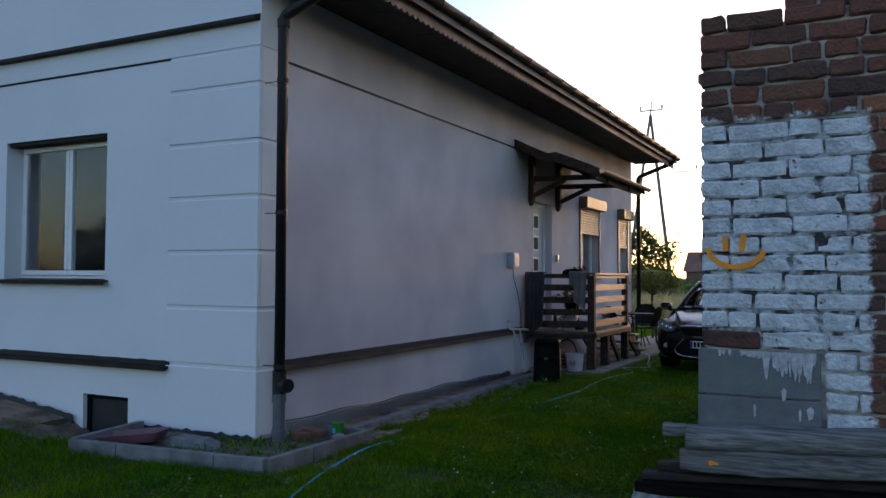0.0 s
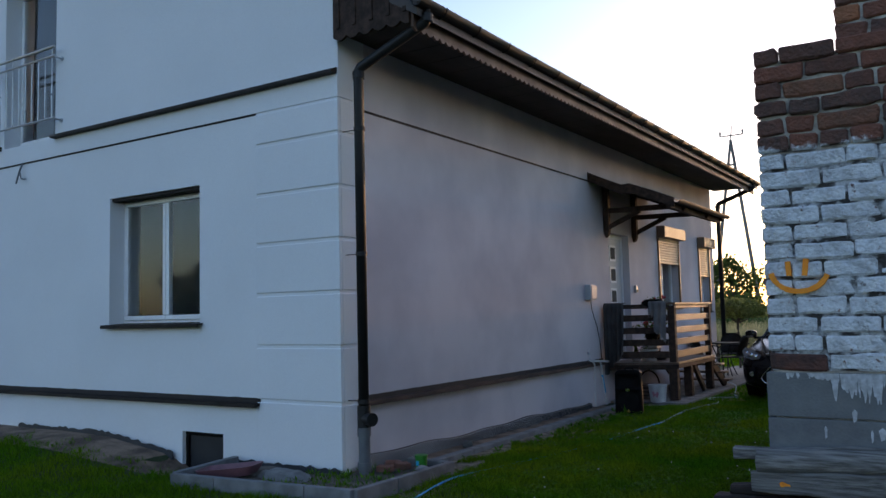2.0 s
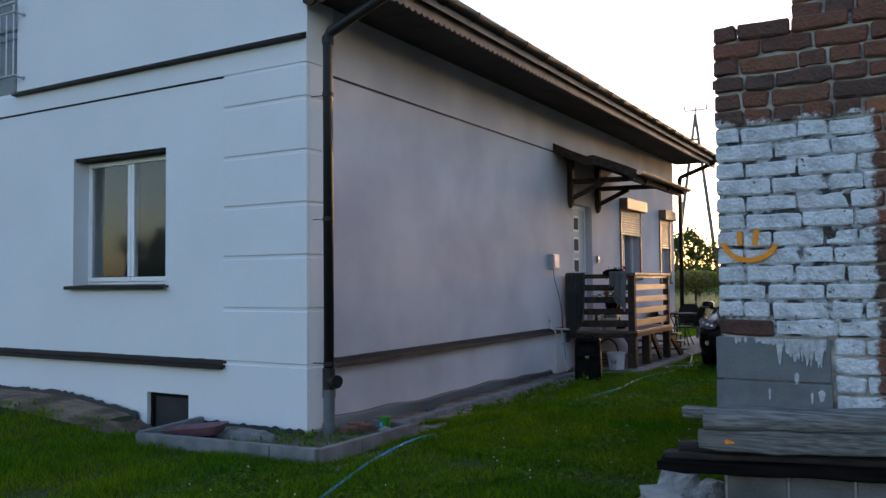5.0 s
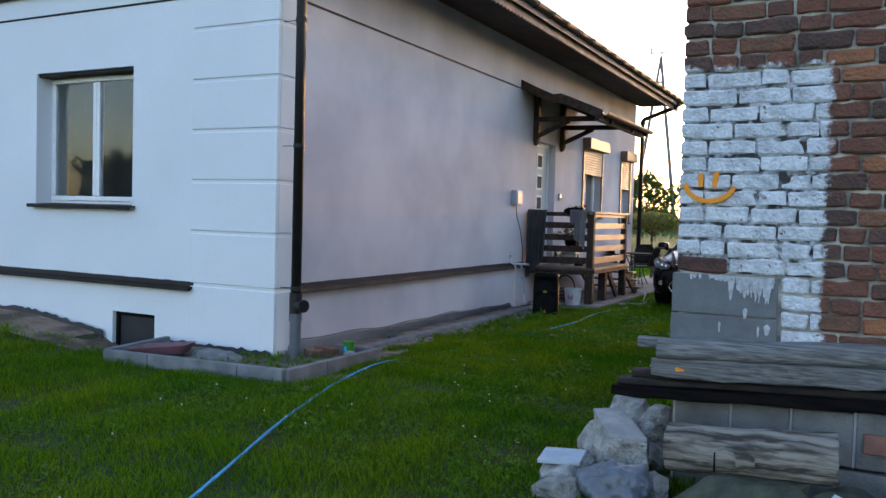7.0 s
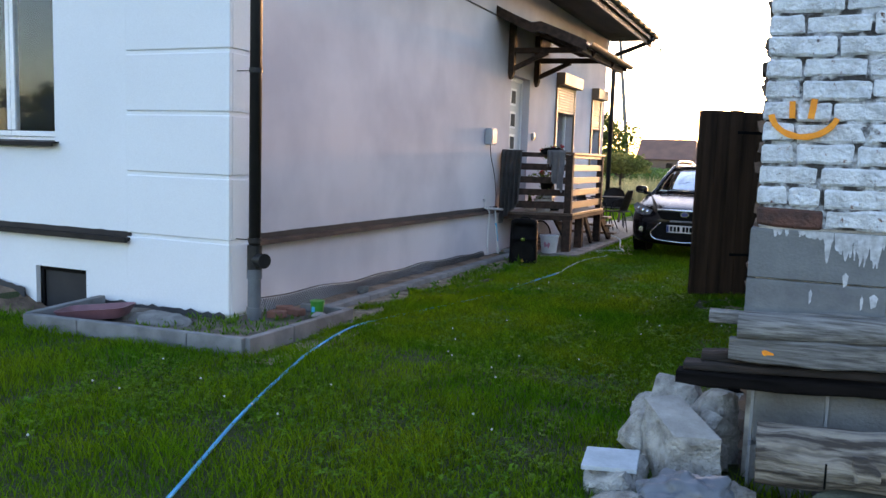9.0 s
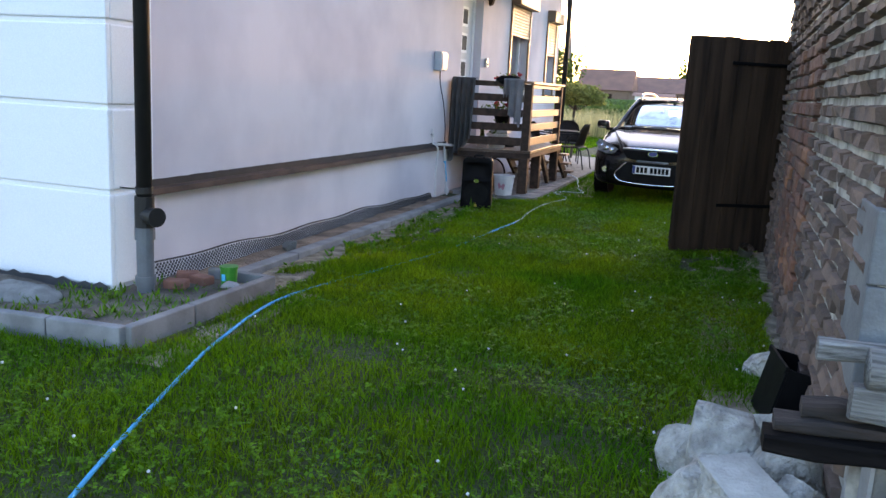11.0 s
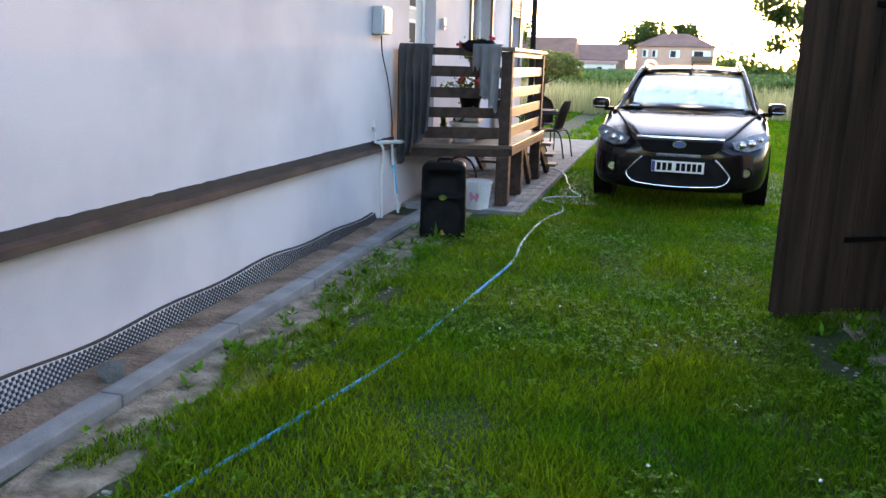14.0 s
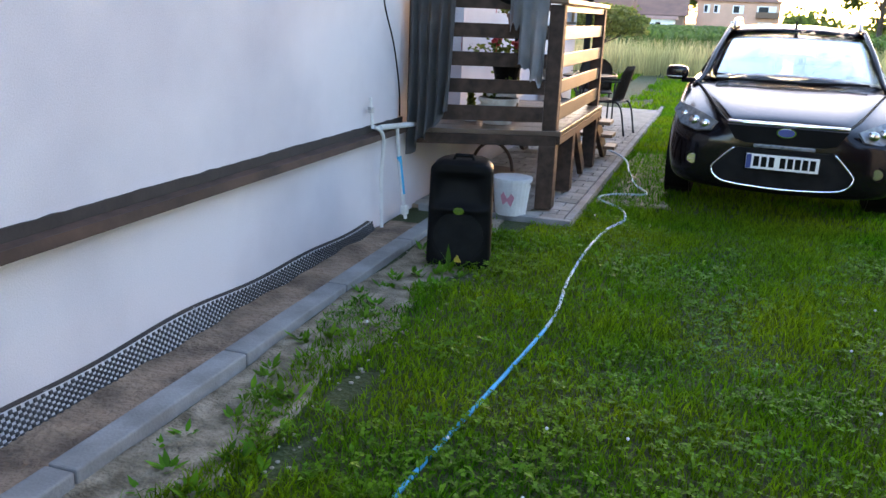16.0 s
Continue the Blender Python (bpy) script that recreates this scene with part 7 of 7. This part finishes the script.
def broad_leaves():
    """Rosettes of plantain and dandelion: arched leaves of two faces each side of the rib."""
    rng = random.Random(57)
    verts, faces = [], []
    for _ in range(7600):
        x, y = rng.uniform(-3.9, 0.0), rng.uniform(3.4, 13.4)
        thick = patch(x, y, 0.7, 21) + 0.7 * patch(x, y, 2.4, 14)
        if not on_lawn(x, y) or thick < rng.uniform(-0.15, 0.35):
            continue
        z = ground_height(x, y) + 0.012
        for j in range(rng.randint(3, 6)):
            a, l = rng.uniform(0, 6.28), rng.uniform(0.022, 0.052)
            w, up = l * rng.uniform(0.14, 0.24), rng.uniform(0.35, 1.1)
            d, sd = Vector((math.cos(a), math.sin(a), 0)), Vector((-math.sin(a), math.cos(a), 0)) * w
            p = Vector((x + rng.gauss(0, 0.006), y + rng.gauss(0, 0.006), z))
            m, e = p + d * l * 0.5 + Vector((0, 0, up * l * 0.55)), p + d * l + Vector((0, 0, up * l * 0.62))
            lift = Vector((0, 0, w * 0.35))
            k = len(verts)
            verts += [p, m + sd + lift, e, m - sd + lift, m]
            faces += [(k, k + 1, k + 4), (k + 1, k + 2, k + 4), (k, k + 4, k + 3), (k + 4, k + 2, k + 3)]
    tagged(cloud("broad_leaf_weeds", verts, faces, M["broad_leaf"]), "broad plantain and dandelion leaves among the grass", "weeds", kind="stuff")


M["broad_leaf"] = material("broad_leaf", (0.042, 0.145, 0.006), (0.095, 0.180, 0.009), 0.55, 1.4, 40, 0.0, vary=0.5, island=True, spec=0.15)
backlit(M["broad_leaf"], 0.3)
broad_leaves()
M["clover"] = material("clover_leaf", (0.045, 0.150, 0.007), (0.085, 0.172, 0.009), 0.65, 1.2, 30, 0.0, vary=0.5, island=True, spec=0.12)
backlit(M["clover"], 0.3)
clover()


def weeds():
    rng = random.Random(31)
    verts, faces = [], []
    for _ in range(150):
        x, y = rng.choice(((rng.uniform(-3.85, -3.4), rng.uniform(6.8, 12)), (rng.uniform(-3.85, -3.5), rng.uniform(6.8, 12)), (rng.uniform(-0.9, -0.3), rng.uniform(5, 10.5))))
        z = ground_height(x, y) + (0.05 if x < -3.3 and y < 6 else 0.0)
        for j in range(rng.randint(8, 16)):
            a, l = rng.uniform(0, 6.28), rng.uniform(0.025, 0.075)
            d = Vector((math.cos(a), math.sin(a), rng.uniform(0.3, 1.0))) * l
            s = Vector((-math.sin(a), math.cos(a), 0)) * l * 0.2
            k = len(verts)
            p = Vector((x, y, z))
            verts += [p, p + d * 0.55 + s, p + d, p + d * 0.55 - s]
            faces.append((k, k + 1, k + 2, k + 3))
    # low straggling weeds in the bed, and one tuft by the loudspeaker
    for k_ in range(170):
        x, y, n = (rng.uniform(-4.7, -3.62), rng.uniform(5.25, 5.9) if k_ % 3 else rng.uniform(5.9, 6.5), 7) if k_ else (-3.50, 11.24, 9)
        for j in range(n):
            a, l = rng.uniform(0, 6.28), rng.uniform(0.015, 0.05) * (1 if k_ else 2.4)
            d = Vector((math.cos(a), math.sin(a), rng.uniform(0.4, 1.6))) * l
            s = Vector((-math.sin(a), math.cos(a), 0)) * l * 0.16
            k = len(verts)
            p = Vector((x + rng.gauss(0, 0.02), y + rng.gauss(0, 0.02), 0.045 if k_ else ground_height(x, y)))
            verts += [p, p + d * 0.55 + s, p + d, p + d * 0.55 - s]
            faces.append((k, k + 1, k + 2, k + 3))
    tagged(cloud("weeds", verts, faces, M["clover"]), "small weeds along the kerb and the wall", "weeds", kind="stuff")
    bm = bmesh.new()
    for k in range(900):
        if k % 3:
            x, y = rng.uniform(-3.92, -3.35), rng.uniform(5.6, 11.8)
        else:
            x, y = rng.uniform(-1.0, -0.2), rng.uniform(4.9, 10.2)
        r = rng.uniform(0.004, 0.012)
        own = bmesh.new()
        bmesh.ops.create_icosphere(own, subdivisions=1, radius=r, matrix=Matrix.Translation((x, y, ground_height(x, y) + r * 0.3)) @ Matrix.Diagonal((1.2, 1, 0.6, 1)))
        join(bm, own)
    tagged(link("gravel", bm, M["pebble"]), "pale pebbles and mortar crumbs on bare soil", "gravel", kind="stuff")
    # bare strips of soil beside the kerb and the brick wall
    def strip(x0, x1, y0, y1, seed):
        own = bmesh.new()
        nx, ny = 14, int((y1 - y0) / 0.12)
        g = []
        for j in range(ny + 1):
            y = y0 + (y1 - y0) * j / ny
            row = []
            for i in range(nx + 1):
                u = i / nx
                e = 0.10 * noise.noise((y * 1.8, seed, u))
                x = x0 + (x1 - x0) * u + e * (1 if 0 < i < nx else 1.6)
                row.append(own.verts.new((x, y, ground_height(x, y) + 0.004 * (0 if i in (0, nx) else 1) + (-0.01 if i in (0, nx) else 0.008 + 0.008 * noise.noise((x * 9, y * 9, 1))))))
            g.append(row)
        for j in range(ny):
            for i in range(nx):
                own.faces.new((g[j][i], g[j][i + 1], g[j + 1][i + 1], g[j + 1][i]))
        return own
    setting("soil_strip", strip(-3.93, -3.50, 6.6, 12.6, 3), M["soil_pale"], "pale bare soil strip beside the kerb", "soil", True)
    setting("soil_strip", strip(-0.75, 0.1, 4.7, 10.8, 9), M["soil_pale"], "bare earth along the brick wall", "soil", True)
    setting("soil_strip", strip(-3.42, -3.18, 5.0, 6.7, 5), M["soil_pale"], "pale mortar crumbs beside the bed", "soil", True)
    setting("soil_strip", strip(-3.0, -2.45, 13.6, 16.5, 11), M["soil_pale"], "worn muddy patch beside the parked car", "soil", True)
    setting("soil_strip", strip(-0.7, 0.0, 14.6, 17.5, 13), M["soil_pale"], "worn muddy patch behind the car wheel", "soil", True)
    setting("soil_mound", strip(-13.0, -6.3, 5.25, 6.0, 7), M["soil"], "sandy earth heaped along the front wall", "soil", True)


tagged(link("grey_stone", lump(-4.10, 7.85, 0.05, 0.12, 0.11, 0.11, 71, 6, 0.4), M["blockwork"]), "blue-grey stone lying on the soil by the wall", "stone")
M["pebble"] = material("pale_pebble", (0.36, 0.32, 0.27), (0.22, 0.19, 0.155), 0.95, 20, 90, 0.4, vary=0.3, island=True)
M["soil_pale"] = material("pale_bare_soil", (0.33, 0.265, 0.195), (0.115, 0.088, 0.055), 0.97, 9, 60, 1.0, bumpdist=0.02)
weeds()


def maize():
    rng = random.Random(41)
    verts, faces = [], []
    for _ in range(15000):
        u = rng.random() ** 2.0
        y = 35 + 118 * u
        x = -2 + rng.uniform(-1, 1) * (16 + (y - 20) * 0.62)
        h = 1.12 + 0.10 * noise.noise((x * 0.2, y * 0.2, 0)) + rng.uniform(-0.12, 0.05)
        for j in range(4):
            a = rng.uniform(0, 6.28)
            l = rng.uniform(0.35, 0.6) * (1 + u)
            z0 = h * rng.uniform(0.45, 0.85)
            d, s = Vector((math.cos(a), math.sin(a), 0)), Vector((-math.sin(a), math.cos(a), 0)) * 0.045 * (1 + 2 * u)
            p = Vector((x, y, z0))
            k = len(verts)
            q = p + d * l * 0.55 + Vector((0, 0, 0.22))
            verts += [p - s * 0.6, p + s * 0.6, q + s, q - s, p + d * l + Vector((0, 0, 0.02))]
            faces += [(k, k + 1, k + 2, k + 3), (k + 3, k + 2, k + 4)]
    tagged(cloud("maize_field", verts, faces, M["corn"]), "wide field of green young maize", "crop field", kind="stuff")
    # Raised block among the leaves; shade between plants is put into its colour
    setting("field_floor", box(-120, 35, -0.2, 120, 160, 0.62), M["corn_floor"], "raised block filling the maize field, coloured dark for shade", "field")


# Darker copy of the maize green, standing for shade low in the crop
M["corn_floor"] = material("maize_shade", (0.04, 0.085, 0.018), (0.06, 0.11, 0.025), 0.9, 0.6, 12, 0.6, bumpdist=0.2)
maize()


# ---- bricks of the outbuilding ----
def brick_meshes():
    """Worn bricks, stretchers and headers, with knocked corners and an uneven face."""
    out = {0.27: [], 0.145: []}
    for length, kinds in out.items():
        for k in range(7):
            rng = random.Random(100 + k + int(length * 1000))
            bm = box(-length / 2, -0.035, -0.040, length / 2, 0.035, 0.040)
            bmesh.ops.bevel(bm, geom=[e for e in bm.edges if e.verts[0].co.y < 0 or e.verts[1].co.y < 0], offset=0.010, segments=1, affect="EDGES")
            cut = [e for e in bm.edges if abs(e.verts[0].co.x - e.verts[1].co.x) > 0.08 and min(e.verts[0].co.y, e.verts[1].co.y) < -0.02]
            bmesh.ops.subdivide_edges(bm, edges=cut, cuts=3 if length > 0.2 else 1, use_grid_fill=True)
            for v in bm.verts:
                if v.co.y < 0.0:
                    n = noise.noise_vector(Vector((v.co.x * 16 + k * 7, v.co.z * 22, length * 90)))
                    v.co += Vector((n.x * 0.010, n.y * 0.008, n.z * 0.009))
                    if rng.random() < 0.10:
                        v.co += Vector((-0.010 * (1 if v.co.x > 0 else -1), 0.012, -0.009 * (1 if v.co.z > 0 else -1)))
            me = bpy.data.meshes.new("brick")
            bm.to_mesh(me)
            bm.free()
            me.materials.append(M["brick"])
            white = me.copy()
            white.materials[0] = M["brick_white"]
            kinds.append((me, white))
    return out


BRICKS = brick_meshes()
COURSE = 0.0935


def lay(u0, u1, z0, z1, seed):
    """Courses of stretchers and headers, as (u, z, length)."""
    rng = random.Random(seed)
    rows = int((z1 - z0) / COURSE)
    out = []
    for r in range(rows):
        u = u0
        first = True
        while u < u1 - 0.04:
            w = rng.uniform(0.13, 0.16) if (first and r % 2) or rng.random() < 0.38 else rng.uniform(0.24, 0.30)
            first = False
            w = min(w, u1 - u)
            out.append((u + w / 2, z0 + r * COURSE + COURSE / 2, w))
            u += w
    return out


wall_ob = bpy.data.objects["outbuilding_wall"]
rng = random.Random(77)


def put(parent, place, turn, w, white=False):
    size = 0.27 if w > 0.2 else 0.145
    ob = new("brick", rng.choice(BRICKS[size])[1 if white else 0])
    ob.parent = parent
    ob.matrix_basis = Matrix.LocRotScale(place, turn, ((w - JZ * rng.uniform(0.6, 1.5)) / size, 1, (COURSE - JZ * rng.uniform(0.7, 1.3)) / 0.080))
    return ob


M["brick_bare"] = material("bare_brown_brick", (0.13, 0.052, 0.038), (0.065, 0.035, 0.030), 0.92, 14, 60, 0.9, bumpdist=0.015)
JZ = 0.011
end = [b for b in lay(BX, 1.75, 1.185, 2.87, 5)] + [b for b in lay(0.37, 1.75, 0.81, 1.185, 6)] + [b for b in lay(0.2, 1.75, 2.85, 3.45, 8)]
for u, z, w in end:
    white = not (u < -0.05 and 1.18 < z < 1.28)
    back = 0.05 if z > 2.86 else 0.0
    ob = put(wall_ob, (u, BYF + 0.030 + back + rng.uniform(-0.008, 0.010), z + rng.uniform(-0.003, 0.003)), Euler((rng.gauss(0, 0.02), rng.gauss(0, 0.016), rng.gauss(0, 0.02))), w, white)
    if not white:
        ob.data = ob.data.copy()
        ob.data.materials[0] = M["brick_bare"]
# whitewashed joints, the core of the raised corner
setting("whitewashed_joint", box(BX + 0.018, BYF + 0.012, 1.19, 0.54, BYF + 0.0225, 2.30), M["mortar_white"], "whitewashed lime mortar between the painted bricks", "mortar")
setting("corner_core", box(0.215, BYF + 0.065, 2.8, 1.75, BYF + 0.42, 3.45), M["mortar"], "mortar core of the raised wall corner", "wall")

# cement patch at the foot
def cement_patch():
    t = thing("cement_patch", (0.1, BYF, 1), "dark grey cement render with drips of whitewash", "wall trim", kind="structure")
    part("upper_render", box(BX - 0.012, BYF - 0.008, 0.955, 0.355, BYF + 0.02, 1.178, 0.006), M["cement_render"], t)
    part("lower_render", box(BX - 0.014, BYF - 0.012, 0.60, 0.36, BYF + 0.02, 0.949, 0.006), M["cement_render"], t)
    part("side_render", box(BX - 0.012, BYF + 0.021, 0.60, BX + 0.02, BYF + 0.4, 1.178, 0.006), M["cement_render"], t)
    r = random.Random(3)
    for k in range(48):
        x = -0.16 + r.random() ** 0.5 * 0.50
        l = r.uniform(0.04, 0.15) if x > 0.10 else r.uniform(0.008, 0.04)
        w = r.uniform(0.006, 0.022)
        n = 5
        right = [(x + w * (1 - 0.8 * (i / n) ** 2) + r.uniform(-0.003, 0.003), 1.177 - l * i / n) for i in range(n + 1)]
        left = [(x - w * (1 - 0.8 * (i / n) ** 2) + r.uniform(-0.003, 0.003), 1.177 - l * i / n) for i in range(n, -1, -1)]
        part("whitewash_drip", prism(right + left, "y", BYF - 0.0090 - 0.0002 * k, BYF - 0.006), M["whitewash"], t)
    for k in range(4):
        x, z, w = 0.0 + r.random() * 0.32, r.uniform(0.88, 1.02), r.uniform(0.006, 0.018)
        part("whitewash_drip", prism([(x - w, z), (x, z + 0.015), (x + w, z), (x + w * 0.6, z - 0.04), (x - w * 0.5, z - 0.05)], "y", BYF - 0.0130 - 0.0003 * k, BYF - 0.010), M["whitewash"], t)


M["whitewash"] = material("thin_whitewash", (0.56, 0.58, 0.60), (0.34, 0.35, 0.36), 0.95, 30, 80, 0.6)
cement_patch()

# side face: the near stretch brick by brick, the rest joined
M["brick_rest"] = material("old_brick_rest", (0.17, 0.105, 0.078), (0.085, 0.062, 0.052), 0.92, 7, 80, 0.9, vary=0.4, island=True, bumpdist=0.008)
verts, faces = [], []
for u, z, w in lay(BYF + 0.07, 11.0, 0.0, 2.80, 12):
    x = BX + 0.032 + rng.uniform(-0.020, 0.012)
    if 7.0 < u < 9.0 and 0.3 < z < 1.9:
        put(wall_ob, (x, u, z), Euler((rng.gauss(0, 0.012), rng.gauss(0, 0.012), radians(-90) + rng.gauss(0, 0.02))), w)
    else:
        k = len(verts)
        a, h, c = (w - JZ) / 2, (COURSE - JZ) / 2 * rng.uniform(0.86, 1.0), 0.016
        j = [rng.uniform(-0.012, 0.012) for _ in range(4)]
        verts += [(x + 0.03, u - a, z - h), (x + 0.03, u + a, z - h), (x + 0.03, u + a, z + h), (x + 0.03, u - a, z + h), (x - 0.035 + j[0], u - a + c, z - h + c), (x - 0.035 + j[1], u + a - c, z - h + c), (x - 0.035 + j[2], u + a - c, z + h - c), (x - 0.035 + j[3], u - a + c, z + h - c)]
        faces += [(k + 4, k + 5, k + 6, k + 7)] + [(k + i, k + (i + 1) % 4, k + 4 + (i + 1) % 4, k + 4 + i) for i in range(4)]
tagged(cloud("brickwork", verts, faces, M["brick_rest"]), "old red brick side wall of the outbuilding", "brickwork", kind="stuff")
